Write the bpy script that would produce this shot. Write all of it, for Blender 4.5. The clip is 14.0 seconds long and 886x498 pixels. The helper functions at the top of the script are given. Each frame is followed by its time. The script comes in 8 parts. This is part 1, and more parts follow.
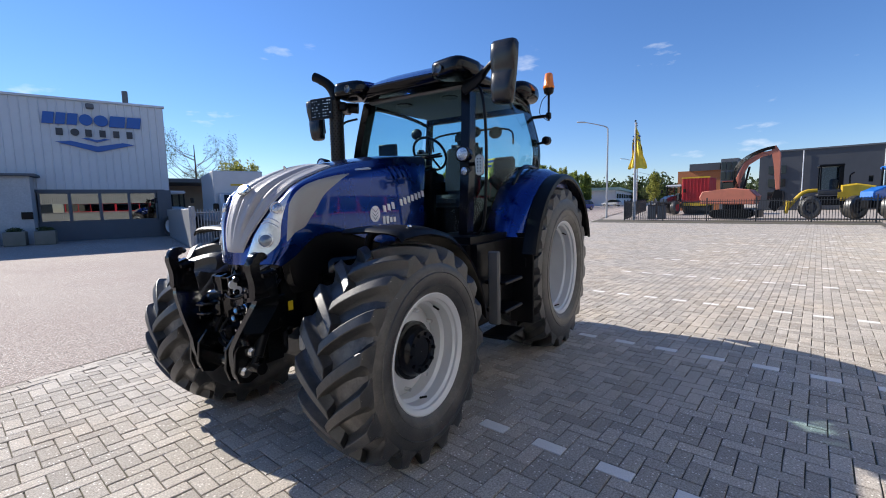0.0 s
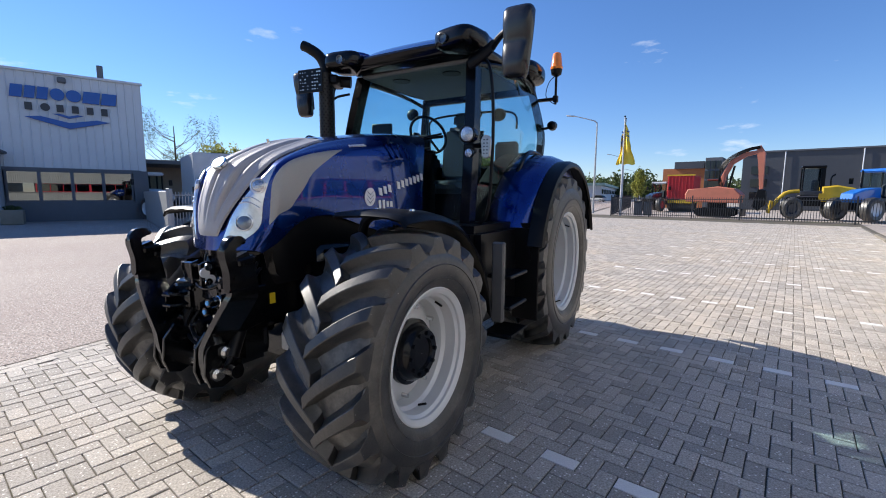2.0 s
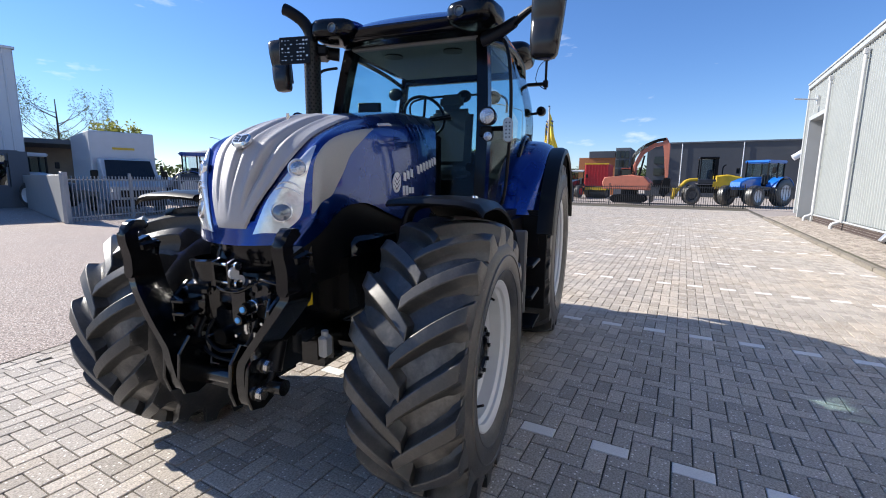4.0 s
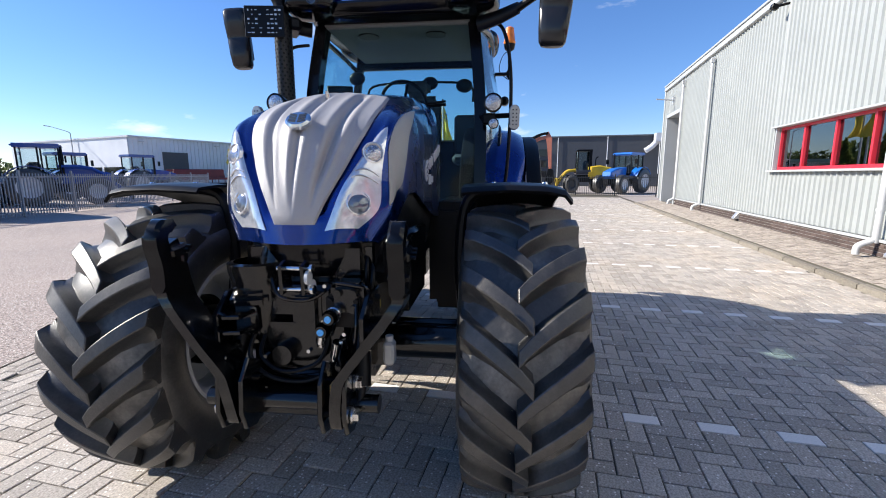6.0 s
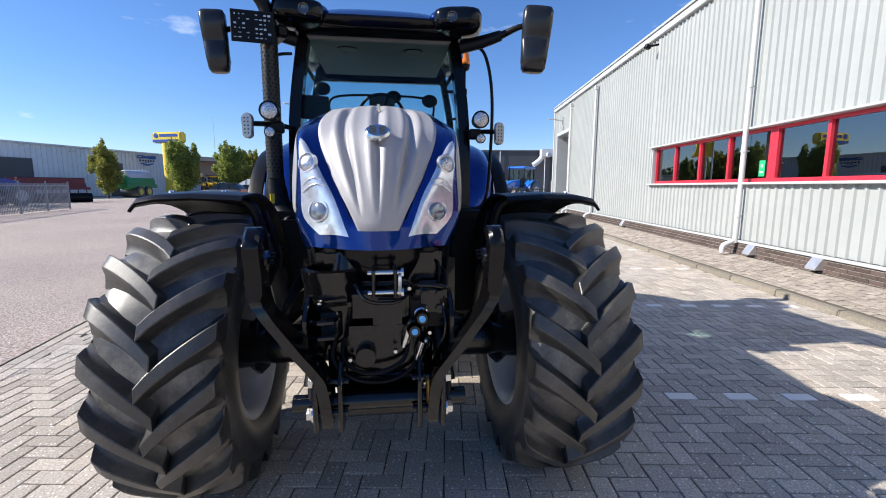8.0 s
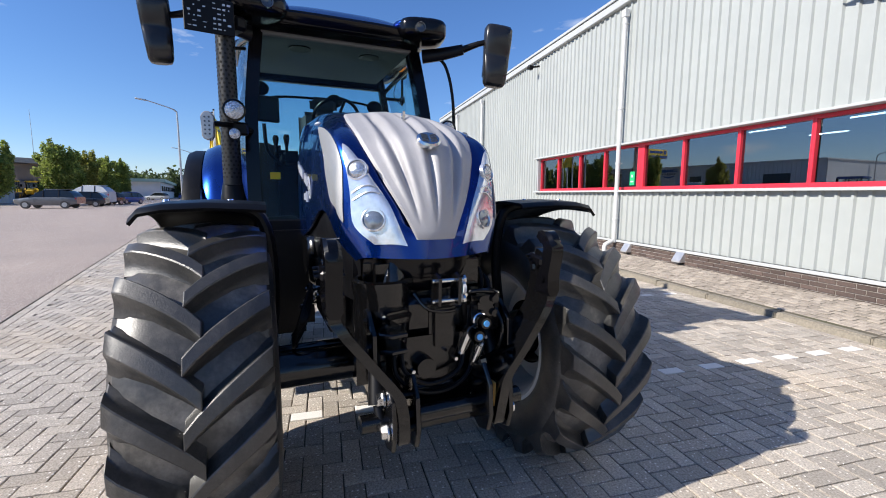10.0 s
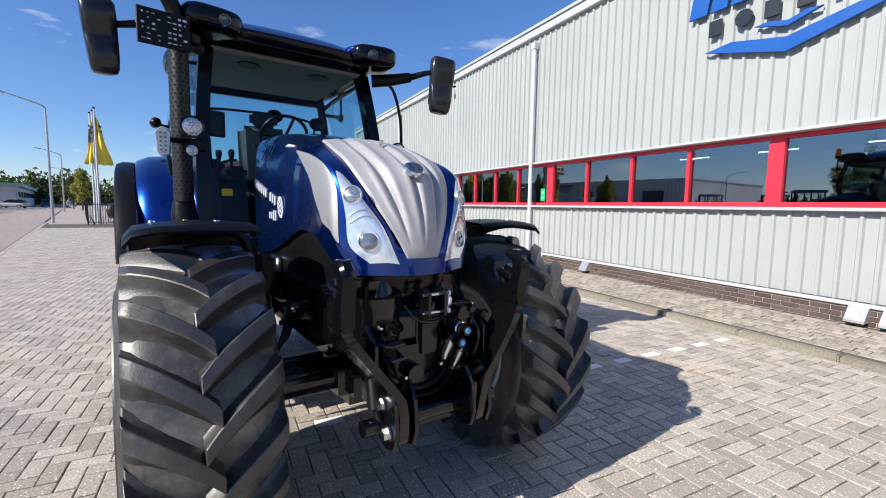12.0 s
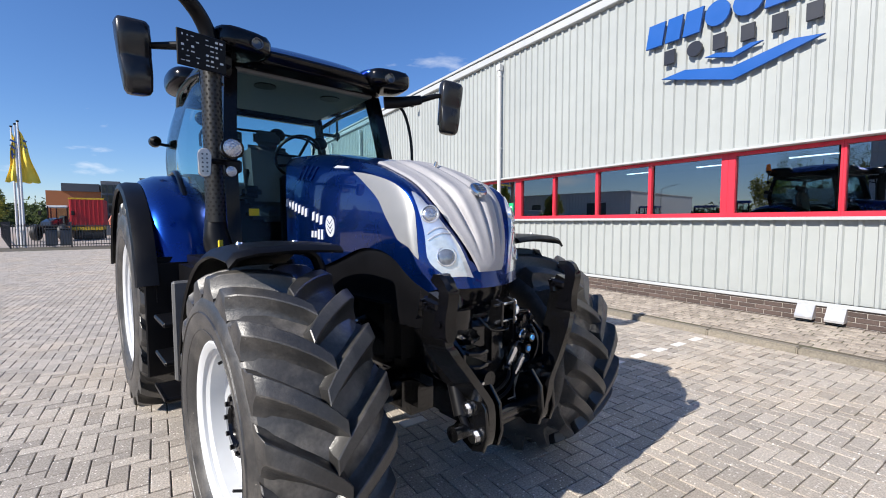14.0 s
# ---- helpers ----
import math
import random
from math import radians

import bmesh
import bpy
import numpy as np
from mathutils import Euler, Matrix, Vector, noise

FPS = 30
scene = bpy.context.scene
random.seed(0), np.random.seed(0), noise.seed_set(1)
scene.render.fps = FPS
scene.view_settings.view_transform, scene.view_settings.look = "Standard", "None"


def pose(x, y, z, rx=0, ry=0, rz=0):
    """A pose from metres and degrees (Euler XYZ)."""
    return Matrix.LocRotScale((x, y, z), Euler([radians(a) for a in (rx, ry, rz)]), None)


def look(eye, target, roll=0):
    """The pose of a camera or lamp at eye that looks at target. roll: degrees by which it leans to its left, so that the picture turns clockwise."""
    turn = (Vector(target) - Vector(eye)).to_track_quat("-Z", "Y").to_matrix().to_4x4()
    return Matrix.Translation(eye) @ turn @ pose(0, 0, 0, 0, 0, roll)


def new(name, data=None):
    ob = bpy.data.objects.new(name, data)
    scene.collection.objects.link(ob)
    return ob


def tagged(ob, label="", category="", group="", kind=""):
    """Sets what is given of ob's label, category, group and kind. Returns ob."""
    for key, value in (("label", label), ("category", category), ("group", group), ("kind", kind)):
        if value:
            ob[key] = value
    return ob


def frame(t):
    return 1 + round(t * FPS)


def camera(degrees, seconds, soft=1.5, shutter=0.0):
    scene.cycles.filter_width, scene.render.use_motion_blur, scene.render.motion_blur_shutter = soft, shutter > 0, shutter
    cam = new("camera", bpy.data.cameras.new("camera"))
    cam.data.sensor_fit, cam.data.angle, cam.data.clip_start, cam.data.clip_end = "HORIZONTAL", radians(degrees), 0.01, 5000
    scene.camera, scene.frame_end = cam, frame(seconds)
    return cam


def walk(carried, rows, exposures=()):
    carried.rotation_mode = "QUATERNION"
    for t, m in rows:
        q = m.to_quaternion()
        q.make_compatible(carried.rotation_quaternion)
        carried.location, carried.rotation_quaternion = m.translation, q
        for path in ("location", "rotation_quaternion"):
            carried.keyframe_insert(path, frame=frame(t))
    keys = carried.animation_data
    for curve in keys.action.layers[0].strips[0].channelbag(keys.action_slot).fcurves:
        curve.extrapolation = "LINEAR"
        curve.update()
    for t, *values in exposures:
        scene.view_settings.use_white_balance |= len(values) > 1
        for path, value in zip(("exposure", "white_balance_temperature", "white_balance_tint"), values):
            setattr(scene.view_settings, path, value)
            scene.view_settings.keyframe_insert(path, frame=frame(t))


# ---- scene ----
cam = camera(91.1, 14.0, soft=1.0)
METRES, EYE, TILT, LEAN, TURN = 4.438, 1.59, 0.0, 0.0, -49.2
ROWS = [
    (0.0, 0.0, 0.0, 0.0, -0.14, -5.94, 1.33),
    (0.5, -0.0098, 0.0311, -0.0023, -0.54, -6.29, 1.23),
    (1.0, -0.0171, 0.0569, -0.0058, -0.59, -6.54, 0.63),
    (1.5, -0.0203, 0.0662, -0.0063, -0.82, -6.75, 0.18),
    (2.0, -0.0266, 0.074, -0.0105, -2.0, -7.13, -0.3),
    (2.5, -0.0539, 0.0833, -0.0091, -3.73, -7.68, -0.8),
    (3.0, -0.1051, 0.0937, -0.0094, -6.12, -8.19, -1.07),
    (3.5, -0.1414, 0.115, -0.0109, -8.94, -8.46, -0.9),
    (6.0, -0.3506, 0.2281, -0.0206, -26.61, -9.63, 0.13),
    (6.5, -0.3859, 0.2436, -0.0213, -30.22, -9.14, 0.13),
    (7.0, -0.4311, 0.2506, -0.0205, -33.43, -8.56, -0.05),
    (9.5, -0.6014, 0.3564, -0.0263, -51.63, -7.73, -0.24),
    (10.0, -0.6184, 0.3971, -0.0223, -55.96, -7.17, -0.21),
    (10.5, -0.6415, 0.4205, -0.0168, -60.49, -6.73, -0.26),
    (11.0, -0.672, 0.4293, -0.0147, -63.85, -6.43, -0.53),
    (11.5, -0.6863, 0.4301, -0.0112, -66.1, -6.0, -0.81),
    (12.0, -0.6958, 0.4358, -0.0103, -67.61, -5.62, -0.88),
    (12.5, -0.701, 0.4589, -0.0107, -68.81, -5.47, -0.65),
    (13.0, -0.7067, 0.4874, -0.0127, -70.47, -5.15, -0.37),
    (13.5, -0.7329, 0.5116, -0.009, -72.52, -4.39, -0.17),
    (14.0, -0.7683, 0.5418, -0.0082, -74.17, -3.67, 0.11),
]
walk(cam, [(t, pose(0, 0, EYE, TILT, LEAN, TURN) @ pose(METRES * x, METRES * y, METRES * z, 90 + pitch, roll, yaw)) for t, x, y, z, yaw, pitch, roll in ROWS],
     [(0.0, 0.54), (3.5, 0.71), (6.5, 0.76), (9.5, 0.61), (14.0, 0.52)])

# ---- light: clear midday sky and one low autumn sun ----
SUN_AZ, SUN_EL = 98.8, 33.4
world = bpy.data.worlds.new("world")
scene.world = world
world.use_nodes = True
wn = world.node_tree
wn.nodes.clear()
w_out = wn.nodes.new("ShaderNodeOutputWorld")
w_bg = wn.nodes.new("ShaderNodeBackground")
w_sky = wn.nodes.new("ShaderNodeTexSky")
w_sky.sky_type = "NISHITA"
w_sky.sun_disc = False
w_sky.sun_elevation = radians(SUN_EL)
w_sky.sun_rotation = radians(90 - SUN_AZ)
w_sky.air_density, w_sky.dust_density, w_sky.ozone_density = 1.0, 0.0, 5.0
w_bg.inputs["Strength"].default_value = SKY_STRENGTH = 0.071
# thin scattered clouds low in the sky
w_tc = wn.nodes.new("ShaderNodeTexCoord")
w_map = wn.nodes.new("ShaderNodeMapping")
w_map.inputs["Scale"].default_value = (5.0, 5.0, 17.0)
w_noise = wn.nodes.new("ShaderNodeTexNoise")
w_noise.inputs["Scale"].default_value = 1.0
w_noise.inputs["Detail"].default_value = 7.0
w_noise.inputs["Roughness"].default_value = 0.55
w_ramp = wn.nodes.new("ShaderNodeValToRGB")
w_ramp.color_ramp.elements[0].position, w_ramp.color_ramp.elements[1].position = 0.645, 0.83
w_sep = wn.nodes.new("ShaderNodeSeparateXYZ")
w_band = wn.nodes.new("ShaderNodeValToRGB")
w_band.color_ramp.elements[0].position, w_band.color_ramp.elements[1].position = 0.02, 0.10
e = w_band.color_ramp.elements.new(0.26)
e.color = (1, 1, 1, 1)
e = w_band.color_ramp.elements.new(0.42)
e.color = (0, 0, 0, 1)
w_mul = wn.nodes.new("ShaderNodeMath")
w_mul.operation = "MULTIPLY"
w_mix = wn.nodes.new("ShaderNodeMixRGB")
w_mix.inputs["Color2"].default_value = (11.0, 11.3, 11.8, 1)
L = wn.links.new
L(w_tc.outputs["Generated"], w_map.inputs["Vector"])
L(w_map.outputs["Vector"], w_noise.inputs["Vector"])
L(w_noise.outputs["Fac"], w_ramp.inputs["Fac"])
L(w_tc.outputs["Generated"], w_sep.inputs["Vector"])
L(w_sep.outputs["Z"], w_band.inputs["Fac"])
L(w_ramp.outputs["Color"], w_mul.inputs[0])
L(w_band.outputs["Color"], w_mul.inputs[1])
L(w_mul.outputs["Value"], w_mix.inputs["Fac"])
w_hsv = wn.nodes.new("ShaderNodeHueSaturation")
w_hsv.inputs["Saturation"].default_value, w_hsv.inputs["Value"].default_value = 1.10, 1.30
w_tint = wn.nodes.new("ShaderNodeMixRGB")
w_tint.blend_type = "MULTIPLY"
w_tint.inputs["Fac"].default_value = 1.0
w_tint.inputs["Color2"].default_value = (0.95, 0.965, 1.13, 1)
L(w_sky.outputs["Color"], w_hsv.inputs["Color"])
L(w_hsv.outputs["Color"], w_tint.inputs["Color1"])
w_lift = wn.nodes.new("ShaderNodeMapRange")
w_lift.inputs["From Min"].default_value, w_lift.inputs["From Max"].default_value = 0.12, 0.6
w_lift.inputs["To Min"].default_value, w_lift.inputs["To Max"].default_value = 1.0, 1.10
w_scale = wn.nodes.new("ShaderNodeVectorMath")
w_scale.operation = "SCALE"
L(w_sep.outputs["Z"], w_lift.inputs["Value"])
L(w_tint.outputs["Color"], w_scale.inputs[0])
L(w_lift.outputs["Result"], w_scale.inputs["Scale"])
L(w_scale.outputs["Vector"], w_mix.inputs["Color1"])
L(w_mix.outputs["Color"], w_bg.inputs["Color"])
L(w_bg.outputs["Background"], w_out.inputs["Surface"])
sun_data = bpy.data.lights.new("sun", "SUN")
sun_data.energy, sun_data.angle, sun_data.color = 5.0, radians(0.53), (1.0, 0.94, 0.85)
sun = new("sun", sun_data)
_az, _el = radians(SUN_AZ), radians(SUN_EL)
sun.matrix_world = look((40 * math.cos(_az), 40 * math.sin(_az), 30), (40 * math.cos(_az) - math.cos(_el) * math.cos(_az), 40 * math.sin(_az) - math.cos(_el) * math.sin(_az), 30 - math.sin(_el)))


# ---- materials ----
def material(name, color, rough=0.6, metal=0.0, grain=0.0, grain_scale=60.0, stain=0.0, stain_scale=2.0, stain_color=None, bump=0.0, bump_scale=200.0, coat=0.0, island=0.0, objrand=0.0, spec=0.5, world_space=False, speck=0.0, speck_scale=55.0, speck_size=0.2):
    m = bpy.data.materials.new(name)
    m.use_nodes = True
    nt = m.node_tree
    b = nt.nodes["Principled BSDF"]
    b.inputs["Roughness"].default_value = rough
    b.inputs["Metallic"].default_value = metal
    b.inputs["Coat Weight"].default_value = coat
    b.inputs["Coat Roughness"].default_value = 0.03
    b.inputs["Specular IOR Level"].default_value = spec
    tc = nt.nodes.new("ShaderNodeTexCoord")
    coords = nt.nodes.new("ShaderNodeNewGeometry").outputs["Position"] if world_space else tc.outputs["Object"]
    rgb = nt.nodes.new("ShaderNodeRGB")
    rgb.outputs[0].default_value = (*color, 1)
    out = rgb.outputs[0]
    ln = nt.links.new

    def noise_tex(scale, detail=5.0, rough_=0.6):
        n = nt.nodes.new("ShaderNodeTexNoise")
        n.inputs["Scale"].default_value, n.inputs["Detail"].default_value, n.inputs["Roughness"].default_value = scale, detail, rough_
        ln(coords, n.inputs["Vector"])
        return n

    def scaled(color_socket, fac_socket, lo, hi):
        mr = nt.nodes.new("ShaderNodeMapRange")
        mr.inputs["From Min"].default_value, mr.inputs["From Max"].default_value = 0.25, 0.75
        mr.inputs["To Min"].default_value, mr.inputs["To Max"].default_value = lo, hi
        ln(fac_socket, mr.inputs["Value"])
        mu = nt.nodes.new("ShaderNodeVectorMath")
        mu.operation = "SCALE"
        ln(color_socket, mu.inputs[0])
        ln(mr.outputs["Result"], mu.inputs["Scale"])
        return mu.outputs["Vector"]

    if stain:
        n = noise_tex(stain_scale, 4.0)
        if stain_color:
            mx = nt.nodes.new("ShaderNodeMixRGB")
            rp = nt.nodes.new("ShaderNodeMapRange")
            rp.inputs["From Min"].default_value, rp.inputs["From Max"].default_value, rp.inputs["To Max"].default_value = 0.45, 0.75, stain
            ln(n.outputs["Fac"], rp.inputs["Value"])
            ln(rp.outputs["Result"], mx.inputs["Fac"])
            ln(out, mx.inputs["Color1"])
            mx.inputs["Color2"].default_value = (*stain_color, 1)
            out = mx.outputs["Color"]
        else:
            out = scaled(out, n.outputs["Fac"], 1 - stain, 1 + stain)
        rr = nt.nodes.new("ShaderNodeMapRange")
        rr.inputs["From Min"].default_value, rr.inputs["From Max"].default_value = 0.3, 0.7
        rr.inputs["To Min"].default_value, rr.inputs["To Max"].default_value = max(0.02, rough * 0.85), min(1, rough * 1.15)
        ln(n.outputs["Fac"], rr.inputs["Value"])
        ln(rr.outputs["Result"], b.inputs["Roughness"])
    if grain:
        out = scaled(out, noise_tex(grain_scale, 3.0).outputs["Fac"], 1 - grain, 1 + grain)
    if island:
        g = nt.nodes.new("ShaderNodeNewGeometry")
        mr = nt.nodes.new("ShaderNodeMapRange")
        mr.inputs["To Min"].default_value, mr.inputs["To Max"].default_value = 0.25, 0.75
        ln(g.outputs["Random Per Island"], mr.inputs["Value"])
        out = scaled(out, mr.outputs["Result"], 1 - island, 1 + island)
    if objrand:
        g = nt.nodes.new("ShaderNodeObjectInfo")
        mr = nt.nodes.new("ShaderNodeMapRange")
        mr.inputs["To Min"].default_value, mr.inputs["To Max"].default_value = 0.25, 0.75
        ln(g.outputs["Random"], mr.inputs["Value"])
        out = scaled(out, mr.outputs["Result"], 1 - objrand, 1 + objrand)
    if speck:  # pale stone chips in the mix
        vo = nt.nodes.new("ShaderNodeTexVoronoi")
        vo.inputs["Scale"].default_value = speck_scale
        ln(coords, vo.inputs["Vector"])
        near_ = nt.nodes.new("ShaderNodeMath")
        near_.operation = "LESS_THAN"
        near_.inputs[1].default_value = speck_size
        ln(vo.outputs["Distance"], near_.inputs[0])
        sepc = nt.nodes.new("ShaderNodeSeparateColor")
        ln(vo.outputs["Color"], sepc.inputs["Color"])
        some = nt.nodes.new("ShaderNodeMath")
        some.operation = "LESS_THAN"
        some.inputs[1].default_value = speck
        ln(sepc.outputs["Red"], some.inputs[0])
        both_ = nt.nodes.new("ShaderNodeMath")
        both_.operation = "MULTIPLY"
        ln(near_.outputs[0], both_.inputs[0])
        ln(some.outputs[0], both_.inputs[1])
        mx = nt.nodes.new("ShaderNodeMixRGB")
        mx.inputs["Color2"].default_value = (0.78, 0.74, 0.68, 1)
        ln(both_.outputs[0], mx.inputs["Fac"])
        ln(out, mx.inputs["Color1"])
        out = mx.outputs["Color"]
    ln(out, b.inputs["Base Color"])
    if bump:
        n = noise_tex(bump_scale, 3.0)
        bp = nt.nodes.new("ShaderNodeBump")
        bp.inputs["Strength"].default_value, bp.inputs["Distance"].default_value = min(1.0, bump), 0.004
        ln(n.outputs["Fac"], bp.inputs["Height"])
        ln(bp.outputs["Normal"], b.inputs["Normal"])
    return m


def glass_material(name, tint=(0.75, 0.85, 0.82), gloss=0.16, shine=(1, 1, 1), edge=0.9):
    m = bpy.data.materials.new(name)
    m.use_nodes = True
    nt = m.node_tree
    nt.nodes.clear()
    out = nt.nodes.new("ShaderNodeOutputMaterial")
    mix = nt.nodes.new("ShaderNodeMixShader")
    tr = nt.nodes.new("ShaderNodeBsdfTransparent")
    gl = nt.nodes.new("ShaderNodeBsdfGlossy")
    fr = nt.nodes.new("ShaderNodeLayerWeight")
    fr.inputs["Blend"].default_value = 0.5
    pw = nt.nodes.new("ShaderNodeMath")
    pw.operation = "POWER"
    pw.inputs[1].default_value = 5.0
    ad = nt.nodes.new("ShaderNodeMapRange")
    ad.inputs["To Min"].default_value, ad.inputs["To Max"].default_value = gloss, edge
    tr.inputs["Color"].default_value = (*tint, 1)
    gl.inputs["Color"].default_value = (*shine, 1)
    gl.inputs["Roughness"].default_value = 0.005
    nt.links.new(fr.outputs["Facing"], pw.inputs[0])
    nt.links.new(pw.outputs[0], ad.inputs[0])
    nt.links.new(ad.outputs[0], mix.inputs[0])
    nt.links.new(tr.outputs[0], mix.inputs[1])
    nt.links.new(gl.outputs[0], mix.inputs[2])
    nt.links.new(mix.outputs[0], out.inputs["Surface"])
    return m


def emitter(name, color, strength):
    m = bpy.data.materials.new(name)
    m.use_nodes = True
    b = m.node_tree.nodes["Principled BSDF"]
    b.inputs["Emission Color"].default_value = (*color, 1)
    b.inputs["Emission Strength"].default_value = strength
    return m


M_PAVER = material("paver_concrete", (0.415, 0.37, 0.32), 0.82, grain=0.5, grain_scale=90, stain=0.6, stain_scale=0.7, stain_color=(0.50, 0.41, 0.31), bump=1.0, bump_scale=120, island=0.2, world_space=True, speck=0.35, speck_scale=44.0, speck_size=0.25)
M_PAVER_ONE = material("paver_concrete_single", (0.415, 0.37, 0.32), 0.82, grain=0.5, grain_scale=90, stain=0.6, stain_scale=0.7, stain_color=(0.50, 0.41, 0.31), bump=1.0, bump_scale=120, objrand=0.2, world_space=True, speck=0.35, speck_scale=44.0, speck_size=0.25)
M_WALK = material("walkway_cobble", (0.36, 0.31, 0.26), 0.85, grain=0.4, grain_scale=110, stain=0.5, stain_scale=1.3, stain_color=(0.28, 0.24, 0.19), bump=0.9, bump_scale=200, island=0.22, world_space=True)
M_PAVER_WHITE = material("paver_white", (0.78, 0.75, 0.71), 0.8, grain=0.12, grain_scale=90, bump=0.4)
M_JOINT = material("joint_sand", (0.105, 0.088, 0.068), 0.95, grain=0.5, grain_scale=120, stain=0.8, stain_scale=0.9, stain_color=(0.075, 0.085, 0.035), world_space=True)
M_FARPAVE = material("far_paving", (0.37, 0.32, 0.28), 0.9, grain=0.3, grain_scale=9, stain=0.15, stain_scale=0.25)
M_ASPHALT = material("asphalt", (0.315, 0.255, 0.222), 0.9, grain=0.95, grain_scale=45, stain=0.18, stain_scale=0.35, bump=1.0, bump_scale=70, speck=0.6, speck_scale=60.0, speck_size=0.28)
M_KERB = material("kerb_concrete", (0.225, 0.20, 0.16), 0.85, grain=0.3, grain_scale=60, stain=0.5, stain_scale=1.1, stain_color=(0.14, 0.135, 0.09), bump=0.5, bump_scale=90, objrand=0.1)
M_CLAD = material("clad_white", (0.355, 0.375, 0.365), 0.42, stain=0.05, stain_scale=0.6, grain=0.03, grain_scale=4)
M_CLAD_TOP = material("clad_trim_white", (0.44, 0.455, 0.455), 0.4, stain=0.06, stain_scale=1.0)
M_BRICK = material("brick_brown", (0.088, 0.062, 0.053), 0.85, grain=0.3, grain_scale=50, objrand=0.3, bump=0.5, bump_scale=80)
M_MORTAR = material("mortar", (0.46, 0.43, 0.39), 0.95, grain=0.2, grain_scale=80, stain=0.2, stain_scale=2)
M_RED = material("red_window_paint", (0.62, 0.028, 0.05), 0.35, stain=0.06, stain_scale=3)
M_PVC = material("downpipe_white", (0.56, 0.565, 0.56), 0.4, stain=0.1, stain_scale=2)
M_ALU = material("aluminium", (0.62, 0.62, 0.62), 0.38, metal=0.7, stain=0.12, stain_scale=8)
M_LOGOBLUE = material("sign_blue", (0.008, 0.085, 0.34), 0.4, stain=0.05)
M_LOGOBLACK = material("sign_black", (0.02, 0.022, 0.03), 0.4, stain=0.05)
M_WINGLASS = glass_material("window_glass", (0.30, 0.36, 0.40), 0.20)
M_CABGLASS = glass_material("cab_glass", (0.78, 0.885, 0.90), 0.010, edge=0.7)
M_SHOPGLASS = glass_material("shop_glass", (0.12, 0.14, 0.16), 0.16)
# showroom dimness put into the colour; also the hall roof's own grey
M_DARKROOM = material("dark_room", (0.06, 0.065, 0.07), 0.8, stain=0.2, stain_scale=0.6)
M_TUBE = emitter("strip_lamp", (1, 1, 0.95), 11.0)
M_BLUE = material("tractor_blue_metallic", (0.0004, 0.029, 0.20), 0.27, metal=0.9, coat=0.8, grain=0.06, grain_scale=900, stain=0.03, stain_scale=3)
M_GREYMESH = material("grille_grey", (0.37, 0.362, 0.372), 0.45, metal=0.1, grain=0.3, grain_scale=500, stain=0.06, stain_scale=4, bump=0.3, bump_scale=700)
M_SIDEMESH = material("side_mesh_grey", (0.30, 0.30, 0.30), 0.45, metal=0.45, grain=0.3, grain_scale=700, stain=0.05, stain_scale=5)
M_BLACK = material("black_plastic", (0.004, 0.004, 0.005), 0.40, grain=0.2, grain_scale=300, stain=0.2, stain_scale=5, spec=0.2)
M_GLOSSBLACK = material("black_gloss", (0.003, 0.003, 0.004), 0.16, stain=0.1, stain_scale=4, spec=0.3)
M_CASTBLACK = material("black_cast_iron", (0.003, 0.003, 0.0034), 0.15, grain=0.2, grain_scale=120, stain=0.25, stain_scale=7, bump=0.3, bump_scale=45, spec=0.4, coat=0.3)
M_RUBBER = material("tyre_rubber", (0.024, 0.0233, 0.0225), 0.42, grain=0.35, grain_scale=90, stain=0.75, stain_scale=7, stain_color=(0.11, 0.10, 0.088), bump=0.3, bump_scale=150, spec=0.8, speck=0.035, speck_scale=70.0, speck_size=0.10)
M_TYRE = material("tyre_rubber_dusty", (0.046, 0.044, 0.041), 0.38, grain=0.25, grain_scale=70, stain=0.95, stain_scale=5, stain_color=(0.23, 0.21, 0.185), bump=0.2, bump_scale=150, spec=0.6)
M_RIM = material("rim_silver_white", (0.60, 0.615, 0.63), 0.35, metal=0.15, stain=0.06, stain_scale=5)
M_CHROME = material("bright_steel", (0.70, 0.70, 0.70), 0.18, metal=1.0, stain=0.1, stain_scale=20)
M_LAMP = material("lamp_reflector", (0.75, 0.76, 0.78), 0.16, metal=0.65, stain=0.2, stain_scale=22, coat=1.0, bump=0.25, bump_scale=45)
M_PROJECTOR = material("projector_glass", (0.20, 0.22, 0.25), 0.10, metal=0.5, coat=1.0, stain=0.3, stain_scale=30)
M_LENS = material("lamp_lens_dark", (0.06, 0.065, 0.075), 0.08, metal=0.3, coat=1.0, stain=0.1, stain_scale=30)
M_ORANGE = material("amber_plastic", (0.85, 0.22, 0.02), 0.2, coat=0.6, stain=0.1, stain_scale=20)
M_MIRRORBACK = material("mirror_back_black", (0.016, 0.016, 0.017), 0.22, stain=0.15, stain_scale=6, spec=0.5)
M_YELLOW = material("yellow_sticker", (0.80, 0.58, 0.02), 0.5, stain=0.1)
M_SEAT = material("seat_fabric", (0.035, 0.04, 0.05), 0.8, grain=0.2, grain_scale=200, stain=0.2, stain_scale=6)
M_CABDARK = material("cab_trim_dark", (0.006, 0.006, 0.007), 0.75, grain=0.2, grain_scale=200, stain=0.2, stain_scale=5, spec=0.1)
M_CLEARLAMP = material("marker_lamp_clear", (0.34, 0.34, 0.35), 0.15, metal=0.3, stain=0.15, stain_scale=40, coat=0.6)
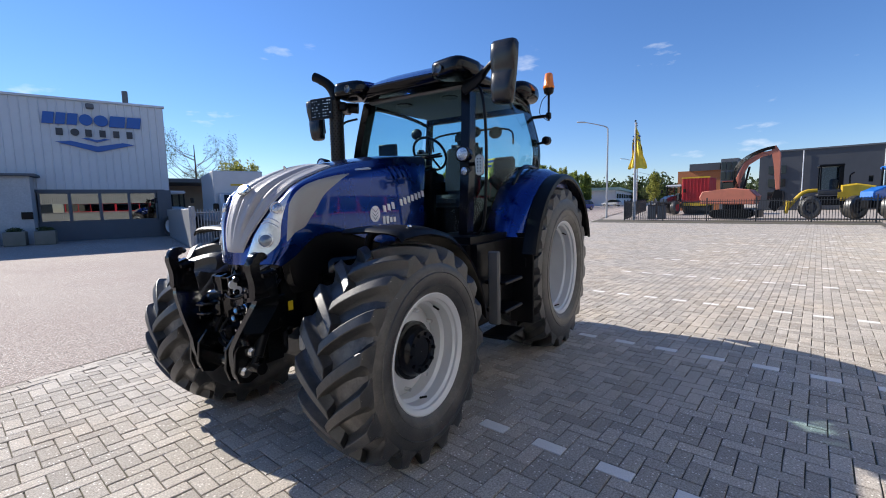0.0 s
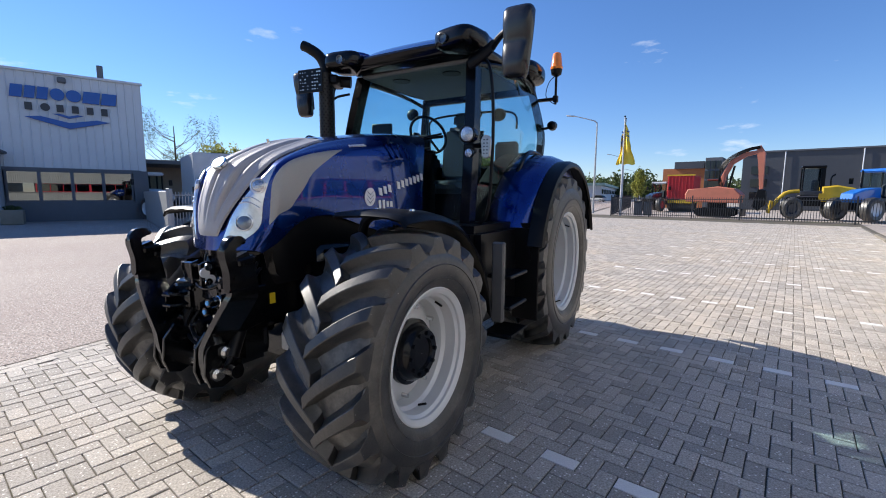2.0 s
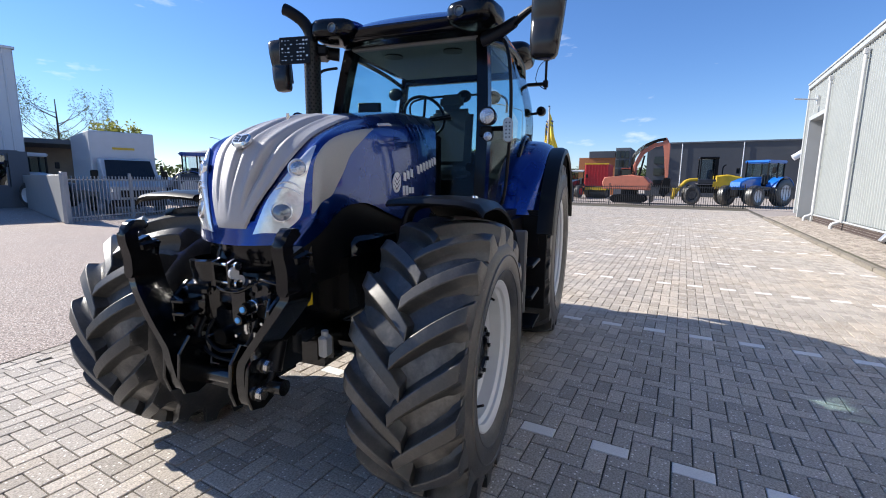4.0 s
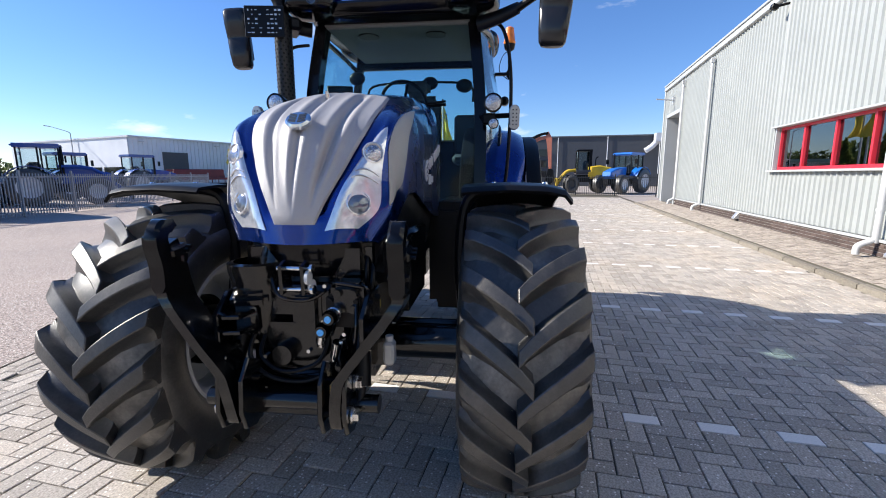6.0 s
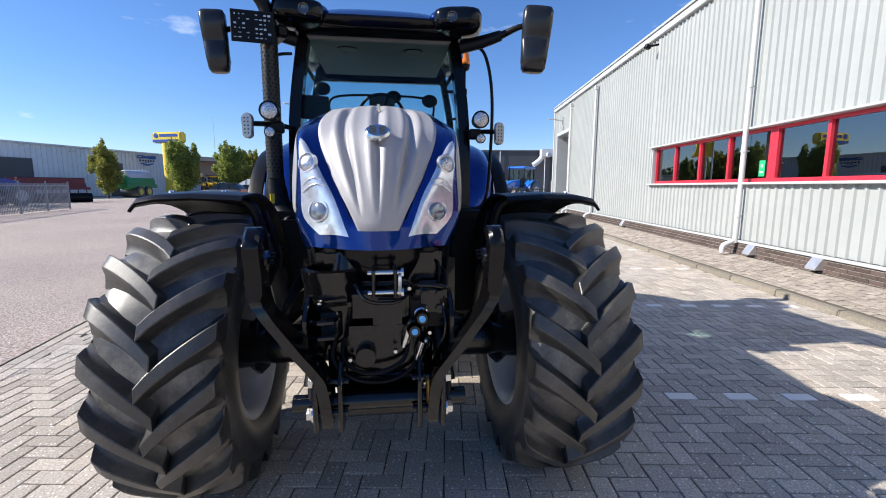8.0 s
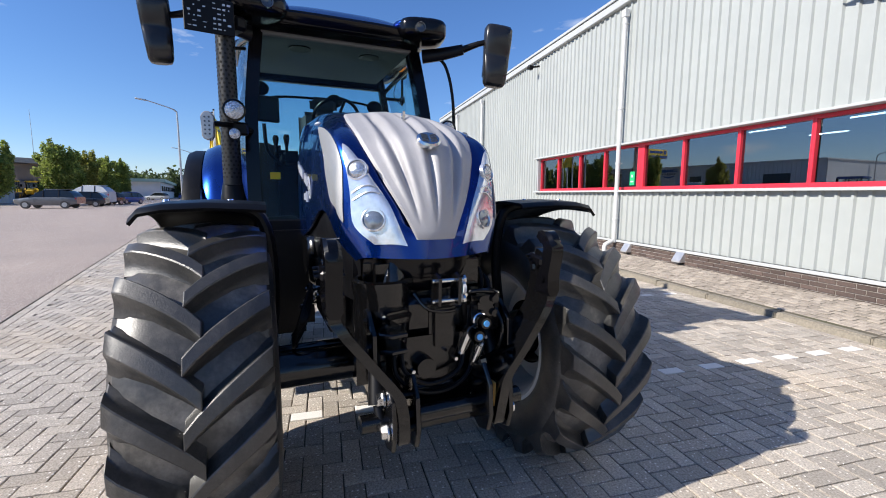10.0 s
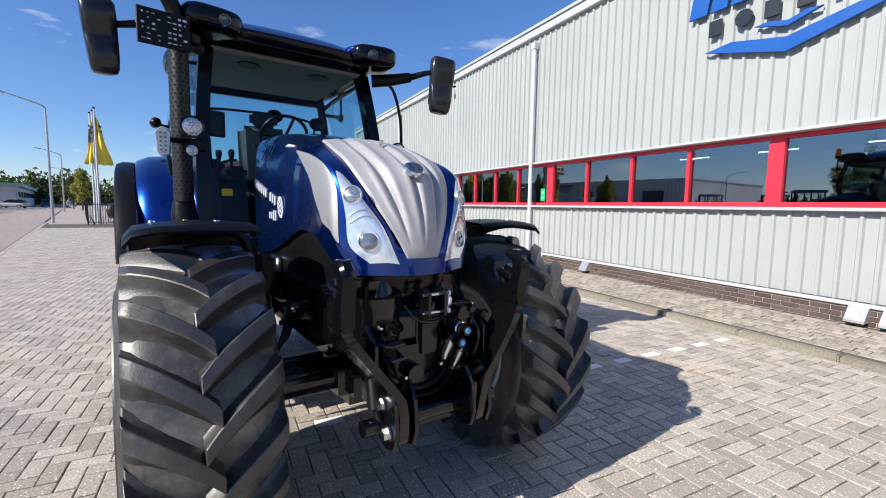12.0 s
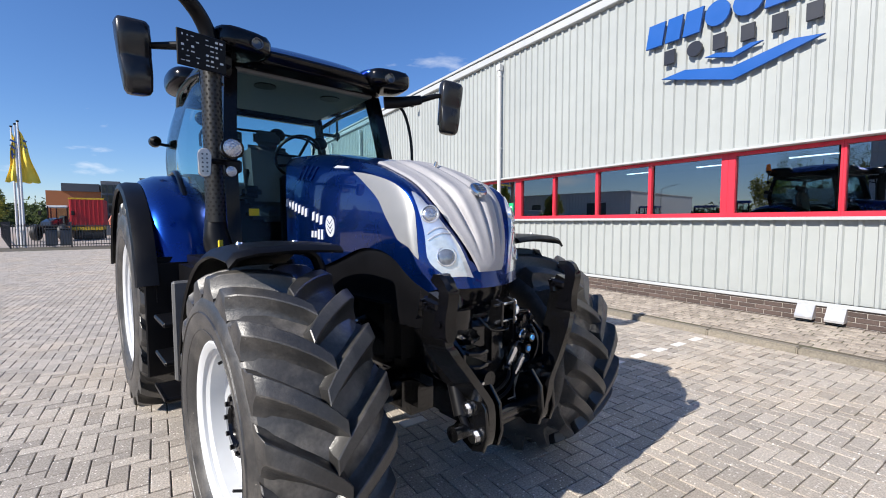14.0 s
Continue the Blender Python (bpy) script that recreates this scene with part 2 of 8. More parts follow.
M_FACET = material("lamp_facets", (0.5, 0.5, 0.52), 0.12, metal=0.8, grain=0.6, grain_scale=120, stain=0.2, stain_scale=60, bump=0.8, bump_scale=90)
M_HEADLINER = material("headliner_grey", (0.16, 0.165, 0.165), 0.9, grain=0.1, stain=0.1, stain_scale=3)
M_WHITE = material("white_paint", (0.56, 0.565, 0.57), 0.4, stain=0.08, stain_scale=2)
M_DECAL = material("decal_silver", (0.72, 0.74, 0.78), 0.3, metal=0.3, stain=0.05)


# ---- mesh helpers ----
def link_mesh(name, bm, mat, parent=None, label="", smooth=35):
    me = bpy.data.meshes.new(name)
    bmesh.ops.recalc_face_normals(bm, faces=bm.faces[:]) if len(bm.faces) < 60000 else None
    bm.to_mesh(me)
    bm.free()
    for m in (mat if isinstance(mat, (list, tuple)) else [mat]):
        me.materials.append(m)
    if smooth:
        me.polygons.foreach_set("use_smooth", [True] * len(me.polygons))
        me.set_sharp_from_angle(angle=radians(smooth))
    ob = new(name, me)
    if parent:
        ob.parent = parent
    if label:
        ob["label"] = label
    return ob


def part(name, bm, mat, parent, label="", smooth=35):
    return link_mesh(name, bm, mat, parent, label, smooth)


def thing(name, m, label, category, group="", kind=""):
    ob = new(name)
    ob.matrix_basis = m
    ob.empty_display_size = 0.2
    return tagged(ob, label, category, group, kind)


def pydata(name, verts, faces, mat, parent=None, label="", smooth=0, mats=None):
    me = bpy.data.meshes.new(name)
    me.from_pydata(verts, [], faces)
    for m in (mat if isinstance(mat, (list, tuple)) else [mat]):
        me.materials.append(m)
    if mats is not None:
        me.polygons.foreach_set("material_index", mats)
    if smooth:
        me.polygons.foreach_set("use_smooth", [True] * len(me.polygons))
        me.set_sharp_from_angle(angle=radians(smooth))
    me.update()
    ob = new(name, me)
    if parent:
        ob.parent = parent
    if label:
        ob["label"] = label
    return ob


def B():
    return bmesh.new()


def box(bm, c, s, rot=None, bevel=0.0, seg=1):
    m = Matrix.Translation(c)
    if rot is not None:
        m = m @ Euler([radians(a) for a in rot]).to_matrix().to_4x4()
    r = bmesh.ops.create_cube(bm, size=1.0, matrix=m @ Matrix.Diagonal((*s, 1)))
    if bevel:
        es = list({e for v in r["verts"] for e in v.link_edges})
        bmesh.ops.bevel(bm, geom=es, offset=bevel, segments=seg, affect="EDGES", clamp_overlap=True)
    return bm


def cyl(bm, p0, p1, r0, r1=None, seg=20, caps=True):
    p0, p1 = Vector(p0), Vector(p1)
    d = p1 - p0
    m = Matrix.Translation((p0 + p1) / 2) @ d.to_track_quat("Z", "Y").to_matrix().to_4x4()
    bmesh.ops.create_cone(bm, cap_ends=caps, segments=seg, radius1=r0, radius2=r0 if r1 is None else r1, depth=d.length, matrix=m)
    return bm


def smooth_path(pts, n=6):
    pts = [Vector(p) for p in pts]
    out = []
    for i in range(len(pts) - 1):
        p0, p1, p2, p3 = pts[max(i - 1, 0)], pts[i], pts[i + 1], pts[min(i + 2, len(pts) - 1)]
        for k in range(n):
            t = k / n
            out.append(0.5 * ((2 * p1) + (p2 - p0) * t + (2 * p0 - 5 * p1 + 4 * p2 - p3) * t * t + (3 * p1 - p0 - 3 * p2 + p3) * t ** 3))
    out.append(pts[-1])
    return out


def superquad(bm, m, power=3.0, nu=28, nv=16):
    """A boxy ellipsoid of unit half size, placed by m."""
    rows = []
    for i in range(nv + 1):
        th = math.pi * (i / nv - 0.5)
        row = []
        for j in range(nu):
            ph = 2 * math.pi * j / nu
            d = Vector((math.cos(th) * math.cos(ph), math.cos(th) * math.sin(ph), math.sin(th)))
            k = (abs(d.x) ** power + abs(d.y) ** power + abs(d.z) ** power) ** (-1 / power)
            row.append(m @ (d * k))
        rows.append(row)
    top, low = rows[-1][0], rows[0][0]
    vs = grid_faces(bm, rows[1:-1], True)
    for ring, p in ((vs[0], low), (vs[-1], top)):
        c = bm.verts.new(p)
        for j in range(nu):
            bm.faces.new((ring[j], ring[(j + 1) % nu], c))
    return bm


def tube(bm, pts, r, seg=10, curve=6, flat=1.0):
    """A round (or flattened) bar along a path. r: one radius, or one at each path point."""
    path = smooth_path(pts, curve) if curve else [Vector(p) for p in pts]
    n = len(path)
    rad = r if isinstance(r, (list, tuple)) else [r] * len(pts)
    rings, up = [], None
    for i, p in enumerate(path):
        d = (path[min(i + 1, n - 1)] - path[max(i - 1, 0)]).normalized()
        if up is None:
            up = Vector((0, 0, 1)) if abs(d.z) < 0.9 else Vector((1, 0, 0))
        a = d.cross(up).normalized()
        up = a.cross(d).normalized()
        f = i / (n - 1) * (len(rad) - 1)
        k = min(int(f), len(rad) - 2) if len(rad) > 1 else 0
        rr = rad[k] + (rad[min(k + 1, len(rad) - 1)] - rad[k]) * (f - k)
        rings.append([bm.verts.new(p + rr * (a * math.cos(2 * math.pi * j / seg) * flat + up * math.sin(2 * math.pi * j / seg))) for j in range(seg)])
    for a_, b_ in zip(rings, rings[1:]):
        for j in range(seg):
            bm.faces.new((a_[j], a_[(j + 1) % seg], b_[(j + 1) % seg], b_[j]))
    bm.faces.new(rings[0][::-1])
    bm.faces.new(rings[-1])
    return bm


def lathe(bm, profile, center, axis="y", seg=48, sign=1, closed=False):
    """profile: (along the axis, radius)."""
    c = Vector(center)
    rings = []
    for a, r in profile:
        ring = []
        for j in range(seg):
            t = 2 * math.pi * j / seg
            u, v = r * math.cos(t), r * math.sin(t)
            p = Vector((u, sign * a, v)) if axis == "y" else (Vector((sign * a, u, v)) if axis == "x" else Vector((u, v, sign * a)))
            ring.append(bm.verts.new(c + p))
        rings.append(ring)
    pairs = list(zip(rings, rings[1:])) + ([(rings[-1], rings[0])] if closed else [])
    for a_, b_ in pairs:
        for j in range(seg):
            bm.faces.new((a_[j], a_[(j + 1) % seg], b_[(j + 1) % seg], b_[j]))
    return bm


def prism(bm, poly, thickness, m=None, bevel=0.0):
    """A flat outline (x, y) given a thickness along z, centred, at the pose m."""
    m = m or Matrix()
    lo = [bm.verts.new(m @ Vector((x, y, -thickness / 2))) for x, y in poly]
    hi = [bm.verts.new(m @ Vector((x, y, thickness / 2))) for x, y in poly]
    n = len(poly)
    fs = [bm.faces.new(lo[::-1]), bm.faces.new(hi)]
    for i in range(n):
        fs.append(bm.faces.new((lo[i], lo[(i + 1) % n], hi[(i + 1) % n], hi[i])))
    if bevel:
        es = [e for e in fs[0].edges] + [e for e in fs[1].edges]
        bmesh.ops.bevel(bm, geom=es, offset=bevel, segments=1, affect="EDGES", clamp_overlap=True)
    return bm


def grid_faces(bm, rows, closed=False):
    vs = [[bm.verts.new(p) for p in r] for r in rows]
    for a_, b_ in zip(vs, vs[1:]):
        n = len(a_)
        for j in range(n if closed else n - 1):
            k = (j + 1) % n
            bm.faces.new((a_[j], a_[k], b_[k], b_[j]))
    return vs


def thicken(bm, t):
    bmesh.ops.recalc_face_normals(bm, faces=bm.faces[:])
    bmesh.ops.solidify(bm, geom=bm.faces[:], thickness=t)
    return bm


XZ = Matrix(((1, 0, 0, 0), (0, 0, -1, 0), (0, 1, 0, 0), (0, 0, 0, 1)))  # outline x, y becomes x, z
YZ = Matrix(((0, 0, 1, 0), (1, 0, 0, 0), (0, 1, 0, 0), (0, 0, 0, 1)))  # outline x, y becomes y, z

# ---- the ground ----
def flat_sheet(name, pts, z, mat, label, category, kind="structure"):
    ob = pydata(name, [(x, y, z) for x, y in pts], [tuple(range(len(pts)))], mat)
    return tagged(ob, label, category, kind=kind)


ground = flat_sheet("ground", [(-400, -400), (700, -400), (700, 700), (-400, 700)], -0.06, M_FARPAVE, "pale trodden paving reaching to the horizon", "ground")
EDGE = lambda x: 5.35 + 0.235 * x  # where the paving meets the road
road = tagged(pydata("road", [(x, y, -0.004) for x, y in ((-60, EDGE(-60) + 0.235), (120, EDGE(120) + 0.235), (190, 75), (190, 100), (60, 42.0), (26, 36), (-60, 62))], [tuple(range(7))], M_ASPHALT), "worn grey asphalt road with coarse chippings", "road", kind="structure")
tagged(pydata("pavement_bed", [(-22, -2.0, -0.0115), (36, -2.8, -0.0115), (36, EDGE(36) + 0.24, -0.0115), (-22, EDGE(-22) + 0.24, -0.0115)], [(0, 1, 2, 3)], M_JOINT), "dark sandy joints under the paving bricks", "pavement", kind="structure")


def edging():
    """Two courses of bricks laid end to end along the road."""
    rng = random.Random(14)
    a = math.atan(0.235)
    v, f = [], []
    for row in range(2):
        for i in range(230):
            d = -9 + i * 0.212 + 0.106 * row
            x = d * math.cos(a) - (0.02 + row * 0.106) * -math.sin(a)
            y = EDGE(0) + d * math.sin(a) + 0.17 - (0.02 + row * 0.106) * math.cos(a)
            c, q = math.cos(a + rng.uniform(-0.012, 0.012)), math.sin(a)
            dz = rng.uniform(-0.003, 0.003) + 0.002
            o = len(v)
            g = brick_geo(0.212, 0.106)
            v.extend((x + bx * c - by * q, y + bx * q + by * c, bz + dz) for bx, by, bz in g[0])
            f.extend(tuple(o + k for k in face) for face in g[1])
    ob = pydata("road_edging", v, f, M_PAVER)
    tagged(ob, "two courses of brown-grey bricks edging the road", "edging", kind="structure")


W = 0.1065  # width of a paving brick with its joint
pavement = thing("pavement", Matrix(), "brown-grey concrete bricks laid in herringbone bond", "pavement", kind="structure")
PX, PY = 2.47 - W / 2 - 24 * W, -0.02 - 62 * W


def hall_y(x):
    return -1.97 - 0.0122 * x


def brick_mesh(name, lx, ly, mat):
    v, f = brick_geo(lx, ly)
    me = bpy.data.meshes.new(name)
    me.from_pydata(v, [], f)
    me.materials.append(mat)
    return me


def brick_geo(lx, ly, h=0.05, b=0.0045, drop=0.0026, g=0.0038):
    x, y = lx / 2 - g, ly / 2 - g
    v = [(-x, -y, -h), (x, -y, -h), (x, y, -h), (-x, y, -h), (-x, -y, -drop), (x, -y, -drop), (x, y, -drop), (-x, y, -drop), (-x + b, -y + b, 0), (x - b, -y + b, 0), (x - b, y - b, 0), (-x + b, y - b, 0)]
    f = [(8, 9, 10, 11)] + [(i, (i + 1) % 4, (i + 1) % 4 + 4, i + 4) for i in range(4)] + [(i + 4, (i + 1) % 4 + 4, (i + 1) % 4 + 8, i + 8) for i in range(4)]
    return v, f


def pavers():
    rng = random.Random(5)
    far_v, far_f = [], []
    near = []
    white = []
    gh, gv = brick_geo(2 * W, W), brick_geo(W, 2 * W)
    for i in range(-90, 340):
        for j in range(-10, 200):
            k = (i - j) % 4
            if k not in (0, 3):
                continue
            cx = PX + (i + (1.0 if k == 0 else 0.5)) * W
            cy = PY + 40 * W + (j + (0.5 if k == 0 else 1.0)) * W
            if cy < hall_y(cx) - 0.08 or cy > EDGE(cx) + 0.03 or cx > 31 or cx < -9:
                continue
            dz = rng.uniform(-0.002, 0.002)
            tx, ty = rng.uniform(-0.012, 0.012), rng.uniform(-0.012, 0.012)
            cx, cy = cx + rng.uniform(-0.0015, 0.0015), cy + rng.uniform(-0.0015, 0.0015)
            vertical = k == 3
            row = round((cx - 2.47) / 2.5)
            if vertical and abs(cx - (2.47 + 2.5 * row)) < W * 0.51 and 0 <= row <= 8 and cy < 3.4:
                white.append((cx, cy, dz))
                continue
            if -0.25 < cx < 1.35 and -0.9 < cy < 2.95:
                near.append((cx, cy, dz, tx, ty, vertical))
                continue
            g = gv if vertical else gh
            o = len(far_v)
            far_v.extend((cx + x, cy + y, z + dz + x * tx + y * ty) for x, y, z in g[0])
            far_f.extend(tuple(o + q for q in f) for f in g[1])
    field = pydata("paving_field", far_v, far_f, M_PAVER, pavement)
    field["kind"] = "stuff"
    mh, mv = brick_mesh("paving_brick_x", 2 * W, W, M_PAVER_ONE), brick_mesh("paving_brick_y", W, 2 * W, M_PAVER_ONE)
    mw = brick_mesh("paving_brick_white", W, 2 * W, M_PAVER_WHITE)
    for cx, cy, dz, tx, ty, vertical in near[:330]:
        ob = new("brick", mv if vertical else mh)
        ob.parent = pavement
        ob.location = (cx, cy, dz)
        ob.rotation_euler = (ty, -tx, 0)
    for cx, cy, dz in white:
        ob = new("white_brick", mw)
        ob.parent = pavement
        ob.location = (cx, cy, dz + 0.001)

# ---- the white hall beside the yard ----
hall = thing("warehouse_hall", pose(0, 0, 0, 0, 0, -0.7), "white ribbed metal hall with a red window band", "building")
HY = -3.2
U0, U1 = -16.0, 24.9
CLAD_LOW, SILL, HEAD, EAVES = 0.46, 1.56, 2.63, 5.66


def ribbed(u0, u1, z0, z1, step=0.19, depth=0.034, y=HY):
    """Trapezoidal sheet between two heights."""
    prof = []
    u = u0
    while u < u1:
        for du, dy in ((0, 0), (0.035, 0), (0.052, -depth), (step - 0.017, -depth)):
            if u + du <= u1:
                prof.append((u + du, y + dy))
        u += step
    prof.append((u1, y))
    v, f = [], []
    for a, b in prof:
        v += [(a, b, z0), (a, b, z1)]
    for i in range(len(prof) - 1):
        f.append((2 * i, 2 * i + 2, 2 * i + 3, 2 * i + 1))
    return v, f


for a, b, z0, z1 in ((U0, 12.4, HEAD, EAVES), (12.4, 21.5, CLAD_LOW, EAVES), (U0, 12.4, CLAD_LOW, SILL), (23.9, U1, CLAD_LOW, EAVES), (21.5, 23.9, 4.25, EAVES)):
    v, f = ribbed(a, b, z0, z1)
    pydata("cladding", v, f, M_CLAD, hall)
part("wall_core", box(box(box(box(B(), (2.8, HY - 0.16, (HEAD + EAVES) / 2 + 0.05), (37.4, 0.2, EAVES - HEAD)), (16.95, HY - 0.16, 1.5), (9.1, 0.2, 2.5)), (-1.8, HY - 0.16, 0.8), (28.4, 0.2, 1.45)), (24.4, HY - 0.16, 2.9), (1.0, 0.2, 5.8)), M_CLAD_TOP, hall, smooth=0)
part("eaves_trim", box(box(B(), (4.45, HY + 0.01, EAVES + 0.06), (41.0, 0.14, 0.16), bevel=0.01), (4.45, HY - 0.1, EAVES + 0.2), (41.0, 0.4, 0.06)), M_CLAD_TOP, hall, "white metal eaves flashing", 0)
part("roof", box(B(), (4.45, HY - 11.1, EAVES + 0.02), (40.9, 21.8, 0.12)), M_DARKROOM, hall, "flat grey roof", 0)
for u_ in (U1 - 0.1, U0 + 0.1):
    part("end_wall", box(B(), (u_, HY - 11.2, 2.9), (0.2, 21.7, 5.8)), M_CLAD, hall, smooth=0)
part("corner_trim", box(B(), (U1 + 0.02, HY - 0.02, 3.1), (0.14, 0.14, 5.6), bevel=0.01), M_CLAD_TOP, hall, smooth=0)
for zz, hh, yy in ((CLAD_LOW - 0.015, 0.05, HY + 0.035), (SILL + 0.02, 0.045, HY + 0.06), (HEAD - 0.01, 0.04, HY + 0.04)):
    a, b = (U0, 21.4) if zz < 1 else (U0, 12.45)
    part("flashing", box(B(), ((a + b) / 2, yy - 0.03, zz), (b - a, 0.13, hh), bevel=0.006), M_CLAD_TOP, hall, "white folded metal flashing", 0)

# roller door at the far end
# sun reaches this panel; the opening's shade is put into its dark grey
door = part("roller_door", box(B(), (22.7, HY - 0.95, 2.1), (2.3, 0.06, 4.3)), material("door_shade_grey", (0.06, 0.065, 0.07), 0.5, stain=0.15, stain_scale=1.5), hall, "sectional roller door in a deep reveal, its shade put into dark grey", 0)
for i in range(8):
    part("door_panel", box(B(), (22.7, HY - 0.91, 0.15 + 0.27 + i * 0.53), (2.25, 0.03, 0.50), bevel=0.01), door.data.materials[0], door, smooth=0)
part("door_frame", box(box(box(B(), (21.45, HY - 0.42, 2.1), (0.16, 1.0, 4.3)), (23.95, HY - 0.42, 2.1), (0.16, 1.0, 4.3)), (22.7, HY - 0.42, 4.3), (2.66, 1.0, 0.16)), M_CLAD_TOP, hall, smooth=0)

# brick plinth, each brick its own piece where it is passed closely
plinth = part("brick_plinth", box(B(), (2.7, HY - 0.02, 0.22), (37.4, 0.1, 0.5)), M_MORTAR, hall, "low plinth of dark brown bricks in pale mortar", 0)
bv, bf = brick_geo(0.222, 0.066, 0.03, 0.004, 0.005)
me_plinth = bpy.data.meshes.new("plinth_brick")
me_plinth.from_pydata([(x, z, y) for x, y, z in bv], [], [q[::-1] for q in bf])
me_plinth.materials.append(M_BRICK)
rest_v, rest_f = [], []
for row in range(6):
    for i in range(170):
        u = -15.8 + i * 0.222 + (0.111 if row % 2 else 0)
        z = 0.064 + 0.033 + row * 0.066
        if u > 21.3:
            continue
        if 0.2 < u < 12 and row > 1:
            ob = new("brick", me_plinth)
            ob.parent = plinth
            ob.location = (u, HY + 0.042, z)
        else:
            o = len(rest_v)
            rest_v.extend((u + x, HY + 0.042 + zz, z + y) for x, y, zz in bv)
            rest_f.extend(tuple(o + q for q in f[::-1]) for f in bf)
rest = pydata("brickwork", rest_v, rest_f, M_BRICK, plinth)
rest["kind"] = "stuff"

# window band
MULLIONS = [12.30, 11.23, 10.08, 8.98, 7.68, 6.51, 5.35, 4.20, 2.90, 1.53, 0.37, -0.78, -2.08, -3.4, -4.6, -5.8, -7.1]
THICK = {7.68, 2.90, -2.08, -7.1}
for a, b in zip(MULLIONS, MULLIONS[1:]):
    win = new("window")
    win.parent = hall
    win["label"] = "fixed pane in a bright red frame"
    wa, wb = (0.10 if a in THICK else 0.03), (0.10 if b in THICK else 0.03)
    fb = B()
    for u, w in ((a - wa / 2, wa), (b + wb / 2, wb)):
        box(fb, (u, HY - 0.13, (SILL + HEAD) / 2), (w, 0.08, HEAD - SILL - 0.02), bevel=0.004)
    box(fb, ((a + b) / 2, HY - 0.133, SILL + 0.075), (a - b - 0.01, 0.08, 0.075), bevel=0.004)
    box(fb, ((a + b) / 2, HY - 0.133, HEAD - 0.06), (a - b - 0.01, 0.08, 0.055), bevel=0.004)
    part("frame", fb, M_RED, win, smooth=0)
    part("pane", box(B(), ((a + b) / 2, HY - 0.15, (SILL + HEAD) / 2), (a - b - wa - wb, 0.012, HEAD - SILL - 0.1)), M_WINGLASS, win, "dark reflecting glass", 0)
part("window_sill", box(B(), (2.6, HY - 0.09, SILL + 0.022), (19.55, 0.19, 0.03)), M_CLAD_TOP, hall, "white metal sill under the windows", 0)
part("window_head", box(B(), (2.6, HY - 0.09, HEAD - 0.014), (19.55, 0.17, 0.03)), M_CLAD_TOP, hall, "white metal head over the windows", 0)
part("window_jamb", box(B(), (12.36, HY - 0.09, (SILL + HEAD) / 2), (0.06, 0.17, HEAD - SILL)), M_CLAD_TOP, hall, "pale window jamb", 0)
# the room behind the window band; its dimness is put into the wall colour
room = part("room_shell", box(box(box(B(), (2.6, HY - 7, 0.9), (19.6, 13, 0.1)), (2.6, HY - 7, 3.9), (19.6, 13, 0.1)), (2.6, HY - 13.2, 2.4), (19.6, 0.2, 3.2)), M_DARKROOM, hall, "showroom behind the windows, its dimness put into dark walls", 0)
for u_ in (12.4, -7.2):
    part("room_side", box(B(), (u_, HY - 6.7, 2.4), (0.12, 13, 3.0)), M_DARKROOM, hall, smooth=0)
for i in range(6):
    for j in range(1, 4):
        part("strip_light", box(B(), (10.6 - i * 2.9, HY - 1.8 - j * 2.6, 3.55), (1.2, 0.05, 0.04), bevel=0.01), M_TUBE, hall, "lit white strip light", 0)
part("green_notice", box(B(), (7.98, HY - 0.135, 1.86), (0.16, 0.004, 0.30)), material("green_notice", (0.02, 0.42, 0.16), 0.4, stain=0.1), hall, "green first-aid notice behind the glass", 0)
nb = B()
prism(nb, [(math.cos(i * math.pi / 4) * (0.05 if i % 2 else 0.02), math.sin(i * math.pi / 4) * (0.05 if i % 2 else 0.02)) for i in range(8)], 0.002, Matrix.Translation((7.98, HY - 0.130, 1.91)) @ XZ)
box(nb, (7.98, HY - 0.130, 1.79), (0.10, 0.002, 0.03))
part("notice_mark", nb, M_WHITE, hall, smooth=0)


# downpipes
def downpipe(u, z0, z1):
    g = B()
    tube(g, [(u, HY + 0.09, z1), (u, HY + 0.09, 2.6), (u, HY + 0.09, z0 + 0.42), (u + 0.01, HY + 0.12, z0 + 0.26), (u + 0.02, HY + 0.30, z0 + 0.16), (u + 0.02, HY + 0.32, z0 + 0.02)], 0.05, 14, 5)
    ob = part("downpipe", g, M_PVC, hall, "white plastic downpipe")
    for z in (z1 - 0.15, 3.4, 2.2, z0 + 0.75):
        part("pipe_collar", box(cyl(B(), (u, HY + 0.09, z - 0.025), (u, HY + 0.09, z + 0.025), 0.058, seg=16), (u, HY + 0.03, z), (0.03, 0.08, 0.025)), M_PVC, ob)
    part("hopper", box(B(), (u, HY + 0.09, z1 + 0.05), (0.13, 0.13, 0.16), bevel=0.01), M_PVC, ob)


for u in (8.2, 17.5, 21.2):
    downpipe(u, 0.19, 5.35)

# folded metal vent hoods on the plinth
for u in (1.79, 1.47, 6.24, 7.75, 14.0):
    g = B()
    prof = [(0.0, 0.44), (0.04, 0.44), (0.15, 0.27), (0.15, 0.24), (0.0, 0.24)]
    m = Matrix.Translation((u, HY + 0.02, 0)) @ Matrix(((0, 0, 1, 0), (1, 0, 0, 0), (0, 1, 0, 0), (0, 0, 0, 1)))
    prism(g, prof, 0.2, m, 0.004)
    hood_ = part("vent_hood", g, M_ALU, hall, "bent aluminium vent hood", 0)
    part("vent_slot", box(B(), (u, HY + 0.10, 0.232), (0.17, 0.11, 0.012)), M_BLACK, hood_, smooth=0)
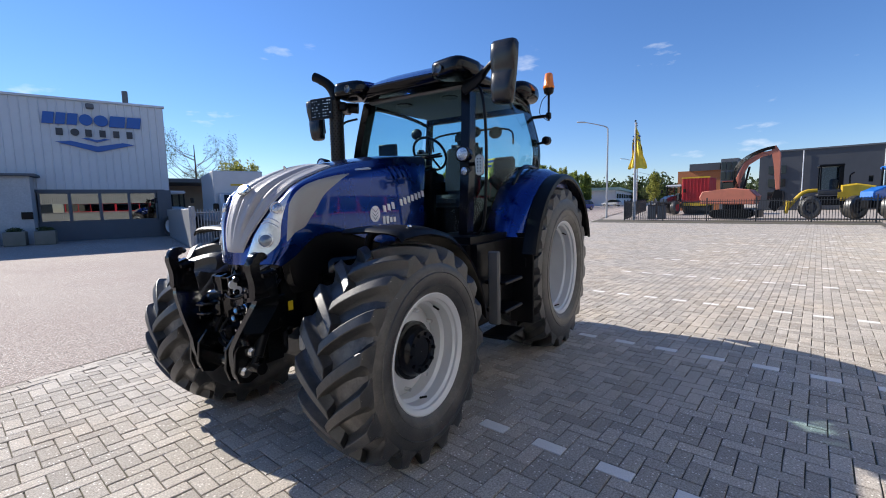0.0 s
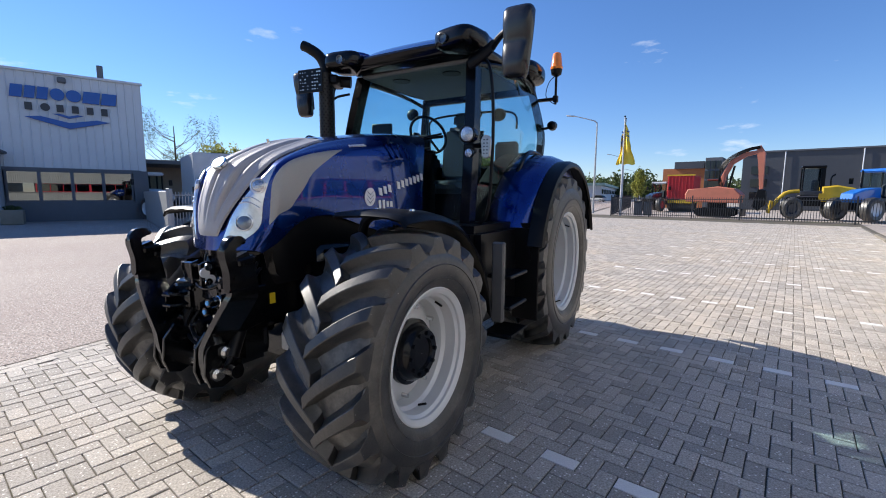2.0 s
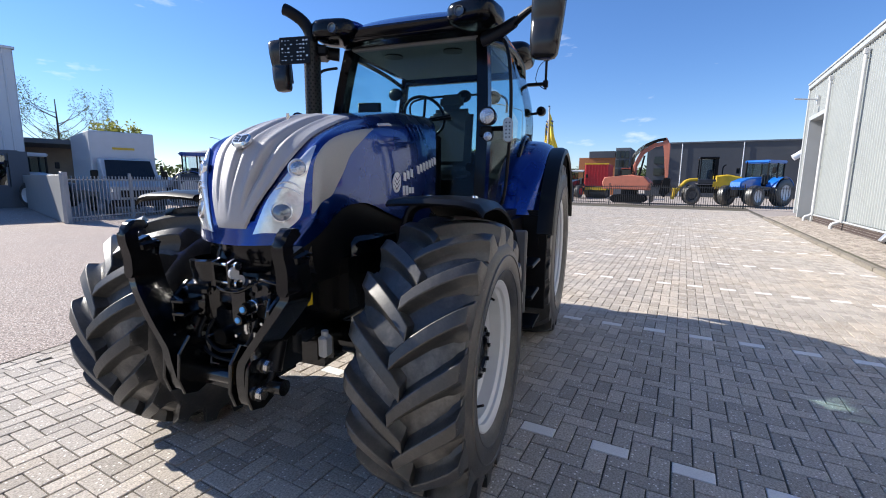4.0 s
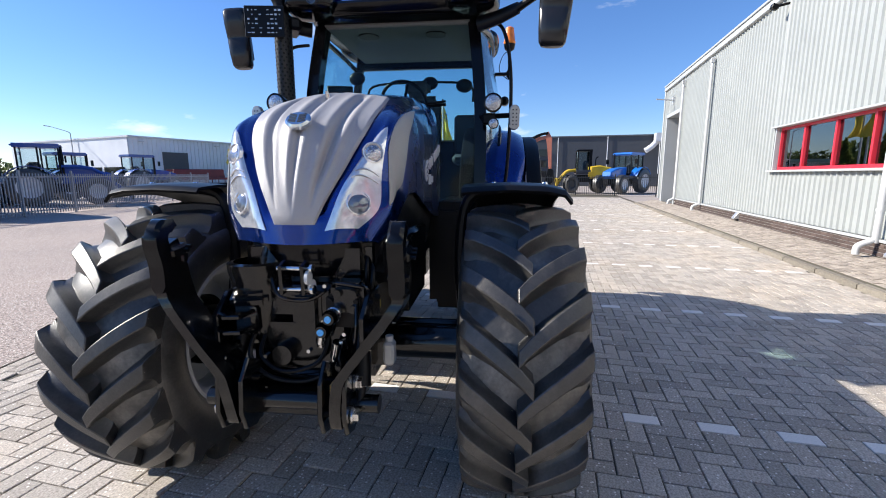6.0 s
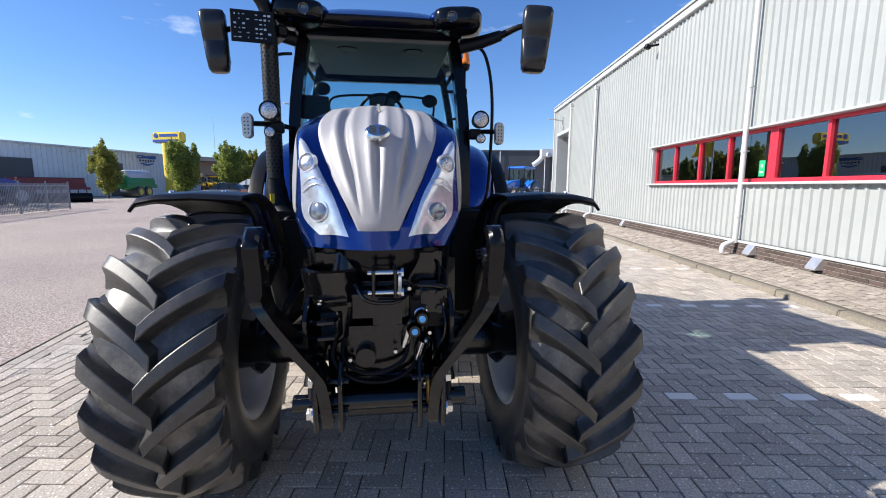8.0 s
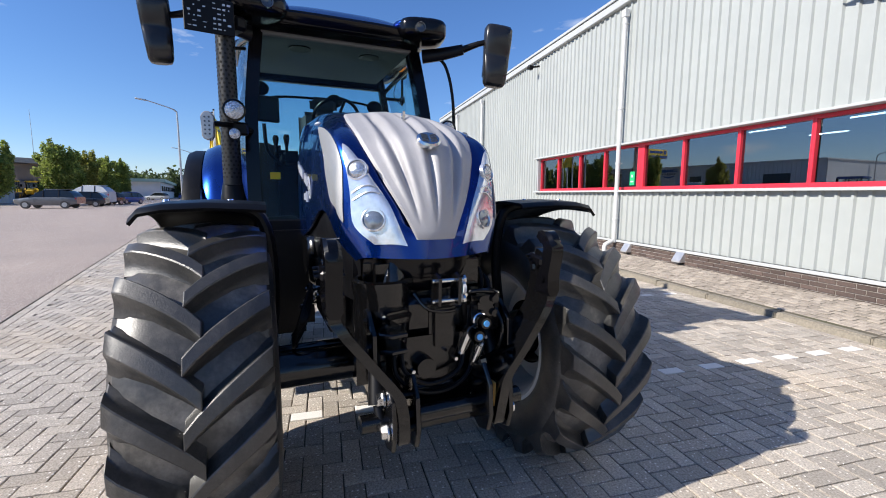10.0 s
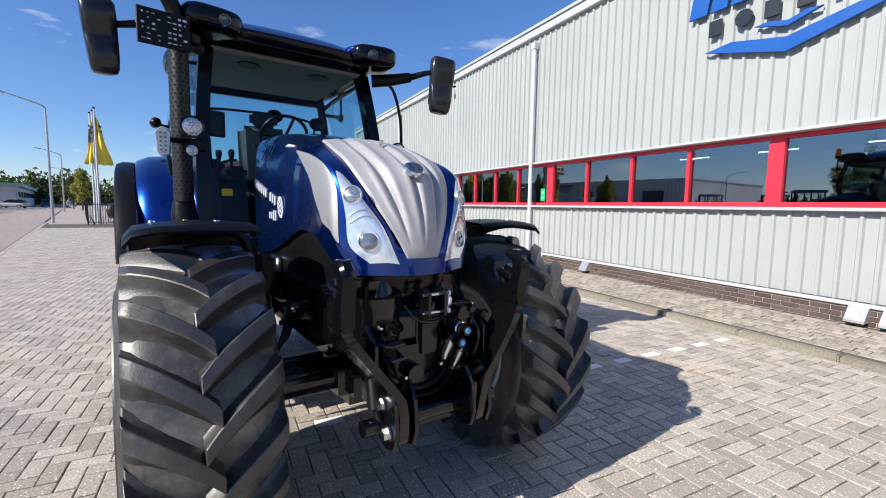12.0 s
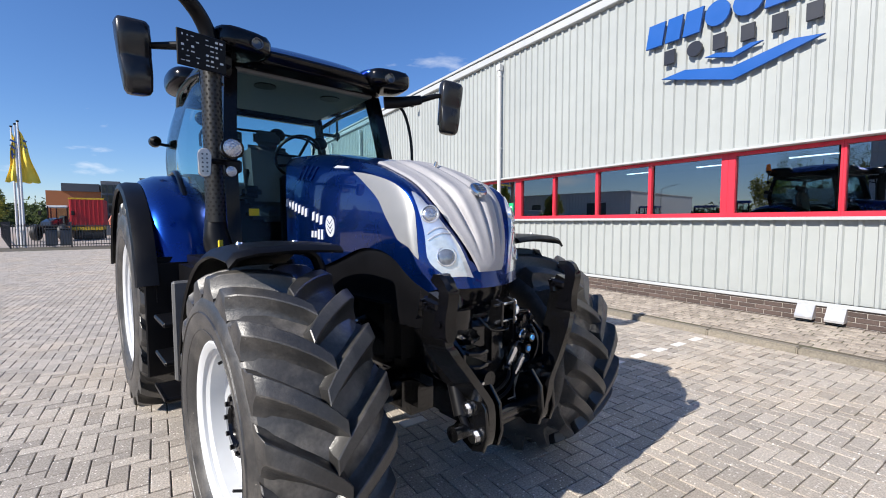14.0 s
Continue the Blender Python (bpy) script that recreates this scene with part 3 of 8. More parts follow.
part("flood_light", box(cyl(B(), (12.45, HY, 5.46), (12.45, HY + 0.3, 5.40), 0.03), (12.45, HY + 0.3, 5.40), (0.14, 0.16, 0.12), (20, 0, 0), 0.02), M_BLACK, hall, "small black wall floodlight")
part("door_lamp", box(box(B(), (22.9, HY + 0.06, 4.9), (0.05, 0.12, 0.36), bevel=0.01), (22.9, HY + 0.45, 4.96), (0.07, 0.75, 0.05), (6, 0, 0), 0.01), M_ALU, hall, "grey lamp on an arm over the door", 0)



# the company sign: blocks in the colours of its letters, and a double chevron
def sign(parent, m, s=1.0):
    g = new("company_sign")
    g.parent = parent
    g.matrix_basis = m @ Matrix.Diagonal((s, s, s, 1))
    g["label"] = "blue and black company sign with a chevron"
    widths = [0.34, 0.30, 0.32, 0.40, 0.44, 0.50, 0.46]
    x = -1.40
    for k, w in enumerate(widths):
        o = [(x, 4.55), (x + w - 0.05, 4.55), (x + w - 0.05 + 0.06, 4.93), (x + 0.06, 4.93)]
        if k in (3, 4):
            o = [(x + 0.2 * w + 0.03 + 0.46 * w * math.cos(a * math.pi / 8) + 0.25 * w, 4.74 + 0.19 * math.sin(a * math.pi / 8)) for a in range(16)]
        part("sign_block", prism(B(), o, 0.05, XZ, 0.004), M_LOGOBLUE, g, smooth=0)
        x += w
    x = -1.06
    for k in range(6):
        if k == 1:
            o = [(x + 0.11 + 0.12 * math.cos(a * math.pi / 8), 4.31 + 0.12 * math.sin(a * math.pi / 8)) for a in range(16)]
        else:
            o = [(x, 4.19), (x + 0.18, 4.19), (x + 0.18, 4.42), (x, 4.42)]
        part("sign_block", prism(B(), o, 0.05, XZ, 0.004), M_LOGOBLACK, g, smooth=0)
        x += 0.39
    part("chevron", prism(B(), [(-1.10, 3.97), (-0.70, 4.02), (0.02, 3.86), (0.76, 4.02), (1.10, 3.97), (0.02, 3.67)], 0.05, XZ, 0.004), M_LOGOBLUE, g, smooth=0)
    part("chevron", prism(B(), [(-0.40, 4.12), (-0.22, 4.14), (0.02, 4.07), (0.24, 4.14), (0.40, 4.12), (0.02, 4.0)], 0.05, XZ, 0.004), M_LOGOBLUE, g, smooth=0)
    return g


sign(hall, Matrix.Translation((2.84, HY + 0.05, 0)) @ Matrix.Rotation(math.pi, 4, "Z"))

# pavement along the hall, behind a kerb
walkway = thing("walkway", pose(0, 0, 0, 0, 0, -0.7), "narrow raised walkway of small cobbles along the hall", "pavement", kind="structure")
part("walkway_bed", prism(B(), [(-3.23, -0.08), (-2.13, -0.08), (-2.13, 0.066), (-3.23, 0.191)], 41, Matrix.Translation((4.0, 0, 0)) @ YZ), M_JOINT, walkway, smooth=0)
wv, wf = brick_geo(0.125, 0.1, 0.03, 0.013, 0.004)
sv, sf = [], []
rng = random.Random(8)
for row in range(9):
    for i in range(304):
        u = -13 + i * 0.125 + (0.0625 if row % 2 else 0) + rng.uniform(-0.006, 0.006)
        y = -3.09 + row * 0.105
        o = len(sv)
        dz = rng.uniform(-0.005, 0.005)
        sv.extend((u + a, y + b, 0.0745 + 0.1136 * (-2.13 - y - b) + c + dz) for a, b, c in wv)
        sf.extend(tuple(o + q for q in f) for f in wf)
st = pydata("walkway_bricks", sv, sf, M_WALK, walkway)
st["kind"] = "stuff"
me_kerb = bpy.data.meshes.new("kerb_stone")
kb = box(B(), (0, 0, 0), (0.992, 0.12, 0.28), bevel=0.015, seg=2)
kb.to_mesh(me_kerb)
kb.free()
me_kerb.materials.append(M_KERB)
for i in range(38):
    ob = new("kerb_stone", me_kerb)
    ob.parent = walkway
    ob.location = (-13 + i * 1.0, -2.06 + rng.uniform(-0.004, 0.004), -0.058 + rng.uniform(-0.005, 0.005))
    ob.rotation_euler = (0, 0, rng.uniform(-0.006, 0.006))

# ---- the tractor: x ahead, y to its left, from the ground under the front axle ----
tractor = thing("tractor", pose(1.724, 2.872, 0, 0, 0, 188.0), "metallic blue farm tractor with a grey bonnet grille", "tractor")


# wheels
def lug(bm, R, half, phi0, side, sweep, h, w):
    """One curved bar of the tread, from the middle to the shoulder and a little down the side wall."""
    st = []
    n = 8
    for k in range(n + 1):
        s = k / n
        y = side * (-0.028 + (half + 0.028) * min(1.0, s / 0.86))
        crown = R - 0.028 * (abs(y) / half) ** 2.2
        base = crown - 0.005
        top = crown + h * (1.0 - 0.12 * s)
        if s > 0.86:
            f = (s - 0.86) / 0.14
            base, top = crown - 0.07 * f - 0.005, crown + h * 0.85 - 0.055 * f
            y = side * (half + 0.004 * f)
        phi = phi0 + sweep * (s ** 0.85) / R
        st.append((y, phi, base - 0.012, top, w * (0.92 + 0.22 * s)))
    rings = []
    for y, phi, rb, rt, ww in st:
        ring = []
        low = rb + 0.012
        for dr, dw in ((rb, 1.05), (low + 0.10 * (rt - low), 0.72), (low + 0.35 * (rt - low), 0.56), (rt, 0.44), (rt, -0.44), (low + 0.35 * (rt - low), -0.56), (low + 0.10 * (rt - low), -0.72), (rb, -1.05)):
            a = phi + dw * ww / dr
            ring.append(bm.verts.new((dr * math.cos(a), y + side * 0.0, dr * math.sin(a))))
        rings.append(ring)
    for a_, b_ in zip(rings, rings[1:]):
        for j in range(8):
            bm.faces.new((a_[j], a_[(j + 1) % 8], b_[(j + 1) % 8], b_[j]))
    bm.faces.new(rings[0])
    bm.faces.new(rings[-1][::-1])


def wheel(name, x, y, z, R, half, rim_r, lugs, outer, label, hub_out, steer=0.0, turn=0.0):
    """outer: +1 on the left side of the tractor."""
    wh = new(name)
    wh.parent = tractor
    wh.matrix_basis = pose(x, y, z, 0, 0, steer)
    wh["label"] = label
    h = 0.066
    Rc = R - h
    tb = B()
    prof = [(-half + 0.06, rim_r - 0.005), (-half + 0.022, rim_r + 0.022), (-half - 0.012, rim_r + 0.075), (-half - 0.022, rim_r + 0.14), (-half - 0.014, rim_r + 0.7 * (Rc - rim_r)), (-half + 0.01, Rc - 0.05), (-half + 0.05, Rc - 0.025), (-half * 0.5, Rc - 0.008), (0, Rc)]
    prof += [(-a, r) for a, r in prof[-2::-1]]
    lathe(tb, prof, (0, 0, 0), "y", 72)
    tyre = part("tyre", tb, M_RUBBER, wh, "black cleated rubber tyre", 40)
    part("tread_band", lathe(B(), [(a, r + 0.0015) for a, r in prof[5:-5]], (0, 0, 0), "y", 72), M_TYRE, tyre, "dusty rubber between the bars", 40)
    for s in (1, -1):
        lb_ = B()
        lug(lb_, Rc, half, 0.0, s, half * 0.98, h, 0.074 if R < 0.8 else 0.098)
        bmesh.ops.recalc_face_normals(lb_, faces=lb_.faces[:])
        bmesh.ops.bevel(lb_, geom=[e for e in lb_.edges if e.calc_face_angle(0) > 1.0], offset=0.004, segments=1, affect="EDGES", clamp_overlap=True)
        bar = part("tread_bar", lb_, M_RUBBER, wh, "", 30)
        for k in range(lugs):
            phi = 2 * math.pi * (k + (0.5 if s > 0 else 0.0)) / lugs + turn
            ob = bar if k == 0 else new("tread_bar", bar.data)
            ob.parent = wh
            ob.rotation_euler = (0, -phi, 0)
    for rr, out_ in ((rim_r + 0.075, 0.008), (rim_r + 0.15, 0.018)):
        part("tyre_ridge", lathe(B(), [(half + out_, rr), (half + out_ + 0.007, rr + 0.004), (half + out_, rr + 0.008)], (0, 0, 0), "y", 64, outer), M_RUBBER, wh)
    rb = B()
    lathe(rb, [(half - 0.045, rim_r + 0.028), (half - 0.023, rim_r + 0.03), (half - 0.017, rim_r + 0.018), (half - 0.022, rim_r + 0.004), (half - 0.035, rim_r - 0.012), (half - 0.05, rim_r - 0.014), (half - 0.065, rim_r - 0.03), (half - 0.13, rim_r - 0.036), (half - 0.15, rim_r - 0.055), (half - 0.30, rim_r - 0.06), (-half + 0.08, rim_r - 0.045), (-half + 0.03, rim_r - 0.012), (-half + 0.016, rim_r + 0.01), (-half + 0.022, rim_r + 0.03)], (0, 0, 0), "y", 64, outer)
    rim = part("rim", rb, M_RIM, wh, "silver-white steel wheel rim", 30)
    dy = hub_out - 0.12
    db = B()
    lathe(db, [(dy - 0.03, rim_r - 0.05), (dy - 0.005, rim_r - 0.09), (dy + 0.02, rim_r - 0.15), (dy + 0.03, 0.16), (dy + 0.03, 0.02), (dy + 0.018, 0.02), (dy + 0.018, 0.16), (dy + 0.005, rim_r - 0.15), (dy - 0.03, rim_r - 0.09), (dy - 0.05, rim_r - 0.05)], (0, 0, 0), "y", 48, outer)
    part("disc", db, M_RIM, wh, "silver-white wheel disc", 30)
    for k in range(8):
        a = 2 * math.pi * k / 8 + 0.2
        rr = min(rim_r - 0.10, 0.25)
        part("wheel_nut", cyl(B(), (rr * math.cos(a), outer * (dy + 0.01), rr * math.sin(a)), (rr * math.cos(a), outer * (dy + 0.05), rr * math.sin(a)), 0.014, seg=6), M_CHROME, wh)
    for k in range(2):
        a = 2.2 + k * 2.5
        rr = rim_r - 0.045
        part("valve", cyl(B(), (rr * math.cos(a), outer * (half - 0.12), rr * math.sin(a)), ((rr - 0.02) * math.cos(a), outer * (half - 0.07), (rr - 0.02) * math.sin(a)), 0.007, seg=8), M_BLACK, wh)
    hb = B()
    lathe(hb, [(dy - 0.1, 0.19), (dy + 0.05, 0.185), (dy + 0.055, 0.165), (hub_out - 0.03, 0.155), (hub_out - 0.02, 0.145), (hub_out, 0.135), (hub_out + 0.004, 0.09), (hub_out - 0.008, 0.085), (hub_out - 0.008, 0.002)], (0, 0, 0), "y", 40, outer)
    hub = part("hub", hb, M_GLOSSBLACK, wh, "gloss black planetary hub", 30)
    for k in range(10):
        a = 2 * math.pi * k / 10
        part("hub_bolt", cyl(B(), (0.115 * math.cos(a), outer * (hub_out - 0.005), 0.115 * math.sin(a)), (0.115 * math.cos(a), outer * (hub_out + 0.012), 0.115 * math.sin(a)), 0.012, seg=6), M_GLOSSBLACK, wh)
    return wh


STEER = 0.0
FRONT = dict(z=0.665, R=0.70, half=0.245, rim_r=0.356, lugs=19)
REAR = dict(z=0.86, R=0.90, half=0.29, rim_r=0.49, lugs=20)
wheel("front_wheel", -0.05, 0.885, outer=1, label="front wheel with chunky bar tread and silver rim", hub_out=0.16, steer=STEER, turn=0.1, **FRONT)
wheel("front_wheel", -0.05, -0.87, outer=-1, label="front wheel with chunky bar tread and silver rim", hub_out=0.16, steer=STEER, turn=0.25, **FRONT)
wheel("rear_wheel", -2.62, 0.87, outer=1, label="tall rear wheel with bar tread and silver rim", hub_out=0.05, turn=0.05, **REAR)
wheel("rear_wheel", -2.62, -0.87, outer=-1, label="tall rear wheel with bar tread and silver rim", hub_out=0.05, turn=0.2, **REAR)

# bonnet: longitudinal lines from the crest to the lower edge
CREST = [(-1.25, 0, 2.05), (-0.8, 0, 2.015), (-0.4, 0, 1.95), (-0.1, 0, 1.895), (0.09, 0, 1.845), (0.27, 0, 1.77), (0.40, 0, 1.69), (0.47, 0, 1.56), (0.51, 0, 1.42), (0.52, 0, 1.235)]
RIBLINE = [(-1.24, 0.20, 2.035), (-0.8, 0.21, 2.0), (-0.4, 0.225, 1.935), (-0.11, 0.24, 1.87), (0.08, 0.262, 1.81), (0.24, 0.265, 1.74), (0.34, 0.245, 1.65), (0.42, 0.195, 1.53), (0.475, 0.14, 1.415), (0.514, 0.088, 1.237)]
SHOULDER = [(-1.22, 0.28, 2.0), (-0.8, 0.285, 1.965), (-0.4, 0.295, 1.905), (-0.1, 0.305, 1.845), (0.10, 0.32, 1.79), (0.24, 0.328, 1.735), (0.325, 0.318, 1.67), (0.415, 0.265, 1.55), (0.465, 0.205, 1.42), (0.498, 0.16, 1.24)]
FLANK = [(-1.12, 0.35, 1.9), (-0.78, 0.36, 1.86), (-0.4, 0.36, 1.82), (-0.1, 0.36, 1.79), (0.10, 0.36, 1.75), (0.22, 0.36, 1.70), (0.30, 0.355, 1.62), (0.345, 0.352, 1.50), (0.385, 0.336, 1.37), (0.45, 0.262, 1.243)]
WAIST = [(-1.04, 0.385, 1.6), (-0.75, 0.385, 1.6), (-0.4, 0.38, 1.58), (-0.1, 0.377, 1.58), (0.08, 0.375, 1.56), (0.19, 0.374, 1.53), (0.27, 0.37, 1.47), (0.32, 0.36, 1.40), (0.36, 0.34, 1.315), (0.42, 0.29, 1.237)]
LOWEDGE = [(-1.03, 0.385, 1.22), (-0.75, 0.385, 1.235), (-0.4, 0.38, 1.315), (-0.1, 0.377, 1.405), (0.06, 0.375, 1.415), (0.15, 0.373, 1.40), (0.23, 0.368, 1.365), (0.29, 0.355, 1.312), (0.335, 0.335, 1.27), (0.395, 0.30, 1.225)]
HOOD = [CREST, RIBLINE, SHOULDER, FLANK, WAIST, LOWEDGE]
HOOD_S = [smooth_path(c, 8) for c in HOOD]


def hood_point(a, b, lift=0.0):
    """The bonnet's surface at station a (0 to 9) and line b (0 to 5)."""
    i = min(max(a, 0), 9) * 8
    k = min(int(i), len(HOOD_S[0]) - 2)
    cols = [c[k].lerp(c[k + 1], i - k) for c in HOOD_S]
    j = min(int(b), 4)
    t = b - j
    p0, p1, p2, p3 = cols[max(j - 1, 0)] if j else Vector((cols[1].x, -cols[1].y, cols[1].z)), cols[j], cols[j + 1], cols[min(j + 2, 5)]
    p = 0.5 * ((2 * p1) + (p2 - p0) * t + (2 * p0 - 5 * p1 + 4 * p2 - p3) * t * t + (3 * p1 - p0 - 3 * p2 + p3) * t ** 3)
    if lift:
        da = hood_point(a + 0.05, b) - hood_point(a - 0.05, b)
        db = hood_point(a, min(b + 0.05, 5)) - hood_point(a, max(b - 0.05, 0))
        nrm = da.cross(db).normalized()
        if nrm.dot(p - Vector((-0.3, 0, 1.4))) < 0:
            nrm = -nrm
        p = p + nrm * lift
    return p


def side_y(x, z):
    """How far out the bonnet's side lies at a length and height."""
    best = min(((hood_point(a / 8, b / 8) for a in range(0, 30) for b in range(20, 41))), key=lambda p: (p.x - x) ** 2 + (p.z - z) ** 2)
    return best.y


hb = B()
rows = []
for i in range(73):
    a = i / 8
    half_row = [hood_point(a, j / 4, -0.04 if j < 4 and 3.3 < a < 8.3 else 0.0) for j in range(21)]
    rows.append([Vector((p.x, -p.y, p.z)) for p in half_row[:0:-1]] + half_row)
grid_faces(hb, rows)
thicken(hb, 0.012)
bonnet = part("bonnet", hb, M_BLUE, tractor, "metallic blue bonnet", 60)

# grey ribbed grille panel on the nose, with five pressed ribs
gb = B()
rows = []
for i in range(61):
    a = 3.0 + 5.53 * i / 60
    row = []
    for j in range(-60, 61):
        bmax = 1.02 - 0.08 * min(1.0, max(0.0, (a - 3.5) / 3.0)) - 0.22 * max(0.0, (a - 7.7) / 0.83) ** 1.6
        b = j / 60 * bmax
        y = abs(b)
        fade = min(1, (a - 2.85) / 0.9) * min(1, max(0.0, 8.25 - a) / 1.2)
        wide = 0.062 * (1.25 - 0.5 * (a - 3.0) / 5.5)
        rib = 0.0
        for c, k in ((0.0, 0.8), (0.50, 1.0)):
            rib += -0.021 * k * math.exp(-((y - c) / wide) ** 2) + 0.005 * math.exp(-((y - c - 0.13) / 0.06) ** 2) + 0.005 * math.exp(-((y - c + 0.13) / 0.06) ** 2)
        p = hood_point(a, y, 0.002 + 0.009 * min(1.0, (bmax - y) / 0.07) * min(1.0, (8.56 - a) / 0.12) + rib * fade)
        row.append(Vector((p.x, math.copysign(p.y, b) if b else 0, p.z)))
    rows.append(row)
grid_faces(gb, rows)
thicken(gb, 0.01)
part("grille_panel", gb, M_GREYMESH, bonnet, "light grey ribbed grille panel", 60)
eb = B()
bp, bn = hood_point(6.0, 0, 0.026), Vector((0.72, 0, 0.62)).normalized()
em = Matrix.Translation(bp) @ bn.to_track_quat("Z", "X").to_matrix().to_4x4()
prism(eb, [(0.042 * math.cos(i * math.pi / 12), 0.052 * math.sin(i * math.pi / 12)) for i in range(24)], 0.03, em, 0.008)
badge = part("badge", eb, M_CHROME, tractor, "oval chromed badge")
lb = B()
for s in (-1, 1):
    for k in range(3):
        prism(lb, [(-0.016 + k * 0.011, s * 0.003), (-0.012 + k * 0.012, s * 0.022), (-0.004 + k * 0.012, s * 0.022), (-0.008 + k * 0.011, s * 0.003)], 0.006, em @ Matrix.Translation((0, 0, 0.014)) @ Matrix.Diagonal((1.3, 1.5, 1, 1)))
part("badge_relief", lb, M_LENS, badge, "dark leaf relief", 0)
part("badge_stud", cyl(B(), hood_point(4.0, 0, 0.0), hood_point(4.0, 0, 0.035), 0.012, 0.007), M_CHROME, bonnet)


def patch(a_b_rows, lift, thick, n=10):
    """A piece of sheet lying on the bonnet; rows of (station, line)."""
    bm = B()
    grid_faces(bm, [[hood_point(a, b, lift) for a, b in r] for r in a_b_rows])
    thicken(bm, thick)
    return bm


def lerp_rows(left, right, n=12):
    out = []
    for (a0, b0), (a1, b1) in zip(left, right):
        out.append([(a0 + (a1 - a0) * k / n, b0 + (b1 - b0) * k / n) for k in range(n + 1)])
    return out


def dense(pts, n=4):
    return [(p.x, p.y) for p in smooth_path([(a, b, 0) for a, b in pts], n)]


def flip_y(bm):
    for v in bm.verts:
        v.co.y = -v.co.y
    bmesh.ops.reverse_faces(bm, faces=bm.faces[:])
    return bm


def both(make, name, mat, parent, label="", smooth=45):
    a = part(name, make(), mat, parent, label, smooth)
    b = part(name, flip_y(make()), mat, parent, label, smooth)
    return a, b


def lathe_to(p, axis, profile, seg=28):
    """A turned shape on the point p, along the given axis; profile: (along, radius)."""
    m = Matrix.Translation(p) @ axis.to_track_quat("Z", "Y").to_matrix().to_4x4()
    g = lathe(B(), profile, (0, 0, 0), "z", seg)
    bmesh.ops.transform(g, matrix=m, verts=g.verts[:])
    return g


HL_IN = dense([(5.75, 2.02), (6.25, 1.5), (7.2, 1.4), (8.1, 1.38), (8.66, 1.22)])
HL_OUT = dense([(5.82, 2.1), (6.5, 2.42), (7.4, 2.62), (8.15, 2.76), (8.60, 2.52)])
for sgn, hl in zip((1, -1), both(lambda: patch(lerp_rows(HL_IN, HL_OUT), 0.006, 0.012), "headlight", M_LAMP, tractor, "clear headlight with bright reflector", 50)):
    for (a, b), r, mat in (((8.1, 2.30), 0.041, M_PROJECTOR), ((6.72, 2.06), 0.036, M_FACET)):
        p, q = hood_point(a, b, 0.004), hood_point(a, b, 0.024)
        nrm = Vector((0.85, 0.48, 0.22))
        p.y, q.y = sgn * p.y, sgn * q.y
        nrm = Vector((nrm.x, sgn * nrm.y, nrm.z)).normalized()
        part("lamp_ring", lathe_to(p, nrm, [(-0.01, r * 1.22), (0.006, r * 1.18), (0.008, r * 1.06), (0.002, r * 1.0)]), M_LAMP, hl, "bright lamp ring")
        part("lens", lathe_to(p, nrm, [(0.001, r * 1.02), (0.006, r * 0.85), (0.010, r * 0.55), (0.012, 0.001)]), mat, hl, "round projector lens")
    g = B()
    for k, (a, b0, b1) in enumerate(((7.3, 1.72, 2.52), (7.5, 1.70, 2.56))):
        tube(g, [Vector((q.x, sgn * q.y, q.z)) for q in (hood_point(a - 0.1 * math.sin(u * 3.0), b0 + (b1 - b0) * u, 0.008) for u in (0, 0.25, 0.5, 0.75, 1.0))], 0.0035, 8, 3)
    part("reflector_bar", g, M_LAMP, hl, "bright bars between the lamps")

SM_TOP = dense([(2.72, 2.82), (3.5, 2.82), (4.4, 2.76), (5.2, 2.60), (5.75, 2.52), (6.3, 2.56), (6.9, 2.76), (7.85, 3.0)])
SM_LOW = dense([(2.75, 2.88), (3.3, 3.22), (4.0, 3.5), (4.6, 3.8), (5.3, 4.0), (5.95, 4.08), (6.8, 3.78), (7.9, 3.08)])
both(lambda: patch(lerp_rows(SM_TOP, SM_LOW), 0.004, 0.008), "side_grille", M_SIDEMESH, bonnet, "grey mesh side grille")
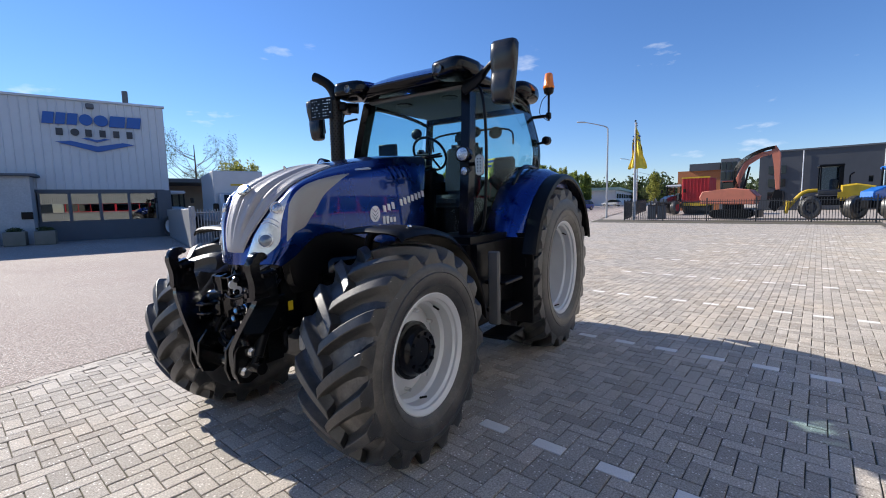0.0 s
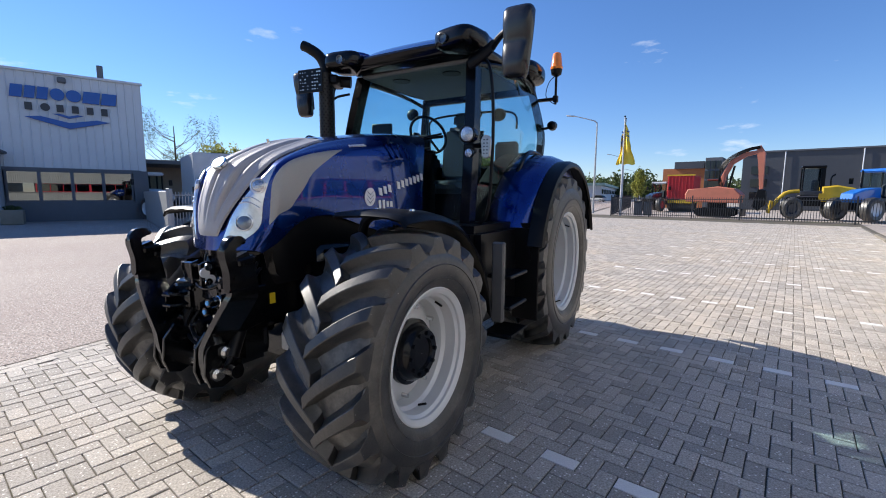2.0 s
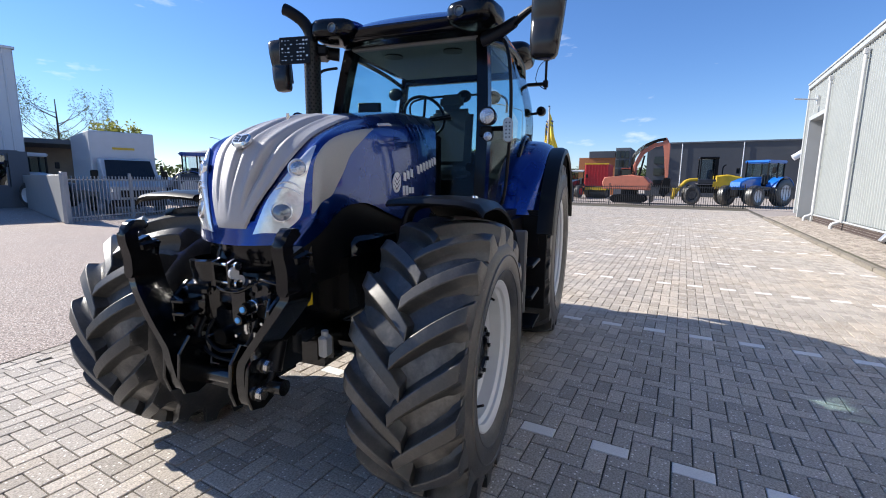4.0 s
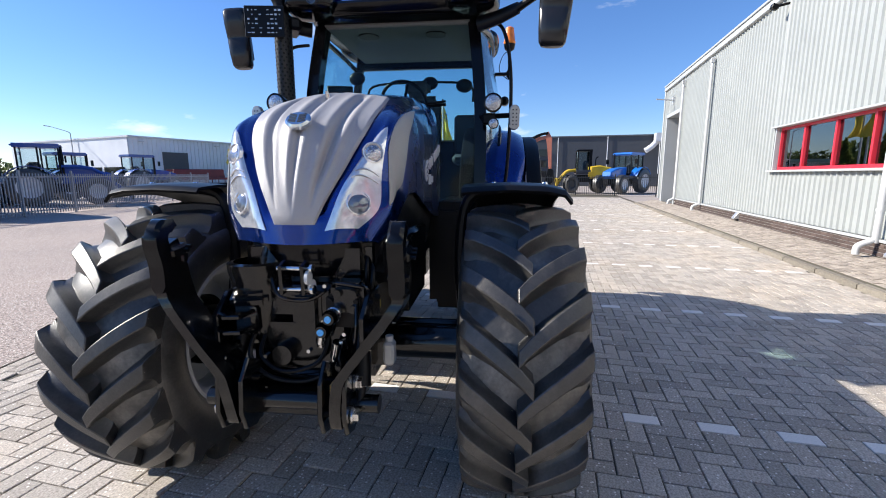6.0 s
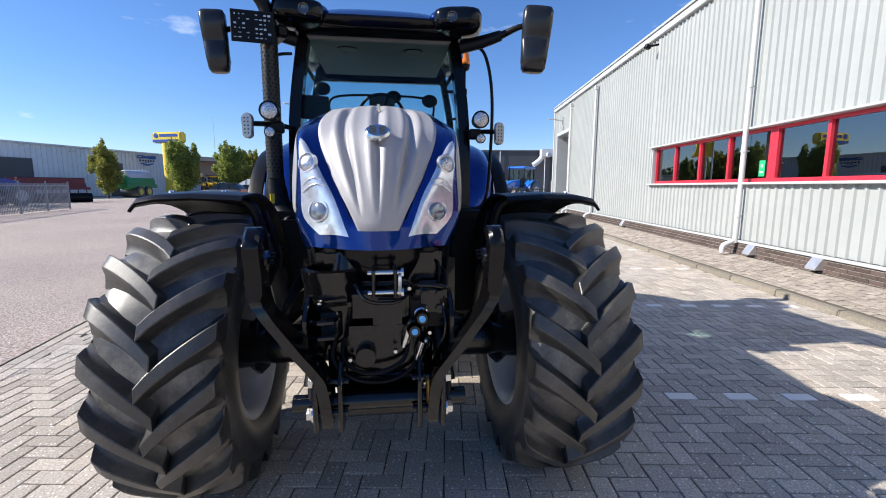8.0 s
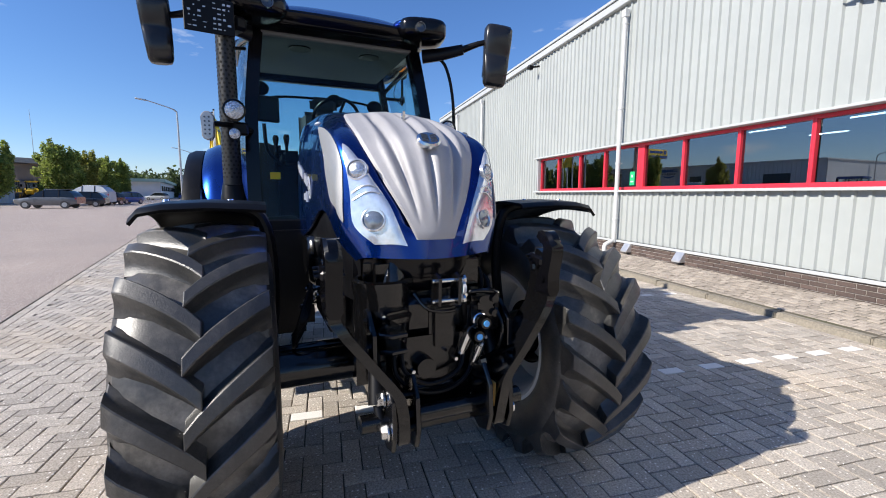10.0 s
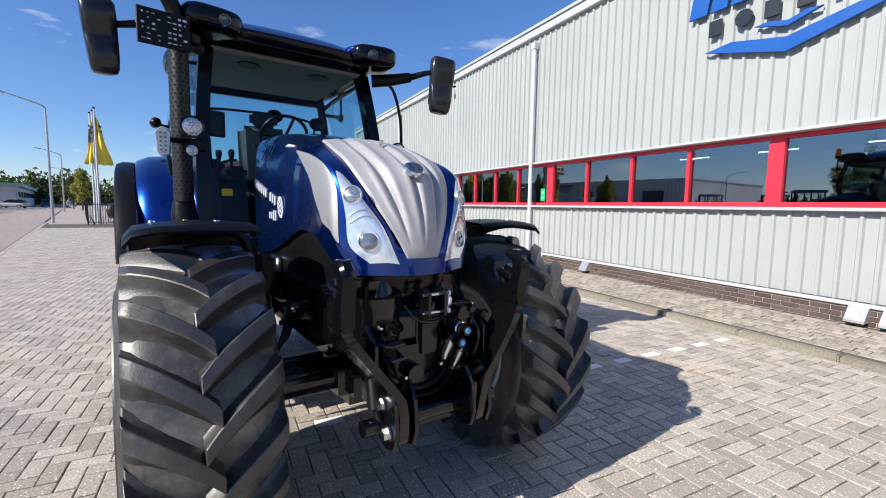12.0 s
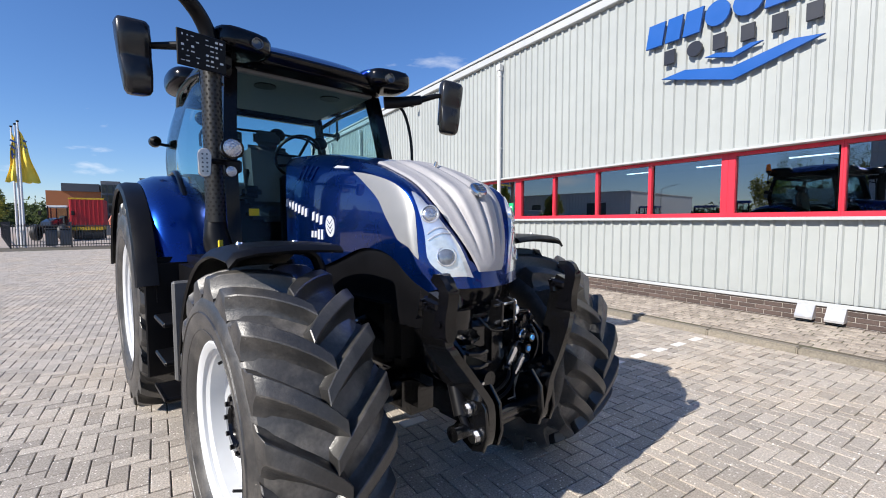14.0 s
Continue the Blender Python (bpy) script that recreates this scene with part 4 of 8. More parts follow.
# louvre slots, small badge and bars standing for the lettering on the side panel
for s in (1, -1):
    g = B()
    for k in range(4):
        c = [hood_point(0.75 + k * 0.17 + d, 2.62 + e, 0.007) for d, e in ((0, 0.62), (0.05, 0.62), (0.19, 0.05), (0.14, 0.0))]
        vs = [g.verts.new((p.x, s * p.y, p.z)) for p in c]
        g.faces.new(vs)
    part("louvre", thicken(g, 0.006), M_BLUE, bonnet, "slanted louvre slots", 0)
    g = B()
    c = [hood_point(1.95 + d, 2.5 + e, 0.006) for d, e in ((0, 0.16), (0.5, 0.12), (0.5, 0), (0.06, 0.0))]
    vs = [g.verts.new((p.x, s * p.y, p.z)) for p in c]
    g.faces.new(vs)
    part("trim_badge", thicken(g, 0.006), M_DECAL, bonnet, "small silver trim badge", 0)
    # leaf emblem
    c = Vector((-0.40, side_y(-0.40, 1.525) + 0.003, 1.525))
    m = Matrix.Translation((c.x, s * c.y, c.z)) @ Matrix.Rotation(radians(-3 * s), 4, "X") @ XZ
    g = prism(B(), [(0.055 * math.cos(i * math.pi / 12), 0.062 * math.sin(i * math.pi / 12)) for i in range(24)], 0.004, m)
    emb = part("emblem", g, M_DECAL, tractor, "pale round leaf emblem", 0)
    g = B()
    for k in range(3):
        for d in (-1, 1):
            prism(g, [(0.0, -0.045 + k * 0.028), (d * 0.032, -0.015 + k * 0.026), (d * 0.035, -0.008 + k * 0.026), (0.0, -0.038 + k * 0.028)], 0.006, m)
    part("leaf_lines", g, M_BLUE, emb, smooth=0)
    for k in range(11):
        if k == 3:
            continue
        x = c.x - (0.11 + k * 0.052)
        zt = 1.56 + 0.012 * k
        cc = Vector((x, s * (side_y(x, zt) + 0.002), zt))
        part("lettering_bar", prism(B(), [(-0.021, -0.026), (0.012, -0.022), (0.021, 0.030), (-0.012, 0.026)], 0.006, Matrix.Translation(cc) @ XZ), M_DECAL, bonnet, "pale bar", 0)
    for k in range(4):
        x = c.x - (0.10 + k * 0.042)
        part("lettering_bar", prism(B(), [(-0.016, -0.03 if k < 2 else -0.02), (0.011, -0.03 if k < 2 else -0.02), (0.015, 0.03 if k < 2 else 0.02), (-0.012, 0.03 if k < 2 else 0.02)], 0.006, Matrix.Translation((x, s * (side_y(x, 1.475) + 0.002), 1.475)) @ XZ), M_DECAL, bonnet, "pale bar", 0)

# black front apron under the nose, and arches along the lower bonnet
ab = B()
rows = []
for i in range(33):
    f = i / 32
    e = hood_point(1.2 + 7.8 * f, 5)
    low = 1.06 - 0.03 * f
    row = []
    for k in range(7):
        u = k / 6
        row.append(Vector((e.x - 0.016 - 0.05 * u * f, (e.y - 0.022) * (1 - 0.10 * u * u), (e.z + 0.03) * (1 - u) + low * u)))
    rows.append(row)
grid_faces(ab, rows)
thicken(ab, 0.012)
part("apron_side", ab, M_BLACK, tractor, "black plastic apron under the bonnet", 50)
ab = B()
grid_faces(ab, [[Vector((p.x, -p.y, p.z)) for p in r] for r in rows])
thicken(ab, 0.012)
part("apron_side", ab, M_BLACK, tractor, "black plastic apron under the bonnet", 50)
ab = B()
rows = []
for j in range(-10, 11):
    y = j / 10
    x = 0.38 + 0.135 * (1 - abs(y) ** 2.4)
    yy = y * 0.30
    rows.append([Vector((x - 0.05, yy, 1.235 - 0.01 * abs(y))), Vector((x - 0.05, yy, 1.19)), Vector((x - 0.07, yy, 1.10)), Vector((x - 0.18, yy * 0.9, 1.02))])
grid_faces(ab, rows)
thicken(ab, 0.012)
part("apron_front", ab, M_GLOSSBLACK, tractor, "gloss black nose apron", 50)
# engine, gearbox and frame
g = B()
box(g, (-0.55, 0, 1.25), (1.35, 0.62, 0.62), bevel=0.04)
box(g, (-0.5, 0, 0.86), (1.5, 0.40, 0.36), bevel=0.05)
box(g, (-0.2, 0.30, 1.12), (0.5, 0.14, 0.24), bevel=0.03)
box(g, (-0.12, 0, 1.0), (0.62, 0.74, 0.40), bevel=0.06, seg=2)
box(g, (-0.7, -0.32, 1.1), (0.4, 0.14, 0.3), bevel=0.03)
part("engine", g, M_CASTBLACK, tractor, "black engine and front frame", 40)
g = B()
box(g, (-2.0, 0, 0.95), (1.7, 0.5, 0.6), bevel=0.08)
cyl(g, (-2.62, -0.75, 0.865), (-2.62, 0.75, 0.865), 0.17, seg=24)
box(g, (-1.55, 0, 1.2), (0.9, 1.3, 0.16), bevel=0.03)
part("gearbox", g, M_CASTBLACK, tractor, "black gearbox and rear axle", 40)
g = B()
cyl(g, (0, -0.72, 0.66), (0, 0.72, 0.66), 0.085, seg=20)
box(g, (0, 0, 0.64), (0.34, 0.5, 0.26), bevel=0.06, seg=2)
for s in (1, -1):
    cyl(g, (-0.05, s * 0.60, 0.66), (-0.05, s * 0.82, 0.67), 0.11, 0.14, 24)
    cyl(g, (-0.12, s * 0.25, 0.72), (-0.16, s * 0.66, 0.70), 0.025)
    box(g, (-0.05, s * 0.64, 0.66), (0.16, 0.10, 0.30), bevel=0.04)
part("front_axle", g, M_CASTBLACK, tractor, "black front axle with steering knuckles", 40)
g = B()
box(g, (0.25, 0.30, 0.70), (0.07, 0.05, 0.11), bevel=0.012)
cyl(g, (0.25, 0.30, 0.75), (0.25, 0.30, 0.78), 0.018)
part("white_reservoir", g, M_WHITE, tractor, "small white plastic bottle")
part("warning_sticker", box(B(), (0.325, 0.275, 0.96), (0.035, 0.004, 0.06)), M_YELLOW, tractor, "yellow warning sticker", 0)

rng = random.Random(12)
for k in range(7):
    c = Vector((-0.13 + rng.uniform(-0.05, 0.05), -0.42 + rng.uniform(-0.03, 0.03), 0.99 + rng.uniform(-0.07, 0.07)))
    d = Vector((rng.uniform(-1, 1), rng.uniform(-1, -0.2), rng.uniform(-0.6, 0.6))).normalized() * 0.04
    part("hose_connector", cyl(B(), c - d, c + d, 0.011, seg=8), M_CHROME, tractor, "bright hose connector")
for k in range(4):
    part("axle_hose", tube(B(), [(-0.12, -0.42, 0.98 + 0.02 * k), (0.0, -0.46 - 0.01 * k, 0.90), (-0.08, -0.52, 0.80 - 0.02 * k), (-0.25, -0.45, 0.78)], 0.009, 8, 5), M_BLACK, tractor, "black rubber hose by the axle")

# front linkage
lk = new("front_linkage")
lk.parent = tractor
lk["label"] = "black front linkage with folded hook arms"
g = B()
box(g, (0.40, 0, 0.78), (0.22, 0.44, 0.36), bevel=0.04, seg=2)
box(g, (0.44, 0, 1.0), (0.12, 0.30, 0.16), bevel=0.03)
box(g, (0.50, 0.03, 0.95), (0.05, 0.12, 0.20), bevel=0.02, seg=2)
box(g, (0.50, 0.0, 0.70), (0.06, 0.30, 0.05), bevel=0.015)
cyl(g, (0.49, -0.06, 0.80), (0.56, -0.06, 0.80), 0.045, 0.04, 20)
cyl(g, (0.37, -0.14, 1.24), (0.39, -0.145, 1.08), 0.06, 0.08, 28)
cyl(g, (0.39, -0.145, 1.08), (0.39, -0.145, 1.055), 0.095, 0.095, 28)
cyl(g, (0.39, -0.145, 1.06), (0.40, -0.145, 0.86), 0.082, 0.088, 28)
box(g, (0.50, -0.20, 1.03), (0.16, 0.14, 0.06), (0, 12, 20), 0.02, 2)
box(g, (0.50, 0.21, 1.03), (0.12, 0.13, 0.13), bevel=0.02, seg=2)
for py_, pz_ in ((0.18, 1.06), (0.24, 1.06), (0.18, 1.0), (0.24, 1.0)):
    cyl(g, (0.55, py_, pz_), (0.575, py_, pz_), 0.016, seg=10)
box(g, (0.18, 0, 1.02), (0.5, 0.54, 0.46), bevel=0.04, seg=2)
box(g, (0.52, -0.20, 0.95), (0.10, 0.10, 0.14), bevel=0.02)
box(g, (0.55, 0.0, 0.60), (0.10, 0.5, 0.07), bevel=0.015)
for z_ in (0.98, 0.92):
    prism(g, [(-0.06, -0.05), (0.07, -0.06), (0.10, -0.02), (0.09, 0.04), (-0.05, 0.06)], 0.018, Matrix.Translation((0.56, -0.21, z_)), 0.004)
part("linkage_frame", g, M_CASTBLACK, lk, "black cast linkage frame", 40)
part("linkage_bar", cyl(B(), (0.60, -0.34, 0.64), (0.60, 0.34, 0.64), 0.035), M_CASTBLACK, lk)


def arm(s):
    g = B()
    pts = [Vector((0.63, s * 0.20, 0.585)), Vector((0.635, s * 0.20, 0.63)), Vector((0.64, s * 0.21, 0.72)), Vector((0.635, s * 0.235, 0.79)), Vector((0.63, s * 0.32, 0.90)), Vector((0.62, s * 0.405, 1.01)), Vector((0.615, s * 0.436, 1.07)), Vector((0.625, s * 0.442, 1.17)), Vector((0.65, s * 0.442, 1.25))]
    path = smooth_path(pts, 5)
    rings = []
    for i, p in enumerate(path):
        f = i / (len(path) - 1)
        d = (path[min(i + 1, len(path) - 1)] - path[max(i - 1, 0)]).normalized()
        side = Vector((0, 1, 0))
        depth = d.cross(side).normalized()
        wd = 0.056 + 0.024 * math.sin(f * math.pi)
        th = 0.021
        rings.append([p + depth * wd + side * th, p + depth * wd - side * th, p - depth * wd - side * th, p - depth * wd + side * th])
    vs = grid_faces(g, rings, True)
    g.faces.new(vs[0][::-1])
    g.faces.new(vs[-1])
    es = [e for e in g.edges if abs((e.verts[0].co - e.verts[1].co).normalized().y) < 0.7 and e.calc_face_angle(0) > 1.0]
    bmesh.ops.bevel(g, geom=es, offset=0.006, segments=2, affect="EDGES", clamp_overlap=True)
    ob = part("link_arm", g, M_CASTBLACK, lk, "black forged link arm", 40)
    # claw
    hook = dense([(0.700, 1.08), (0.698, 1.17), (0.715, 1.25), (0.712, 1.30), (0.688, 1.335), (0.650, 1.346), (0.612, 1.338), (0.596, 1.318), (0.612, 1.302), (0.645, 1.308), (0.666, 1.292), (0.670, 1.262), (0.652, 1.235), (0.642, 1.19), (0.62, 1.14), (0.60, 1.08)], 3)
    g = prism(B(), hook, 0.056, Matrix.Translation((0, s * 0.437, 0)) @ XZ, 0.014)
    box(g, (0.605, s * 0.437, 1.222), (0.10, 0.072, 0.042), (0, 8, 0), 0.010)
    box(g, (0.572, s * 0.437, 1.195), (0.035, 0.05, 0.055), (0, -10, 0), 0.008)
    for k in range(3):
        cyl(g, (0.575 + k * 0.018, s * 0.385, 1.235 - 0.012 * k), (0.575 + k * 0.018, s * 0.490, 1.235 - 0.012 * k), 0.007, seg=8)
    cyl(g, (0.665, s * 0.40, 1.15), (0.665, s * 0.475, 1.15), 0.013, seg=10)
    part("claw", g, M_GLOSSBLACK, lk, "gloss black claw end")
    g = B()
    for ds in (0.035, -0.055):
        m = Matrix.Translation((0.64, s * 0.205 + s * ds, 0.668)) @ XZ
        prism(g, [(-0.075, -0.10), (-0.01, -0.125), (0.055, -0.105), (0.08, -0.03), (0.068, 0.09), (0.01, 0.16), (-0.07, 0.12), (-0.095, 0.03)], 0.018, m, 0.004)
    part("cheek_plate", g, M_CASTBLACK, lk, "black pivot cheek plate", 30)
    for zz, xx in ((0.624, 0.656), (0.728, 0.604)):
        part("pin_shaft", cyl(B(), (xx, s * 0.125, zz), (xx, s * 0.255, zz), 0.015, seg=14), M_CASTBLACK, lk)
        g = B()
        cyl(g, (xx, s * 0.252, zz), (xx, s * 0.260, zz), 0.034, seg=18)
        cyl(g, (xx, s * 0.260, zz), (xx, s * 0.280, zz), 0.025, seg=6)
        part("pin", g, M_CHROME, lk, "bright steel pin")
    g = B()
    cyl(g, (0.585, s * 0.27, 0.70), (0.47, s * 0.24, 0.92), 0.035, seg=16)
    cyl(g, (0.62, s * 0.265, 0.64), (0.585, s * 0.27, 0.70), 0.018, seg=12)
    part("lift_cylinder", g, M_BLACK, lk, "black hydraulic lift cylinder")


arm(1)
arm(-1)
for s in (1, -1):
    m = Matrix.Translation((0.5, s * 0.285, 0.95)) @ XZ
    plate_ = part("bracket_plate", prism(B(), [(-0.12, -0.10), (0.03, -0.13), (0.12, -0.09), (0.12, 0.03), (0.03, 0.10), (-0.12, 0.10)], 0.022, m, 0.004), M_CASTBLACK, lk, "black bracket plate with bolts", 30)
    for bx, bz in ((-0.08, -0.06), (-0.08, 0.06), (0.02, -0.08), (0.02, 0.06), (0.08, -0.03)):
        part("bolt", cyl(B(), (0.5 + bx, s * 0.290, 0.95 + bz), (0.5 + bx, s * 0.306, 0.95 + bz), 0.011, seg=6), M_CASTBLACK, plate_)
part("rust_patch", box(B(), (0.66, 0.183, 0.70), (0.045, 0.012, 0.10), bevel=0.004), material("bare_orange_metal", (0.55, 0.30, 0.08), 0.45, metal=0.3, stain=0.3, stain_scale=40), lk, "worn orange patch", 0)
g = B()
for s in (-1, 1):
    prism(g, [(-0.05, -0.06), (0.04, -0.06), (0.045, 0.05), (0.0, 0.065), (-0.03, 0.05)], 0.014, Matrix.Translation((0.565, 0.02 + s * 0.042, 1.12)) @ XZ, 0.003)
part("top_link_bracket", g, M_CASTBLACK, lk, "black top link bracket", 30)
g = B()
for zz in (1.155, 1.075):
    cyl(g, (0.575, -0.045, zz), (0.575, 0.095, zz), 0.009, seg=12)
    cyl(g, (0.575, 0.085, zz), (0.575, 0.095, zz), 0.02, seg=12)
part("top_link_pin", g, M_CHROME, lk, "bright top link pins")
g = B()
for k, (yy, zz) in enumerate(((0.165, 0.98), (0.135, 0.93))):
    cyl(g, (0.53, yy, zz), (0.635, yy, zz), 0.026, 0.022, 16)
for k, (bx, by, bz) in enumerate(((0.565, -0.12, 0.80), (0.57, 0.06, 0.83), (0.56, 0.20, 0.90), (0.555, -0.235, 1.03), (0.53, 0.12, 1.08))):
    part("bolt", cyl(B(), (bx - 0.02, by, bz), (bx + 0.010, by, bz), 0.008, seg=6), M_CHROME, lk, "bright bolt head")
for k, pts in enumerate((((0.52, -0.10, 1.10), (0.56, -0.05, 1.04), (0.56, 0.06, 1.03), (0.52, 0.12, 1.06)), ((0.56, 0.25, 1.02), (0.60, 0.26, 0.94), (0.58, 0.24, 0.84), (0.5, 0.2, 0.78)))):
    part("pipe", tube(B(), pts, 0.008, 8, 5), M_CASTBLACK, lk, "bent black pipe")
part("hydraulic_coupler", g, M_CASTBLACK, lk, "black hydraulic coupler")
for xx, zz in ((0.590, 1.125), (0.560, 1.085)):
    part("plastic_cap", cyl(B(), (xx, 0.074, zz), (xx, 0.086, zz), 0.026, seg=20), M_WHITE, lk, "pale round plastic cap")
for k, (yy, zz) in enumerate(((0.165, 0.98), (0.135, 0.93))):
    part("coupler_sleeve", lathe(B(), [(-0.05, 0.027), (-0.045, 0.031), (-0.02, 0.031), (-0.016, 0.027), (0.0, 0.027), (0.004, 0.030), (0.014, 0.030)], (0.60, yy, zz), "x", 20), M_CHROME if k == 0 else M_CASTBLACK, lk, "knurled coupler sleeve")
g = B()
box(g, (0.505, 0.20, 0.985), (0.10, 0.15, 0.13), bevel=0.012, seg=2)
for dy, dz in ((-0.05, -0.045), (0.05, -0.045), (-0.05, 0.045), (0.05, 0.045)):
    cyl(g, (0.555, 0.20 + dy, 0.985 + dz), (0.568, 0.20 + dy, 0.985 + dz), 0.010, seg=6)
part("valve_block", g, M_BLACK, lk, "black hydraulic valve block", 40)
part("pipe", tube(B(), [(0.50, 0.14, 1.07), (0.53, 0.16, 1.09), (0.54, 0.24, 1.085), (0.52, 0.285, 1.06), (0.50, 0.29, 0.96)], 0.010, 10, 5), M_CASTBLACK, lk, "bent black pipe")
for yy, z0 in ((0.10, 0.86), (0.155, 0.80)):
    g = cyl(B(), (0.55, yy, z0), (0.57, yy + 0.02, z0 + 0.07), 0.020, seg=14)
    cyl(g, (0.545, yy - 0.004, z0 - 0.02), (0.55, yy, z0), 0.014, seg=10)
    part("hose_end", g, M_CHROME, lk, "bright crimped hose end")
g = B()
lathe(g, [(-0.20, 0.075), (-0.14, 0.115), (-0.02, 0.12), (0.06, 0.115), (0.10, 0.125), (0.13, 0.125), (0.135, 0.10)], (0.42, -0.20, 1.02), "z", 32)
part("pump_housing", g, M_CASTBLACK, lk, "gloss black rounded housing", 40)
M_SKYBLUE = material("sky_blue_plastic", (0.10, 0.42, 0.85), 0.3, stain=0.05)
for k, (yy, zz) in enumerate(((0.165, 0.98), (0.135, 0.93))):
    part("coupler_cap", cyl(B(), (0.632, yy, zz), (0.64, yy, zz), 0.013, seg=12), M_SKYBLUE, lk, "light blue coupler cap")
for pts in (((0.5, -0.17, 0.92), (0.56, -0.19, 0.80), (0.58, -0.10, 0.72), (0.56, 0.04, 0.70), (0.54, 0.14, 0.76), (0.5, 0.17, 0.88)), ((0.48, -0.14, 0.9), (0.55, -0.15, 0.8), (0.57, -0.05, 0.74), (0.55, 0.09, 0.78), (0.5, 0.12, 0.9)), ((0.42, 0.14, 1.05), (0.50, 0.20, 1.06), (0.52, 0.23, 0.96), (0.48, 0.20, 0.85)), ((0.3, 0.22, 1.15), (0.42, 0.28, 1.12), (0.44, 0.27, 1.0), (0.3, 0.25, 0.92)), ((0.3, 0.2, 1.18), (0.40, 0.25, 1.16), (0.42, 0.25, 1.05), (0.3, 0.22, 0.97))):
    part("hose", tube(B(), pts, 0.009, 8, 6), M_BLACK, lk, "black rubber hose")
for yy, zz in ((0.19, 0.83), (0.16, 0.76), (-0.24, 0.80)):
    part("fitting", cyl(B(), (0.53, yy, zz), (0.56, yy, zz + 0.05), 0.012, seg=8), M_CHROME, lk, "bright hose fitting")


# front mudguards
def mudguard(s):
    g = B()
    rows = []
    R = 0.80
    for i in range(23):
        a = radians(74 + i * 4.6)
        if i < 3:
            x, z = 0.15 + (3 - i) * 0.022, 1.45 - (3 - i) * 0.004
            if i == 0:
                z -= 0.015
        else:
            x, z = R * math.cos(a) * 1.02, 0.675 + R * math.sin(a) * (0.975 if a < 1.9 else 0.98)
        row = []
        for yy, dz in ((0.62, 0.0), (0.68, 0.005), (0.84, 0.012), (0.99, 0.006), (1.07, -0.01), (1.10, -0.045)):
            row.append(Vector((x - 0.025, s * yy, z + dz)))
        rows.append(row)
    grid_faces(g, rows)
    thicken(g, 0.014)
    ob = part("mudguard", g, M_BLACK, tractor, "black plastic front mudguard", 50)
    g = B()
    tube(g, [(-0.02, s * 0.62, 0.80), (-0.05, s * 0.60, 1.1), (-0.05, s * 0.64, 1.38), (-0.05, s * 0.8, 1.435)], 0.028, 10, 5)
    tube(g, [(-0.25, s * 0.66, 0.9), (-0.3, s * 0.6, 1.1), (-0.32, s * 0.66, 1.35)], 0.02, 8, 5)
    part("mudguard_bracket", g, M_BLACK, ob)
    for xx, yy in ((0.02, 0.76), (0.02, 1.00)):
        part("mudguard_bolt", cyl(B(), (xx - 0.03, s * yy, 1.455), (xx - 0.03, s * yy, 1.467), 0.016, 0.012, 12), M_CHROME, ob)


mudguard(1)
mudguard(-1)

# ---- cab ----
cab = new("cab")
cab.parent = tractor
cab["label"] = "black-framed glazed cab"


def pillar(pts, w, d, name="pillar"):
    g = B()
    path = smooth_path(pts, 5)
    rings = []
    for i, p in enumerate(path):
        rings.append([p + Vector((d, w, 0)), p + Vector((d, -w, 0)), p + Vector((-d, -w, 0)), p + Vector((-d, w, 0))])
    vs = grid_faces(g, rings, True)
    g.faces.new(vs[0][::-1])
    g.faces.new(vs[-1])
    return part(name, g, M_GLOSSBLACK, cab, "black cab pillar", 50)


